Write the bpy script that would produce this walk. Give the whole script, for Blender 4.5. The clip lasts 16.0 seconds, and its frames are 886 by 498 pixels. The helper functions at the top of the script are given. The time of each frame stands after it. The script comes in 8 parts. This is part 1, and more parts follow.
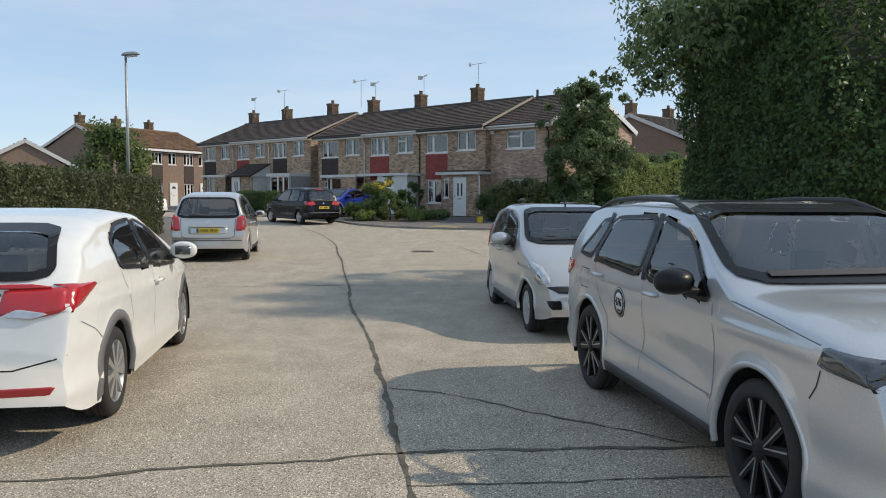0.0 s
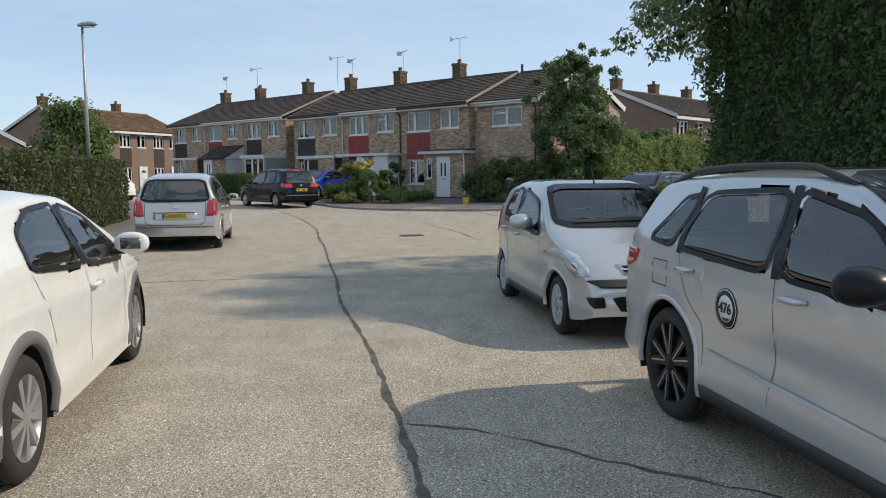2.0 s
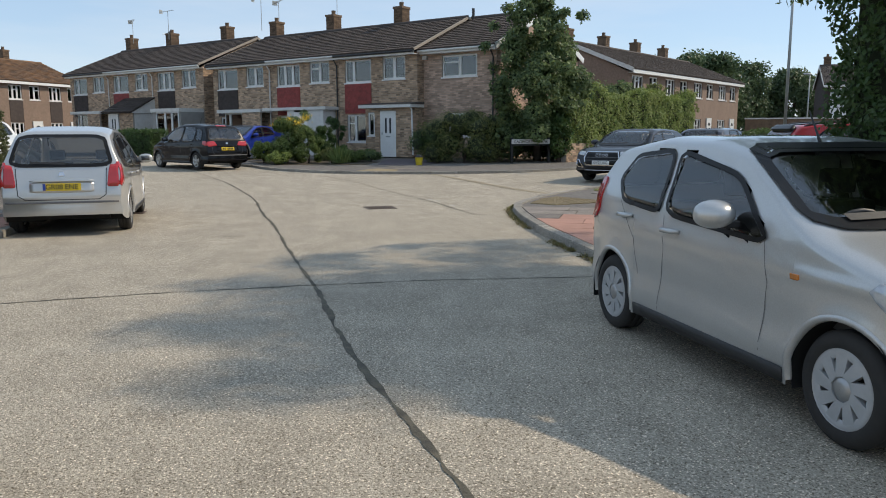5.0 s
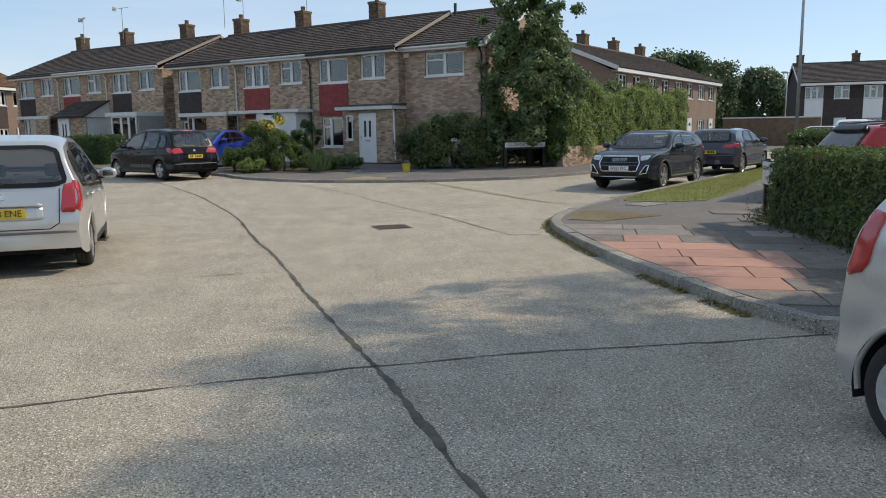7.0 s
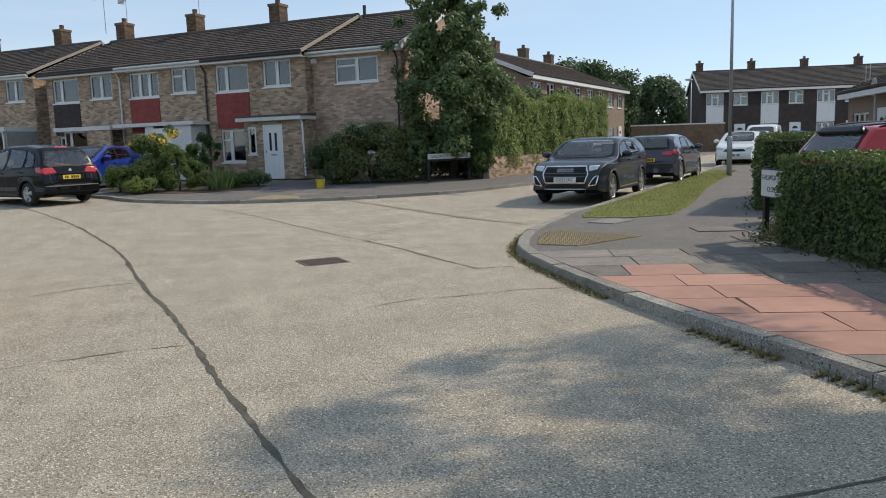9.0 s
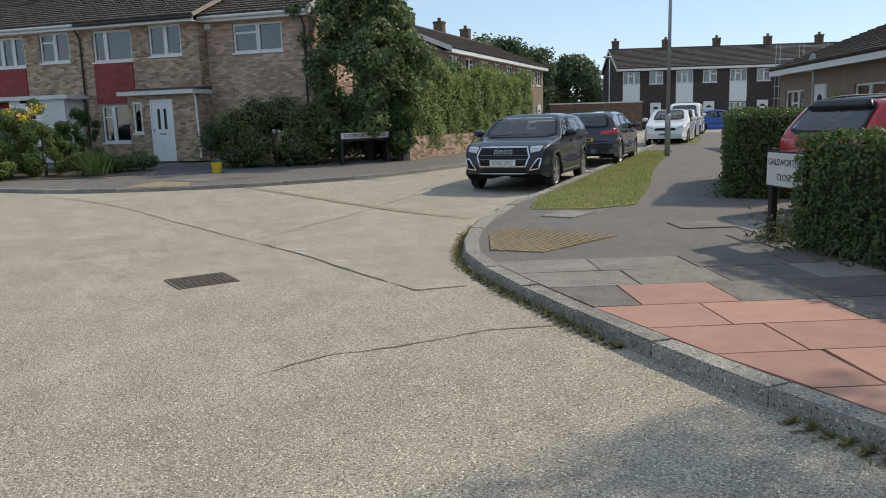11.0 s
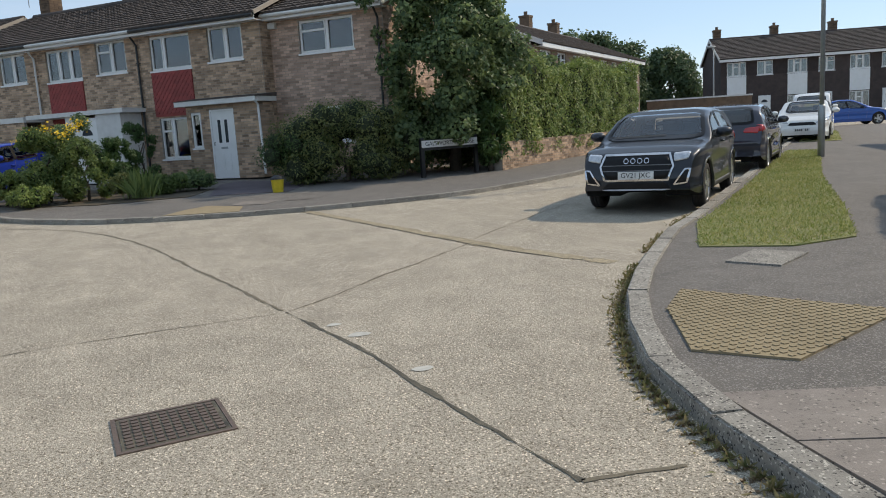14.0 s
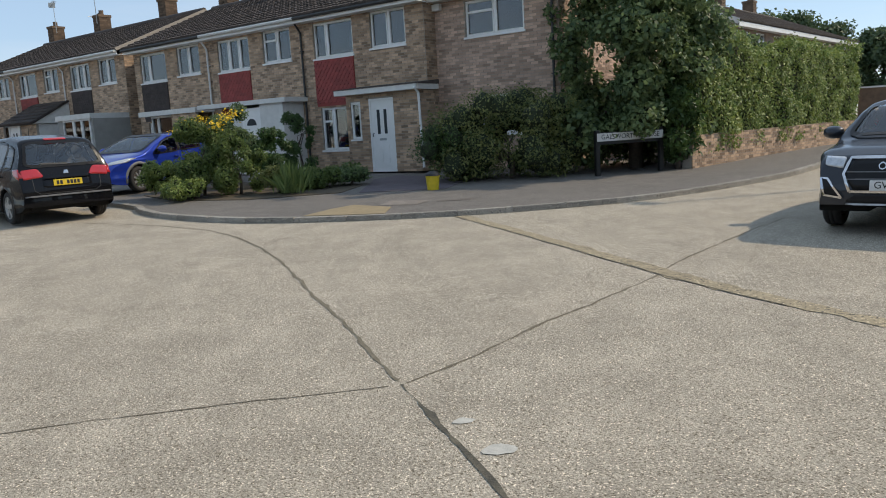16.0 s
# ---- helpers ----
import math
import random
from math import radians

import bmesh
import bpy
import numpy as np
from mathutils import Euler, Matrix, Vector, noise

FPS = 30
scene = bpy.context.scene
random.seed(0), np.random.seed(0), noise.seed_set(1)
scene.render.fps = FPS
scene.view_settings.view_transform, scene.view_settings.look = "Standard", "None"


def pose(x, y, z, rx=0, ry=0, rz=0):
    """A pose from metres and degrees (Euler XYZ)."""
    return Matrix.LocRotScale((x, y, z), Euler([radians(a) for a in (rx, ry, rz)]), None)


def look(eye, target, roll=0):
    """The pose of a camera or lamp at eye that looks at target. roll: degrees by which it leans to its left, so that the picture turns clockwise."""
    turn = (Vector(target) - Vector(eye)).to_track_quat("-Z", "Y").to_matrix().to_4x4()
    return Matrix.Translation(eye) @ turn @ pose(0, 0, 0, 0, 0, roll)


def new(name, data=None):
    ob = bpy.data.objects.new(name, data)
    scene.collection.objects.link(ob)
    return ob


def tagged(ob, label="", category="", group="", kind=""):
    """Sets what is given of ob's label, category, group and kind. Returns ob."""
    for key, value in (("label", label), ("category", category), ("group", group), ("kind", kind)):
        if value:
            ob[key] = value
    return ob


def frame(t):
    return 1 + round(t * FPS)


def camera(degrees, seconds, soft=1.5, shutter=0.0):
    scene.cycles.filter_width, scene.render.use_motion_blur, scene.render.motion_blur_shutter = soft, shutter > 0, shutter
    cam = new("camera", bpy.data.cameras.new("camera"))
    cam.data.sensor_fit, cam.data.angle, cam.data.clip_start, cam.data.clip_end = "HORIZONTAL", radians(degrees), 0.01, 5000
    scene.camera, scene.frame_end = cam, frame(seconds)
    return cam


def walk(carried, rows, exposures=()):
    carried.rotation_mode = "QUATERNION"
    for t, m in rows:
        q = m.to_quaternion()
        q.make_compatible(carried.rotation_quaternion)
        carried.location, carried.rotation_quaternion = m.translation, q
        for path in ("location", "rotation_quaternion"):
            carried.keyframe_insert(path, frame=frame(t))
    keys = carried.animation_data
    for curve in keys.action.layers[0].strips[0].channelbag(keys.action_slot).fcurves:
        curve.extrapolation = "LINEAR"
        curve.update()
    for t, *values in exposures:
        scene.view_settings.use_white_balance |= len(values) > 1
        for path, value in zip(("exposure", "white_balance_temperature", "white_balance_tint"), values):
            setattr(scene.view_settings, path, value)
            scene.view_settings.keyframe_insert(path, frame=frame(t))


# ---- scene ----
from mathutils.bvhtree import BVHTree

# the camera and its walk: seconds, eye, target, lean
cam = camera(60.6, 16.0, soft=1.0)
PATH = [
    (0, (0.044, 0.000, 1.603), (0.046, 2.095, 1.450), 0.3),
    (0.5, (-0.013, 0.130, 1.570), (-0.047, 2.224, 1.415), -0.3),
    (1, (-0.083, 0.461, 1.544), (-0.137, 2.556, 1.391), -0.7),
    (1.5, (-0.164, 0.971, 1.538), (-0.171, 3.064, 1.366), -0.7),
    (2, (-0.294, 1.558, 1.538), (-0.229, 3.648, 1.334), -0.4),
    (2.5, (-0.446, 2.231, 1.512), (-0.311, 4.312, 1.268), -0.2),
    (3, (-0.587, 2.947, 1.482), (-0.403, 5.021, 1.205), -0.1),
    (3.5, (-0.754, 3.742, 1.456), (-0.539, 5.808, 1.148), 0.1),
    (4, (-0.926, 4.371, 1.466), (-0.684, 6.432, 1.146), 0.2),
    (6.5, (-1.894, 7.496, 1.548), (-1.540, 9.542, 1.234), -0.6),
    (7, (-2.054, 8.127, 1.558), (-1.664, 10.167, 1.244), -0.7),
    (7.5, (-2.163, 8.801, 1.552), (-1.744, 10.837, 1.253), -1.6),
    (8, (-2.193, 9.416, 1.576), (-1.729, 11.445, 1.297), -2),
    (8.5, (-2.260, 10.077, 1.549), (-1.685, 12.077, 1.264), -2.6),
    (8.7, (-2.213, 10.327, 1.545), (-1.600, 12.315, 1.260), -2.2),
    (10.8, (-1.522, 12.978, 1.487), (-0.741, 14.896, 1.139), -2),
    (11, (-1.406, 13.223, 1.500), (-0.540, 15.103, 1.151), -1.6),
    (11.5, (-1.170, 13.819, 1.494), (-0.269, 15.684, 1.145), -1.4),
    (12, (-0.972, 14.427, 1.498), (-0.103, 16.308, 1.152), -1.8),
    (12.5, (-0.795, 14.993, 1.509), (0.003, 16.908, 1.186), -2.3),
    (13, (-0.652, 15.608, 1.511), (0.093, 17.546, 1.193), -3),
    (13.5, (-0.471, 16.153, 1.504), (0.223, 18.107, 1.176), -3.4),
    (14, (-0.294, 16.709, 1.510), (0.362, 18.676, 1.181), -3.5),
    (14.5, (-0.125, 17.241, 1.534), (0.455, 19.232, 1.200), -3.5),
    (15, (0.041, 17.794, 1.522), (0.528, 19.809, 1.182), -3.4),
    (15.5, (0.158, 18.350, 1.525), (0.551, 20.385, 1.184), -3.2),
    (16, (0.276, 18.828, 1.545), (0.485, 20.891, 1.215), -3.3),
]
walk(cam, [(t, look(eye, target, roll)) for t, eye, target, roll in PATH], exposures=[(0, 0.65, 7060, 11.5), (16, 0.65, 7060, 11.5)])

# ---- world, sun, exposure ----
SUN_AZ, SUN_EL = 6.0, 39.0   # degrees from +x towards +y, above the horizon
world = bpy.data.worlds.new("sky")
scene.world = world
world.use_nodes = True
wn, wl = world.node_tree.nodes, world.node_tree.links
wn.clear()
w_out = wn.new("ShaderNodeOutputWorld")
w_bg = wn.new("ShaderNodeBackground")
w_bg.inputs["Strength"].default_value = 0.125
w_sky = wn.new("ShaderNodeTexSky")
w_sky.sky_type = "NISHITA"
w_sky.sun_disc = False
w_sky.sun_elevation = radians(SUN_EL)
w_sky.sun_rotation = radians(90 - SUN_AZ)
w_sky.altitude = 600
w_sky.air_density, w_sky.dust_density, w_sky.ozone_density = 0.9, 0.3, 2.2
w_tc = wn.new("ShaderNodeTexCoord")
w_map = wn.new("ShaderNodeMapping")
w_map.inputs["Scale"].default_value = (1.6, 1.6, 9.0)
w_noise = wn.new("ShaderNodeTexNoise")
w_noise.inputs["Scale"].default_value = 1.3
w_noise.inputs["Detail"].default_value = 7
w_noise.inputs["Roughness"].default_value = 0.55
w_ramp = wn.new("ShaderNodeValToRGB")
w_ramp.color_ramp.elements[0].position, w_ramp.color_ramp.elements[0].color = 0.42, (0, 0, 0, 1)
w_ramp.color_ramp.elements[1].position, w_ramp.color_ramp.elements[1].color = 0.78, (0.34, 0.34, 0.34, 1)
w_mix = wn.new("ShaderNodeMixRGB")
w_mix.inputs["Color2"].default_value = (4.6, 4.8, 5.1, 1)
wl.new(w_tc.outputs["Generated"], w_map.inputs["Vector"])
wl.new(w_map.outputs["Vector"], w_noise.inputs["Vector"])
wl.new(w_noise.outputs["Fac"], w_ramp.inputs["Fac"])
wl.new(w_ramp.outputs["Color"], w_mix.inputs["Fac"])
w_hsv = wn.new("ShaderNodeHueSaturation")
w_hsv.inputs["Saturation"].default_value = 1.06
wl.new(w_sky.outputs["Color"], w_hsv.inputs["Color"])
w_veil = wn.new("ShaderNodeMixRGB")   # a thin even veil of high cirrus over the whole sky
w_veil.inputs["Fac"].default_value = 0.68
w_veil.inputs["Color2"].default_value = (2.2, 3.15, 4.35, 1)
wl.new(w_hsv.outputs["Color"], w_veil.inputs["Color1"])
wl.new(w_veil.outputs["Color"], w_mix.inputs["Color1"])
wl.new(w_mix.outputs["Color"], w_bg.inputs["Color"])
wl.new(w_bg.outputs["Background"], w_out.inputs["Surface"])
sun_data = bpy.data.lights.new("sun", "SUN")
sun_data.energy, sun_data.angle, sun_data.color = 2.0, radians(1.1), (1.0, 0.91, 0.76)
sun = new("sun", sun_data)
_ce, _se = math.cos(radians(SUN_EL)), math.sin(radians(SUN_EL))
sun.matrix_world = look((40 * _ce * math.cos(radians(SUN_AZ)), 40 * _ce * math.sin(radians(SUN_AZ)) + 15, 40 * _se), (0, 15, 0))


# ---- materials ----
def material(name, colour, colour2=None, rough=0.7, metal=0.0, scale=6.0, bump=0.0, bump_scale=60.0, stain=0.25,
             stain_scale=0.7, coat=0.0, island=0.0, obrand=0.0, spec=0.5, transmission=0.0, speckle=0.0, speckle_scale=90.0, speckle_colour=(0.05, 0.045, 0.04)):
    """A surface with grain, larger stains and fine relief, in object space metres."""
    m = bpy.data.materials.new(name)
    m.use_nodes = True
    n, l = m.node_tree.nodes, m.node_tree.links
    b = n["Principled BSDF"]
    colour2 = colour2 or tuple(c * 0.72 for c in colour)
    tc = n.new("ShaderNodeNewGeometry")
    def noise_node(s, d=5.0, r=0.6):
        t = n.new("ShaderNodeTexNoise")
        t.inputs["Scale"].default_value, t.inputs["Detail"].default_value, t.inputs["Roughness"].default_value = s, d, r
        l.new(tc.outputs["Position"], t.inputs["Vector"])
        return t
    def ramp(src, lo, hi):
        r = n.new("ShaderNodeMapRange")
        r.inputs["From Min"].default_value, r.inputs["From Max"].default_value = lo, hi
        l.new(src, r.inputs["Value"])
        return r.outputs["Result"]
    def mix(fac, a, c, mode="MIX"):
        x = n.new("ShaderNodeMixRGB")
        x.blend_type = mode
        for k, v in (("Fac", fac), ("Color1", a), ("Color2", c)):
            if isinstance(v, (float, int)):
                x.inputs[k].default_value = v
            elif isinstance(v, tuple):
                x.inputs[k].default_value = (*v[:3], 1)
            else:
                l.new(v, x.inputs[k])
        return x.outputs["Color"]
    grain = noise_node(scale)
    col = mix(ramp(grain.outputs["Fac"], 0.3, 0.7), colour, colour2)
    if stain:
        st = noise_node(stain_scale, 6.0, 0.65)
        x = n.new("ShaderNodeMapRange")
        x.inputs["From Min"].default_value, x.inputs["From Max"].default_value = 0.35, 0.7
        x.inputs["To Min"].default_value, x.inputs["To Max"].default_value = 0.0, stain
        l.new(st.outputs["Fac"], x.inputs["Value"])
        col = mix(x.outputs["Result"], col, tuple(c * 0.45 for c in colour2))
    if speckle:
        v = n.new("ShaderNodeTexVoronoi")
        v.inputs["Scale"].default_value = speckle_scale
        l.new(tc.outputs["Position"], v.inputs["Vector"])
        sep = n.new("ShaderNodeSeparateColor")
        l.new(v.outputs["Color"], sep.inputs["Color"])
        col = mix(ramp(sep.outputs["Red"], 1.0 - speckle, 1.0 - speckle + 0.1), col, speckle_colour)
        col = mix(ramp(sep.outputs["Green"], 1.0 - speckle * 0.8, 1.1 - speckle * 0.8), col, tuple(min(1, c * 1.6) for c in colour))
    if island or obrand:
        src = tc.outputs["Random Per Island"]
        if obrand:
            oi = n.new("ShaderNodeObjectInfo")
            src = oi.outputs["Random"]
        hsv = n.new("ShaderNodeHueSaturation")
        x = n.new("ShaderNodeMapRange")
        k = island or obrand
        x.inputs["To Min"].default_value, x.inputs["To Max"].default_value = 1 - k, 1 + k
        l.new(src, x.inputs["Value"])
        l.new(x.outputs["Result"], hsv.inputs["Value"])
        l.new(col, hsv.inputs["Color"])
        col = hsv.outputs["Color"]
    l.new(col, b.inputs["Base Color"])
    rr = n.new("ShaderNodeMapRange")
    rr.inputs["To Min"].default_value, rr.inputs["To Max"].default_value = max(0.02, rough - 0.08), min(1, rough + 0.08)
    l.new(grain.outputs["Fac"], rr.inputs["Value"])
    l.new(rr.outputs["Result"], b.inputs["Roughness"])
    b.inputs["Metallic"].default_value = metal
    b.inputs["Coat Weight"].default_value = coat
    b.inputs["Coat Roughness"].default_value = 0.04
    b.inputs["Specular IOR Level"].default_value = spec
    b.inputs["Transmission Weight"].default_value = transmission
    if bump:
        bn = noise_node(bump_scale, 4.0, 0.6)
        bp = n.new("ShaderNodeBump")
        bp.inputs["Strength"].default_value, bp.inputs["Distance"].default_value = bump, 0.01
        l.new(bn.outputs["Fac"], bp.inputs["Height"])
        l.new(bp.outputs["Normal"], b.inputs["Normal"])
    return m


def glass_material(name, tint=(0.35, 0.38, 0.4), ior=1.5, rough=0.02):
    m = bpy.data.materials.new(name)
    m.use_nodes = True
    n, l = m.node_tree.nodes, m.node_tree.links
    n.clear()
    out, mx = n.new("ShaderNodeOutputMaterial"), n.new("ShaderNodeMixShader")
    tr, gl, fr = n.new("ShaderNodeBsdfTransparent"), n.new("ShaderNodeBsdfGlossy"), n.new("ShaderNodeFresnel")
    tr.inputs["Color"].default_value = (*tint, 1)
    gl.inputs["Roughness"].default_value = rough
    fr.inputs["IOR"].default_value = ior
    l.new(fr.outputs["Fac"], mx.inputs["Fac"])
    l.new(tr.outputs["BSDF"], mx.inputs[1])
    l.new(gl.outputs["BSDF"], mx.inputs[2])
    l.new(mx.outputs["Shader"], out.inputs["Surface"])
    return m


def paint(name, colour, metal=0.0, rough=0.35, flake=0.0, coat=1.0):
    return material(name, colour, tuple(c * (1 - 0.06 - flake) for c in colour), rough=rough, metal=metal, scale=140 if flake else 9,
                    stain=0.10, stain_scale=1.3, coat=coat, spec=0.08)


M = {}
def road_material():
    """Exposed-aggregate concrete: pale paste, dark and light stones, worn mottles and broad stains."""
    m = material("road_concrete", (0.475, 0.418, 0.335), (0.385, 0.338, 0.27), rough=0.9, scale=2.2, bump=0.8, bump_scale=90, stain=0.3, stain_scale=0.55, speckle=0.2, speckle_scale=130, speckle_colour=(0.17, 0.14, 0.1), spec=0.2)
    n, l = m.node_tree.nodes, m.node_tree.links
    b = n["Principled BSDF"]
    geo = n.new("ShaderNodeNewGeometry")
    col = b.inputs["Base Color"].links[0].from_socket
    for scale, detail, lo, hi, dark, light, squash in ((62.0, 3.0, 0.32, 0.68, 0.67, 1.27, 1.0), (3.4, 6.0, 0.3, 0.72, 0.93, 1.06, 0.35), (170.0, 1.0, 0.3, 0.7, 0.72, 1.28, 1.0)):
        mp = n.new("ShaderNodeMapping")
        mp.inputs["Scale"].default_value = (1.0, squash, 1.0)
        mp.inputs["Rotation"].default_value = (0, 0, radians(80))
        l.new(geo.outputs["Position"], mp.inputs["Vector"])
        t = n.new("ShaderNodeTexNoise")
        t.inputs["Scale"].default_value, t.inputs["Detail"].default_value = scale, detail
        l.new(mp.outputs["Vector"], t.inputs["Vector"])
        r = n.new("ShaderNodeMapRange")
        r.inputs["From Min"].default_value, r.inputs["From Max"].default_value = lo, hi
        r.inputs["To Min"].default_value, r.inputs["To Max"].default_value = dark, light
        l.new(t.outputs["Fac"], r.inputs["Value"])
        x = n.new("ShaderNodeMixRGB")
        x.blend_type = "MULTIPLY"
        x.inputs["Fac"].default_value = 1.0
        l.new(col, x.inputs["Color1"])
        l.new(r.outputs["Result"], x.inputs["Color2"])
        col = x.outputs["Color"]
    l.new(col, b.inputs["Base Color"])
    return m


M["concrete"] = road_material()
M["tar"] = material("tar_joint", (0.04, 0.037, 0.03), (0.16, 0.14, 0.10), rough=0.85, scale=7, bump=0.8, bump_scale=50, stain=0.2)
M["seam"] = material("dirty_joint", (0.22, 0.185, 0.13), (0.14, 0.12, 0.085), rough=0.95, scale=14, bump=0.6, bump_scale=60)
M["patch"] = material("strip_repair", (0.4, 0.33, 0.22), (0.28, 0.23, 0.15), rough=0.95, scale=9, bump=0.6, bump_scale=60, speckle=0.16, speckle_scale=70)
M["white_spot"] = material("pale_mortar", (0.62, 0.6, 0.54), rough=0.9, scale=20, bump=0.3)
M["asphalt"] = material("pavement_asphalt", (0.165, 0.148, 0.13), (0.12, 0.108, 0.096), rough=0.9, scale=3, bump=0.5, bump_scale=90, stain=0.3, speckle=0.16, speckle_scale=110, speckle_colour=(0.25, 0.23, 0.21))
M["flag"] = material("paving_flag", (0.26, 0.225, 0.195), (0.19, 0.165, 0.145), rough=0.92, scale=5, bump=0.4, bump_scale=80, stain=0.45, stain_scale=1.6, obrand=0.32, speckle=0.08, speckle_scale=80)
M["red_flag"] = material("red_paving_flag", (0.5, 0.275, 0.21), (0.43, 0.235, 0.18), rough=0.9, scale=6, bump=0.25, bump_scale=80, stain=0.25, stain_scale=1.4, obrand=0.1)
M["tactile"] = material("tactile_flag", (0.36, 0.28, 0.165), (0.28, 0.22, 0.13), rough=0.9, scale=8, bump=0.3, bump_scale=80, stain=0.35, obrand=0.12)
M["kerb"] = material("kerb_stone", (0.36, 0.335, 0.29), (0.25, 0.23, 0.2), rough=0.92, scale=7, bump=0.5, bump_scale=80, stain=0.4, stain_scale=1.5, obrand=0.14, speckle=0.15, speckle_scale=100)
M["earth"] = material("garden_earth", (0.12, 0.09, 0.06), (0.07, 0.06, 0.04), rough=1.0, scale=8, bump=0.9, bump_scale=25)
M["lawn"] = material("lawn_soil", (0.17, 0.21, 0.06), (0.3, 0.26, 0.13), rough=1.0, scale=3, bump=0.8, bump_scale=40)
M["gravel"] = material("loose_gravel", (0.2, 0.175, 0.145), (0.13, 0.115, 0.1), rough=0.95, scale=14, bump=1.0, bump_scale=45, speckle=0.3, speckle_scale=60)
M["mortar"] = material("mortar", (0.4, 0.35, 0.29), (0.32, 0.28, 0.24), rough=0.95, scale=12, bump=0.4)
M["brick"] = material("multi_brick", (0.5, 0.35, 0.235), (0.34, 0.235, 0.165), rough=0.92, scale=3.2, bump=0.4, bump_scale=60, stain=0.2, island=0.45)
M["brick_pale"] = material("pale_brick", (0.54, 0.375, 0.285), (0.43, 0.3, 0.23), rough=0.92, scale=3.2, bump=0.4, bump_scale=60, stain=0.2, island=0.36)
M["brick_side"] = material("brown_brick", (0.3, 0.21, 0.16), (0.21, 0.15, 0.115), rough=0.92, scale=9, bump=0.5, bump_scale=14, stain=0.25, stain_scale=1.2)
M["brick_chimney"] = material("chimney_brick", (0.17, 0.11, 0.07), (0.1, 0.068, 0.046), rough=0.92, scale=3.2, bump=0.4, bump_scale=60, stain=0.25, island=0.35)
M["brick_one"] = material("pale_brick_single", (0.54, 0.375, 0.285), (0.43, 0.3, 0.23), rough=0.92, scale=3.2, bump=0.4, bump_scale=60, stain=0.2, obrand=0.36)
M["brick_dark"] = material("dark_brick", (0.07, 0.05, 0.045), (0.045, 0.035, 0.032), rough=0.9, scale=3, bump=0.4, stain=0.2, island=0.3)
M["roof"] = material("roof_tile", (0.085, 0.066, 0.056), (0.055, 0.044, 0.04), rough=0.8, scale=4, bump=0.4, bump_scale=40, stain=0.35, stain_scale=0.9, island=0.25)
M["roof_orange"] = material("lichen_roof_tile", (0.25, 0.13, 0.06), (0.11, 0.075, 0.055), rough=0.85, scale=1.2, bump=0.4, stain=0.35, island=0.25)
M["red_tile"] = material("red_hung_tile", (0.33, 0.055, 0.045), (0.24, 0.042, 0.036), rough=0.7, scale=5, bump=0.2, island=0.16)
M["dark_tile"] = material("dark_hung_tile", (0.06, 0.043, 0.036), (0.042, 0.03, 0.027), rough=0.75, scale=5, bump=0.2, island=0.2)
M["white"] = material("white_upvc", (0.8, 0.8, 0.79), (0.74, 0.74, 0.72), rough=0.35, scale=4, stain=0.08)
M["offwhite"] = material("weathered_white_paint", (0.7, 0.69, 0.66), (0.6, 0.59, 0.56), rough=0.5, scale=5, stain=0.15)
M["grey_render"] = material("grey_render", (0.33, 0.32, 0.3), (0.28, 0.27, 0.25), rough=0.85, scale=3, stain=0.2, bump=0.2)
M["black_pipe"] = material("black_plastic", (0.02, 0.02, 0.02), (0.03, 0.03, 0.03), rough=0.45, scale=8, stain=0.1)
M["pane"] = glass_material("house_glass", (0.7, 0.74, 0.76), 2.2)
M["curtain"] = material("net_curtain", (0.62, 0.63, 0.62), (0.5, 0.51, 0.51), rough=0.95, scale=6, stain=0.1)
# near-black that paints the darkness of unlit rooms behind glass
M["dark_room"] = material("unlit_room", (0.05, 0.055, 0.06), (0.03, 0.035, 0.04), rough=0.9)
M["galv"] = material("galvanised_steel", (0.42, 0.44, 0.44), (0.34, 0.36, 0.36), rough=0.5, metal=0.55, scale=10, stain=0.15)
M["iron"] = material("rusty_iron", (0.2, 0.14, 0.11), (0.13, 0.1, 0.085), rough=0.7, metal=0.3, scale=14, bump=0.4, bump_scale=60)
# dark green standing for the shade deep inside foliage
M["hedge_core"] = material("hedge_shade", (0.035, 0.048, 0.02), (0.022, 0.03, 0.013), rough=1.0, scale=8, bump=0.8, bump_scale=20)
M["bark"] = material("bark", (0.13, 0.1, 0.075), (0.07, 0.055, 0.042), rough=0.95, scale=14, bump=0.9, bump_scale=30)
M["pink_wall"] = material("cream_paint", (0.6, 0.5, 0.4), rough=0.8)
M["yellow"] = material("yellow_plastic", (0.75, 0.55, 0.03), rough=0.45)
M["block"] = material("block_paving", (0.15, 0.12, 0.13), (0.1, 0.085, 0.095), rough=0.9, scale=8, bump=0.5, bump_scale=30)
M["green_pot"] = material("green_glaze", (0.03, 0.13, 0.05), rough=0.3)


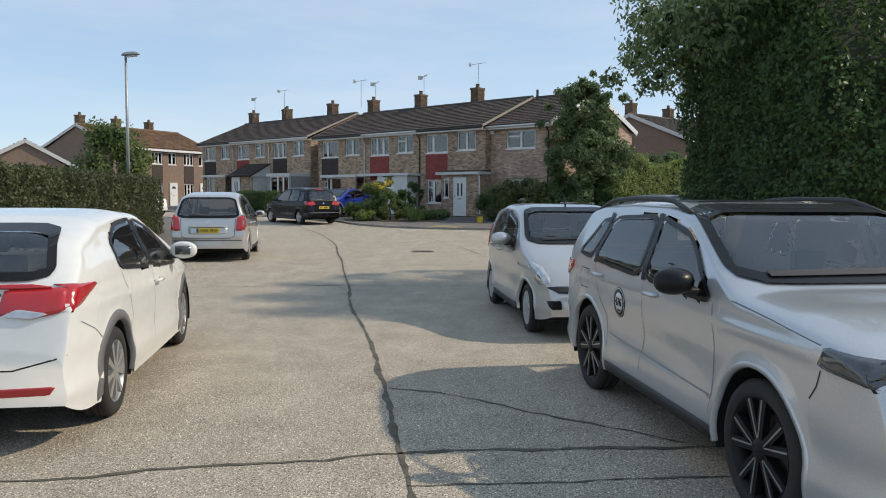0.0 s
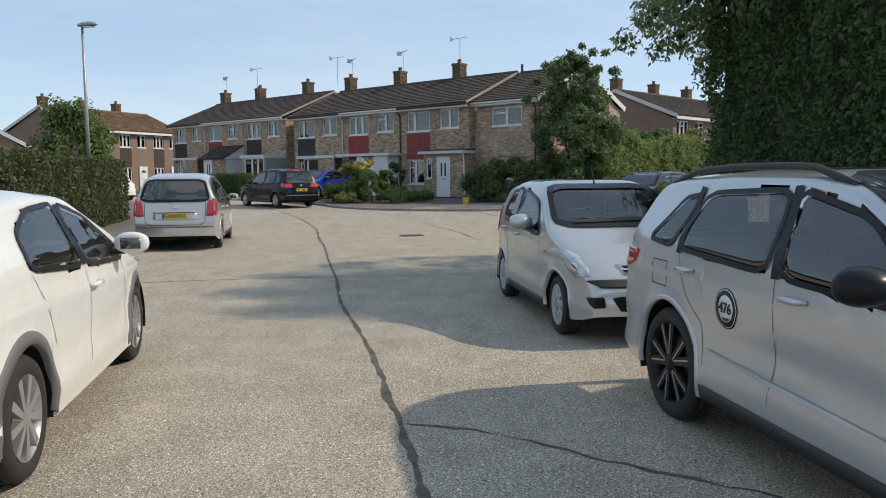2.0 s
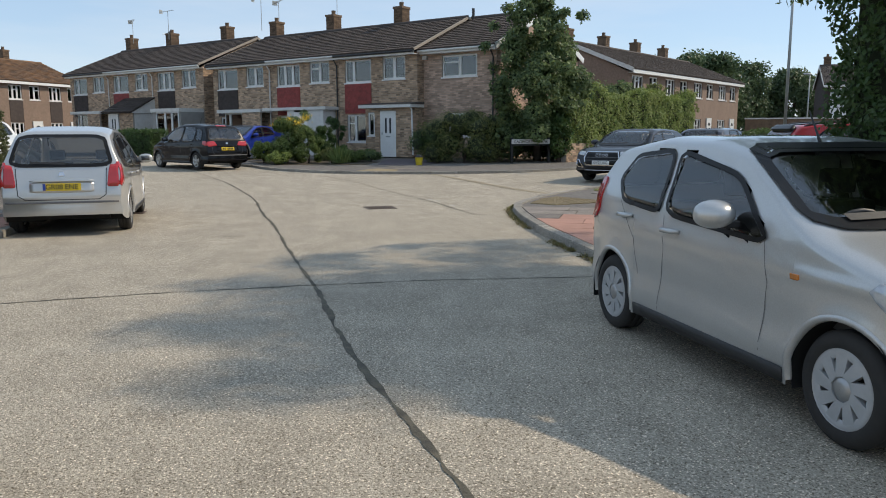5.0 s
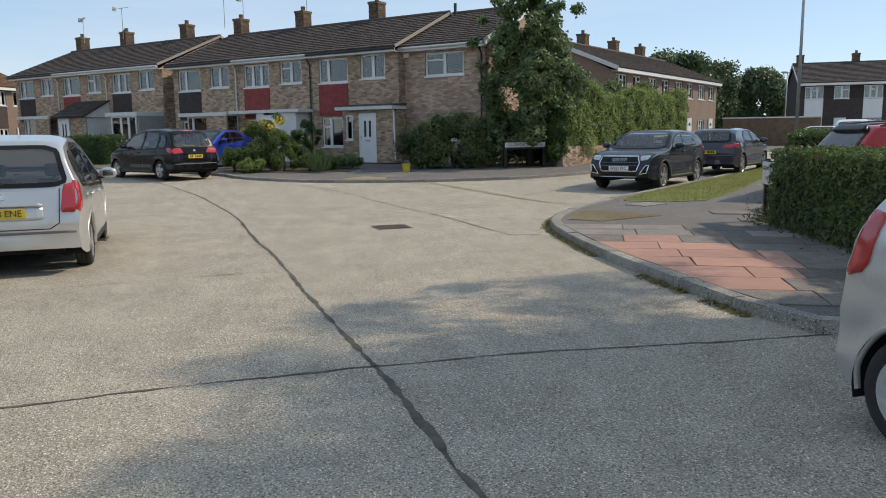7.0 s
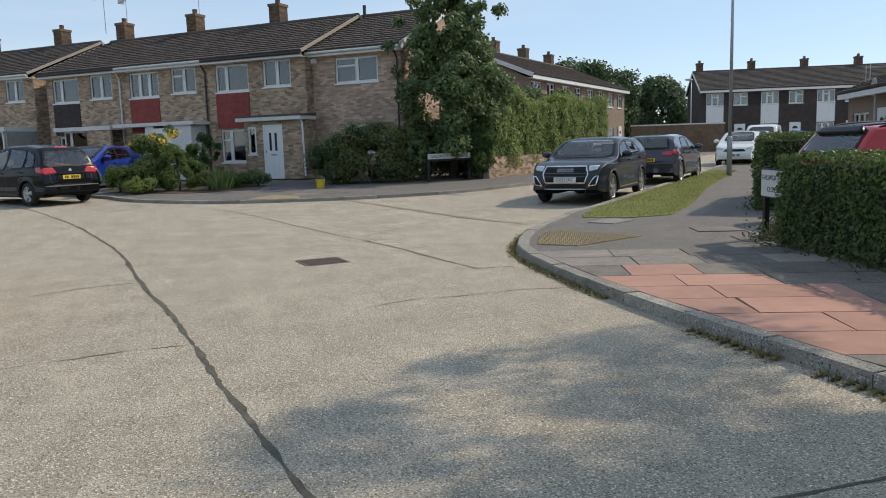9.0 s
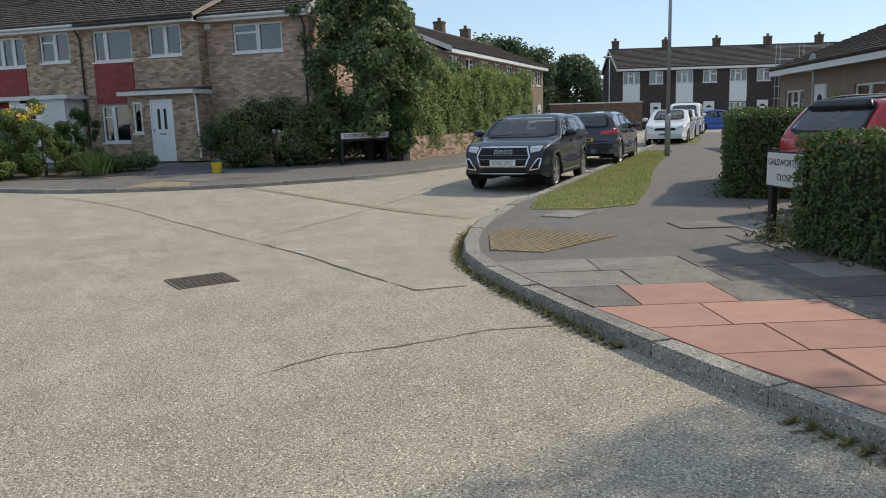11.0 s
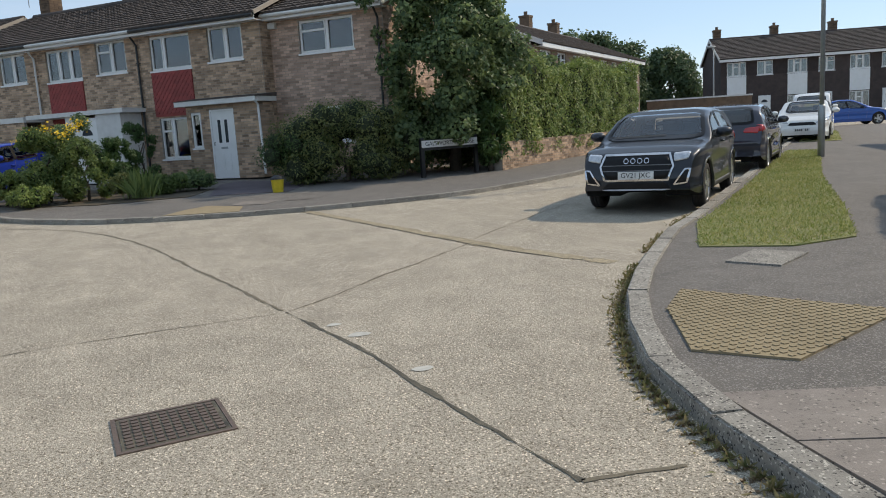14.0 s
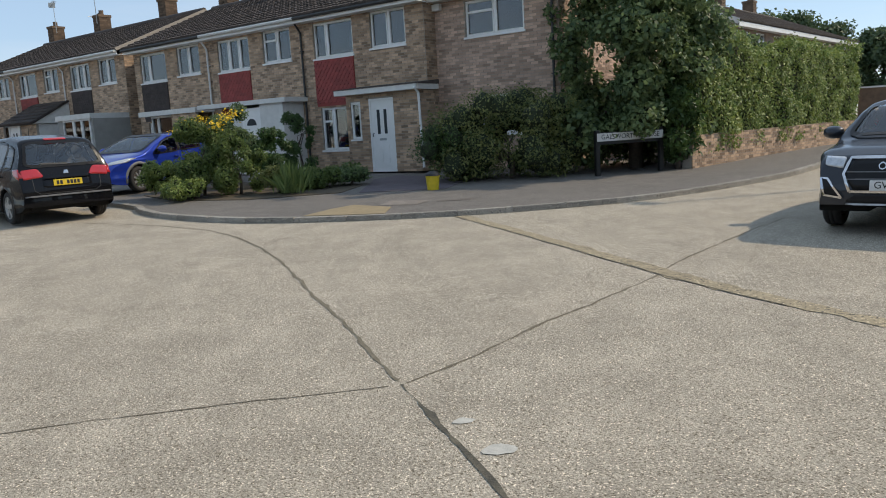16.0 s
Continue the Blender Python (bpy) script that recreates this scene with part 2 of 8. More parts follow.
def leaf_material(name, colour, colour2, k=0.35, rough=0.5, trans=0.35):
    m = bpy.data.materials.new(name)
    m.use_nodes = True
    n, l = m.node_tree.nodes, m.node_tree.links
    b = n["Principled BSDF"]
    geo = n.new("ShaderNodeNewGeometry")
    t = n.new("ShaderNodeTexNoise")
    t.inputs["Scale"].default_value = 1.1
    l.new(geo.outputs["Position"], t.inputs["Vector"])
    add = n.new("ShaderNodeMath")
    add.operation = "ADD"
    l.new(t.outputs["Fac"], add.inputs[0])
    l.new(geo.outputs["Random Per Island"], add.inputs[1])
    mr = n.new("ShaderNodeMapRange")
    mr.inputs["From Min"].default_value, mr.inputs["From Max"].default_value = 0.45, 1.5
    l.new(add.outputs[0], mr.inputs["Value"])
    mx = n.new("ShaderNodeMixRGB")
    mx.inputs["Color1"].default_value, mx.inputs["Color2"].default_value = (*colour, 1), (*colour2, 1)
    l.new(mr.outputs["Result"], mx.inputs["Fac"])
    l.new(mx.outputs["Color"], b.inputs["Base Color"])
    b.inputs["Roughness"].default_value = rough
    b.inputs["Specular IOR Level"].default_value = 0.35
    ts = n.new("ShaderNodeBsdfTranslucent")
    l.new(mx.outputs["Color"], ts.inputs["Color"])
    ms = n.new("ShaderNodeMixShader")
    ms.inputs["Fac"].default_value = trans
    l.new(b.outputs["BSDF"], ms.inputs[1])
    l.new(ts.outputs["BSDF"], ms.inputs[2])
    l.new(ms.outputs["Shader"], n["Material Output"].inputs["Surface"])
    return m


M["leaf_dark"] = leaf_material("dark_leaf", (0.038, 0.079, 0.025), (0.088, 0.149, 0.044))
M["leaf_hedge"] = leaf_material("hedge_leaf", (0.056, 0.096, 0.032), (0.149, 0.210, 0.061))
M["leaf_privet"] = leaf_material("privet_leaf", (0.05, 0.07, 0.028), (0.13, 0.135, 0.06))
M["leaf_tree"] = leaf_material("tree_leaf", (0.06, 0.105, 0.05), (0.22, 0.29, 0.12), trans=0.45)
M["leaf_bright"] = leaf_material("ivy_leaf", (0.11, 0.185, 0.045), (0.34, 0.4, 0.12))
M["leaf_bush"] = leaf_material("bush_leaf", (0.085, 0.125, 0.045), (0.25, 0.26, 0.09), trans=0.42)
M["leaf_garden"] = leaf_material("garden_leaf", (0.075, 0.125, 0.038), (0.2, 0.26, 0.08), trans=0.42)
M["leaf_far"] = leaf_material("far_leaf", (0.05, 0.09, 0.045), (0.12, 0.17, 0.075), trans=0.35)
M["grass"] = leaf_material("grass_blade", (0.15, 0.21, 0.045), (0.42, 0.41, 0.17), trans=0.45)
M["weed"] = leaf_material("dry_weed", (0.15, 0.17, 0.06), (0.36, 0.28, 0.14))
M["petal"] = material("yellow_petal", (0.85, 0.58, 0.02), (0.8, 0.5, 0.02), rough=0.6, stain=0)


# ---- mesh helpers ----
def mesh_object(name, verts, faces, mat, parent=None, smooth=False):
    me = bpy.data.meshes.new(name)
    me.from_pydata([tuple(v) for v in verts], [], faces)
    if smooth:
        me.polygons.foreach_set("use_smooth", [True] * len(me.polygons))
    me.materials.append(mat)
    ob = new(name, me)
    if parent is not None:
        ob.parent = parent
    return ob


def part(name, bm, mat, parent=None, label="", smooth=False):
    me = bpy.data.meshes.new(name)
    bm.to_mesh(me)
    bm.free()
    me.materials.append(mat)
    if smooth:
        me.polygons.foreach_set("use_smooth", [True] * len(me.polygons))
    ob = new(name, me)
    if parent is not None:
        ob.parent = parent
    return tagged(ob, label)


def add_box(bm, x0, x1, y0, y1, z0, z1, m=None):
    vs = [bm.verts.new((x, y, z)) for x in (x0, x1) for y in (y0, y1) for z in (z0, z1)]
    if m is not None:
        for v in vs:
            v.co = m @ v.co
    for f in ((0, 1, 3, 2), (4, 6, 7, 5), (0, 4, 5, 1), (2, 3, 7, 6), (0, 2, 6, 4), (1, 5, 7, 3)):
        bm.faces.new([vs[i] for i in f])


def box_mesh(*boxes, bevel=0.0):
    bm = bmesh.new()
    for b in boxes:
        add_box(bm, *b)
    if bevel:
        bmesh.ops.bevel(bm, geom=bm.edges[:], offset=bevel, segments=2, affect="EDGES", profile=0.6)
    return bm


def add_tube(bm, path, r, sides=8, caps=True):
    """A round bar along a path; r is a radius or one for each point."""
    path = [Vector(p) for p in path]
    rings = []
    for i, p in enumerate(path):
        d = (path[min(i + 1, len(path) - 1)] - path[max(i - 1, 0)]).normalized()
        a = d.orthogonal().normalized()
        if abs(d.z) < 0.9:
            a = Vector((0, 0, 1)).cross(d).normalized()
        b = d.cross(a)
        rr = r[i] if isinstance(r, (list, tuple)) else r
        rings.append([bm.verts.new(p + (a * math.cos(k * 2 * math.pi / sides) + b * math.sin(k * 2 * math.pi / sides)) * rr) for k in range(sides)])
    for q, w in zip(rings, rings[1:]):
        for k in range(sides):
            bm.faces.new((q[k], q[(k + 1) % sides], w[(k + 1) % sides], w[k]))
    if caps:
        bm.faces.new(rings[0][::-1])
        bm.faces.new(rings[-1])


def tube(path, r, sides=8):
    bm = bmesh.new()
    add_tube(bm, path, r, sides)
    return bm


def empty(name, m, label="", category="", group="", kind=""):
    ob = new(name)
    ob.matrix_world = m
    ob.empty_display_size = 0.2
    return tagged(ob, label, category, group, kind)


def boxes_np(lo, hi):
    """Many boxes with five faces (the back, at y high, is open) from corner arrays: verts and faces."""
    lo, hi = np.asarray(lo, float), np.asarray(hi, float)
    n = len(lo)
    c = np.array([[x, y, z] for x in (0, 1) for y in (0, 1) for z in (0, 1)])
    v = lo[:, None, :] + c[None] * (hi - lo)[:, None, :]
    f = np.array([(0, 4, 5, 1), (0, 1, 3, 2), (4, 6, 7, 5), (1, 5, 7, 3), (0, 2, 6, 4)])
    return v.reshape(-1, 3), (f[None] + 8 * np.arange(n)[:, None, None]).reshape(-1, 4).tolist()


def ground_z(x, y):
    """The road is level and then rises gently towards the houses."""
    return min(0.3, max(0.0, 0.02 * (y - 25)))


def sheet(name, outline, lift, mat, skirt=0.0, label="", category="", kind="structure", parent=None):
    """A flat area with an outline in plan that follows the ground, with a skirt down its edge."""
    bm = bmesh.new()
    bm.faces.new([bm.verts.new((x, y, 0)) for x, y in outline])
    for cut in (25.0, 40.0):
        bmesh.ops.bisect_plane(bm, geom=bm.verts[:] + bm.edges[:] + bm.faces[:], plane_co=(0, cut, 0), plane_no=(0, 1, 0))
    bmesh.ops.triangulate(bm, faces=bm.faces[:])
    bmesh.ops.recalc_face_normals(bm, faces=bm.faces[:])
    if bm.faces and sum(f.normal.z for f in bm.faces) < 0:
        bmesh.ops.reverse_faces(bm, faces=bm.faces[:])
    for v in bm.verts:
        v.co.z = ground_z(v.co.x, v.co.y) + lift
    if skirt:
        edges = [e for e in bm.edges if e.is_boundary]
        made = bmesh.ops.extrude_edge_only(bm, edges=edges)["geom"]
        for v in made:
            if isinstance(v, bmesh.types.BMVert):
                v.co.z -= skirt
    ob = part(name, bm, mat, parent)
    return tagged(ob, label, category, kind=kind) if parent is None else ob


def along(points, step):
    """Points at even steps along a line in plan, smoothed."""
    pts = [Vector((*p, 0)) for p in points]
    fine = []
    for i in range(len(pts) - 1):
        p0, p1, p2, p3 = pts[max(i - 1, 0)], pts[i], pts[i + 1], pts[min(i + 2, len(pts) - 1)]
        for k in range(12):
            t = k / 12
            fine.append(0.5 * (2 * p1 + (p2 - p0) * t + (2 * p0 - 5 * p1 + 4 * p2 - p3) * t * t + (3 * p1 - p0 - 3 * p2 + p3) * t ** 3))
    fine.append(pts[-1])
    out, need = [fine[0]], step
    for a, b in zip(fine, fine[1:]):
        d = (b - a).length
        while d >= need:
            a = a + (b - a) * (need / d)
            d = (b - a).length
            out.append(a)
            need = step
        need -= d
    return out

# ---- ground, road, pavements ----
V = (math.cos(radians(43)), math.sin(radians(43)))      # along the side road
sheet("ground", [(-600, -600), (600, -600), (600, 600), (-600, 600)], 0.0, M["concrete"], label="pale exposed-aggregate concrete road laid in slabs", category="road")

KERB_RIGHT = [(2.6, 12.75), (1.95, 13.0), (1.7, 13.7), (1.65, 15.0), (1.65, 16.6), (1.76, 18.2), (2.03, 20.0), (2.6, 21.3), (3.6, 22.75), (5.65, 25.05), (6.95, 26.15),
              (6.95 + 12 * V[0], 26.15 + 12 * V[1]), (6.95 + 34 * V[0], 26.15 + 34 * V[1])]
KERB_FAR = [(-24.0, 56.0), (-12.0, 43.6), (-5.3, 36.4), (-4.3, 34.7), (-3.45, 33.4), (-1.9, 32.0), (-0.3, 31.35), (1.6, 31.0), (3.6, 31.05), (5.4, 31.45), (8.3, 33.0), (10.2, 34.55), (13.0, 37.2),
            (10.2 + 36 * V[0], 34.55 + 36 * V[1])]
KERB_LEFT = [(-9.3, 16.2), (-7.2, 16.35), (-6.5, 16.6), (-6.22, 17.1), (-6.2, 18.0), (-6.3, 21.0), (-6.8, 26.0), (-7.8, 29.6), (-9.6, 33.2), (-12.2, 36.6), (-24.0, 48.2)]


def offset_line(line, d):
    out = []
    for i, p in enumerate(line):
        a, b = Vector(line[max(i - 1, 0)]), Vector(line[min(i + 1, len(line) - 1)])
        t = (b - a).normalized()
        out.append((p[0] - t.y * d, p[1] + t.x * d))
    return out


def kerb(name, line, side, label, near, wide=0.17, tall=0.11):
    """Kerb stones along a line in plan; side: +1 when the pavement is on the left of the line."""
    pts = along(line, 0.915)
    host = empty(name, Matrix.Identity(4), label, "kerb", kind="structure")
    for a, b in zip(pts, pts[1:]):
        mid, d = (a + b) / 2, b - a
        if not near(mid):
            continue
        ang = math.atan2(d.y, d.x)
        L = d.length - 0.008
        bm = bmesh.new()
        w0, w1 = (0, wide) if side > 0 else (-wide, 0)
        add_box(bm, -L / 2, L / 2, w0, w1, -0.1, tall)
        es = [e for e in bm.edges if all(v.co.z > 0 for v in e.verts)]
        bmesh.ops.bevel(bm, geom=es, offset=0.012, segments=2, affect="EDGES")
        ob = part("kerb_stone", bm, M["kerb"], host)
        slope = math.atan2(ground_z(b.x, b.y) - ground_z(a.x, a.y), L)
        ob.matrix_basis = Matrix.Translation((mid.x, mid.y, ground_z(mid.x, mid.y) + random.uniform(-0.006, 0.004))) @ Euler((0, -slope, ang + random.uniform(-0.008, 0.008))).to_matrix().to_4x4()
    return host


kerb("kerb_right", KERB_RIGHT, -1, "weathered grey concrete kerb stones curving round the corner", lambda p: p.y < 48)
kerb("kerb_far", KERB_FAR, 1, "worn concrete kerb stones along the far pavement", lambda p: p.x > -22, tall=0.09)
kerb("kerb_left", KERB_LEFT, 1, "concrete kerb stones at the end of the pavement", lambda p: p.x > -20)

smooth_right = [(p.x, p.y) for p in along(offset_line(KERB_RIGHT, -0.1), 0.6)]
sheet("pavement_right", smooth_right + [(40, 44), (16.5, 17), (16.5, 12.5), (4.2, 12.5)], 0.085, M["asphalt"], skirt=0.1, label="dark worn asphalt pavement with patched slabs", category="pavement")
smooth_far = [(p.x, p.y) for p in along(offset_line(KERB_FAR, 0.1), 0.8)]
sheet("pavement_far", smooth_far + [(60, 90), (-50, 90)], 0.075, M["asphalt"], skirt=0.1, label="dark grey asphalt pavement in front of the terrace", category="pavement")
smooth_left = [(p.x, p.y) for p in along(offset_line(KERB_LEFT, 0.1), 0.8)]
sheet("pavement_left", smooth_left + [(-40, 48), (-40, 16.3)], 0.085, M["asphalt"], skirt=0.1, label="asphalt pavement beside the clipped hedge", category="pavement")


def strip(host, name, line, width, mat, lift=0.004, wob=0.25, step=0.25, jitter=0.0):
    """A thin uneven band along a line in plan, lying on the road."""
    pts = along(line, step)
    vs, fs = [], []
    for i, p in enumerate(pts):
        a, b = pts[max(i - 1, 0)], pts[min(i + 1, len(pts) - 1)]
        t = (b - a).normalized()
        j = (noise.noise((p.x * 1.7, p.y * 1.7, 3.0)) + 0.7 * noise.noise((p.x * 7.0, p.y * 7.0, 5.0))) * jitter
        w = width * max(0.12, 1 + wob * (1.4 * noise.noise((p.x * 3.1, p.y * 3.1, 9.0)) + noise.noise((p.x * 11.0, p.y * 11.0, 1.0))))
        for k in (-0.5, 0.5):
            x, y = p.x - t.y * (k * w + j), p.y + t.x * (k * w + j)
            vs.append((x, y, ground_z(x, y) + lift))
        if i:
            fs.append((2 * i - 2, 2 * i - 1, 2 * i + 1, 2 * i))
    ob = mesh_object(name, vs, fs, mat, host)
    for f in ob.data.polygons:
        if f.normal.z < 0:
            ob.data.flip_normals()
            break
    return ob


joints = empty("road_joint", Matrix.Identity(4), "dark tar-filled joints and cracks between the concrete slabs", "road joint", kind="structure")
MAIN = [(0.2, -6.0), (0.05, 2.0), (-0.12, 3.98), (-0.22, 4.61), (-0.42, 6.11), (-0.82, 8.62), (-1.22, 10.5), (-1.43, 11.96), (-1.58, 13.11), (-1.82, 14.5), (-2.16, 16.7), (-2.38, 18.2), (-2.79, 20.4), (-3.2, 23.1), (-3.82, 25.8), (-5.08, 29.9), (-7.4, 35.0), (-14.0, 43.0)]
strip(joints, "tar_seam", MAIN, 0.042, M["tar"], jitter=0.022, wob=0.75, step=0.09)
SECOND = [(1.16, 19.4), (1.08, 19.87), (0.93, 20.71), (0.74, 21.95), (0.6, 22.55), (0.42, 23.4), (0.2, 24.2), (0.05, 24.94), (-0.27, 26.1), (-0.98, 28.7), (-1.95, 30.9), (-3.2, 32.3), (-5.0, 33.6)]
strip(joints, "tar_seam", SECOND[:6], 0.034, M["tar"], jitter=0.014, wob=0.8, step=0.08)
strip(joints, "crack", SECOND[5:], 0.028, M["seam"], jitter=0.03, wob=0.7, step=0.1)
strip(joints, "crack", [(1.16, 19.4), (1.3, 19.38), (1.7, 19.32)], 0.03, M["seam"], jitter=0.02, step=0.08)
strip(joints, "crack", [(0.46, 23.32), (1.05, 23.89), (1.75, 24.6), (2.95, 25.7), (3.83, 26.66), (6.0, 28.6)], 0.02, M["seam"], jitter=0.03, wob=0.8, step=0.1)
strip(joints, "crack", [(-1.84, 23.11), (-0.78, 23.24), (0.4, 23.3)], 0.012, M["seam"], jitter=0.03, wob=0.8, step=0.1)
strip(joints, "tar_seam", [(-6.2, 3.6), (-2.4, 4.09), (-1.53, 4.3), (-0.71, 4.45), (-0.25, 4.58), (0.47, 4.64), (1.55, 4.72), (5.0, 4.8)], 0.032, M["tar"], jitter=0.035, wob=0.9, step=0.06)
strip(joints, "crack", [(-0.14, 4.05), (0.73, 4.12), (1.65, 4.21), (5.0, 4.3)], 0.018, M["tar"], jitter=0.02, wob=0.9, step=0.06)
strip(joints, "crack", [(-0.38, 6.15), (0.13, 5.94), (0.78, 5.41), (1.28, 5.09), (1.59, 4.83), (2.5, 4.2)], 0.018, M["tar"], jitter=0.05, wob=1.1, step=0.06)
strip(joints, "tar_seam", [(-6.0, 12.4), (-3.97, 12.77), (-2.77, 12.98), (-1.58, 13.11), (-0.39, 13.19), (1.03, 13.13), (1.95, 13.12)], 0.022, M["tar"], jitter=0.03, wob=0.8, step=0.08)
strip(joints, "crack", [(-5.6, 16.4), (-3.2, 16.9), (-2.2, 17.0)], 0.012, M["seam"], jitter=0.05, wob=0.8, step=0.1)
strip(joints, "crack", [(-3.9, 20.0), (-3.3, 20.3), (-2.79, 20.4)], 0.02, M["seam"], jitter=0.03, wob=0.8, step=0.1)
strip(joints, "crack", [(-0.6, 17.75), (-0.04, 17.9), (0.5, 17.86), (1.0, 17.93), (1.45, 17.82), (1.7, 17.72)], 0.012, M["seam"], jitter=0.06, wob=0.9, step=0.08)
strip(joints, "repaired_strip", [(1.65, 31.6), (2.5, 28.5), (3.16, 25.95), (3.65, 24.35), (3.95, 23.55)], 0.2, M["patch"], jitter=0.03, wob=0.3, lift=0.005, step=0.12)
strip(joints, "crack", [(1.55, 31.6), (2.4, 28.5), (3.06, 25.95), (3.55, 24.35)], 0.018, M["seam"], jitter=0.02, lift=0.008)
spots = empty("mortar_spot", Matrix.Identity(4), "pale mortar spots beside the road joint", "road patch", kind="structure")
for (x, y, r) in ((0.84, 22.24, 0.09), (0.72, 22.64, 0.06), (1.02, 21.2, 0.07)):
    ring = [(x + r * (1 + 0.35 * noise.noise((k, x, y))) * math.cos(k * 0.45), y + r * 0.7 * (1 + 0.35 * noise.noise((k, y, x))) * math.sin(k * 0.45)) for k in range(14)]
    sheet("spot", ring, 0.005, M["white_spot"], parent=spots)

# ---- terraces ----
EAVE = 5.0          # height of the eaves above the ground floor's datum


def free_spans(x0, x1, z0, z1, holes):
    """The parts of x0..x1 that no hole covers between z0 and z1."""
    spans = [(x0, x1)]
    for a, b, c, d in holes:
        if c < z1 - 1e-4 and d > z0 + 1e-4:
            spans = [s for p, q in spans for s in ((p, min(q, a)), (max(p, b), q)) if s[1] - s[0] > 0.015]
    return spans


def wall_panel(parent, name, x0, x1, z0, z1, holes, brick, y=0.0, thick=0.25, flip=None, bricks=True, single=None):
    """A wall with openings through it, mortar behind and bricks proud of it. flip: a matrix that turns it from the front plane."""
    zs = sorted({z0, z1, *[min(max(h[2], z0), z1) for h in holes], *[min(max(h[3], z0), z1) for h in holes]})
    bm = bmesh.new()
    for a, b in zip(zs, zs[1:]):
        if b - a > 0.001:
            for p, q in free_spans(x0, x1, a, b, holes):
                add_box(bm, p, q, y, y + thick, a, b)
    wall = part(name, bm, M["mortar"] if bricks else brick, parent)
    if flip is not None:
        wall.matrix_basis = flip
    if not bricks:
        return wall
    lo, hi = [], []
    course, row = 0.075, 0
    z = z0
    while z < z1 - 0.02:
        top = min(z + course - 0.011, z1)
        for p, q in free_spans(x0, x1, z, top, holes):
            x = math.floor((p + (row % 2) * 0.1125) / 0.225) * 0.225 - (row % 2) * 0.1125
            while x < q:
                a, b = max(x, p), min(x + 0.214, q)
                if b - a > 0.03:
                    lo.append((a, y - 0.007 - 0.003 * random.random(), z))
                    hi.append((b, y + 0.01, top))
                x += 0.225
        z += course
        row += 1
    if single is not None:
        keep = [single(l) for l in lo]
        shared = bpy.data.meshes.new("brick")
        v, f = boxes_np([(0, 0, 0)], [(0.214, 0.018, 0.064)])
        shared.from_pydata([tuple(p) for p in v], [], f)
        shared.materials.append(M["brick_one"])
        count = 0
        rest = []
        for k, l, h in zip(keep, lo, hi):
            if k and count < 290 and h[0] - l[0] > 0.2:
                ob = new("brick", shared)
                ob.parent = wall
                ob.location = l
                count += 1
            else:
                rest.append((l, h))
        lo, hi = [r[0] for r in rest], [r[1] for r in rest]
    v, f = boxes_np(lo, hi)
    ob = mesh_object("brickwork", v, f, brick, wall)
    tagged(ob, kind="stuff")
    return wall


def hung_tiles(parent, x0, x1, z0, z1, mat, y=-0.03):
    """Rows of small tiles with rounded lower edges, hung below a window."""
    vs, fs = [], []
    w, hgt = 0.165, 0.1
    rows = int((z1 - z0) / hgt)
    for r in range(rows):
        z = z1 - (r + 1) * hgt
        x = x0 - (r % 2) * w / 2
        while x < x1:
            a, b = max(x, x0), min(x + w - 0.006, x1)
            if b - a > 0.03:
                i = len(vs)
                m, c = (b - a) / 2, (a + b) / 2
                low = [(c + m * math.cos(t), z + 0.035 - 0.05 * math.sin(t)) for t in (math.pi, math.pi * 0.75, math.pi / 2, math.pi / 4, 0)]
                low = [(p, max(q, z0)) for p, q in low]
                front = [(b, z + hgt + 0.02), (a, z + hgt + 0.02)]
                vs += [(p, y - 0.022, q) for p, q in low] + [(p, y - 0.002, q) for p, q in front]
                vs += [(p, y - 0.006, q) for p, q in low]
                fs.append(tuple(range(i, i + 7)))
                fs += [(i + k, i + 7 + k, i + 8 + k, i + 1 + k) for k in range(4)]
            x += w
    back = part("tile_panel", box_mesh((x0, x1, y, 0.0, z0, z1)), mat, parent)
    tagged(mesh_object("hung_tile", vs, fs, mat, back), kind="stuff")


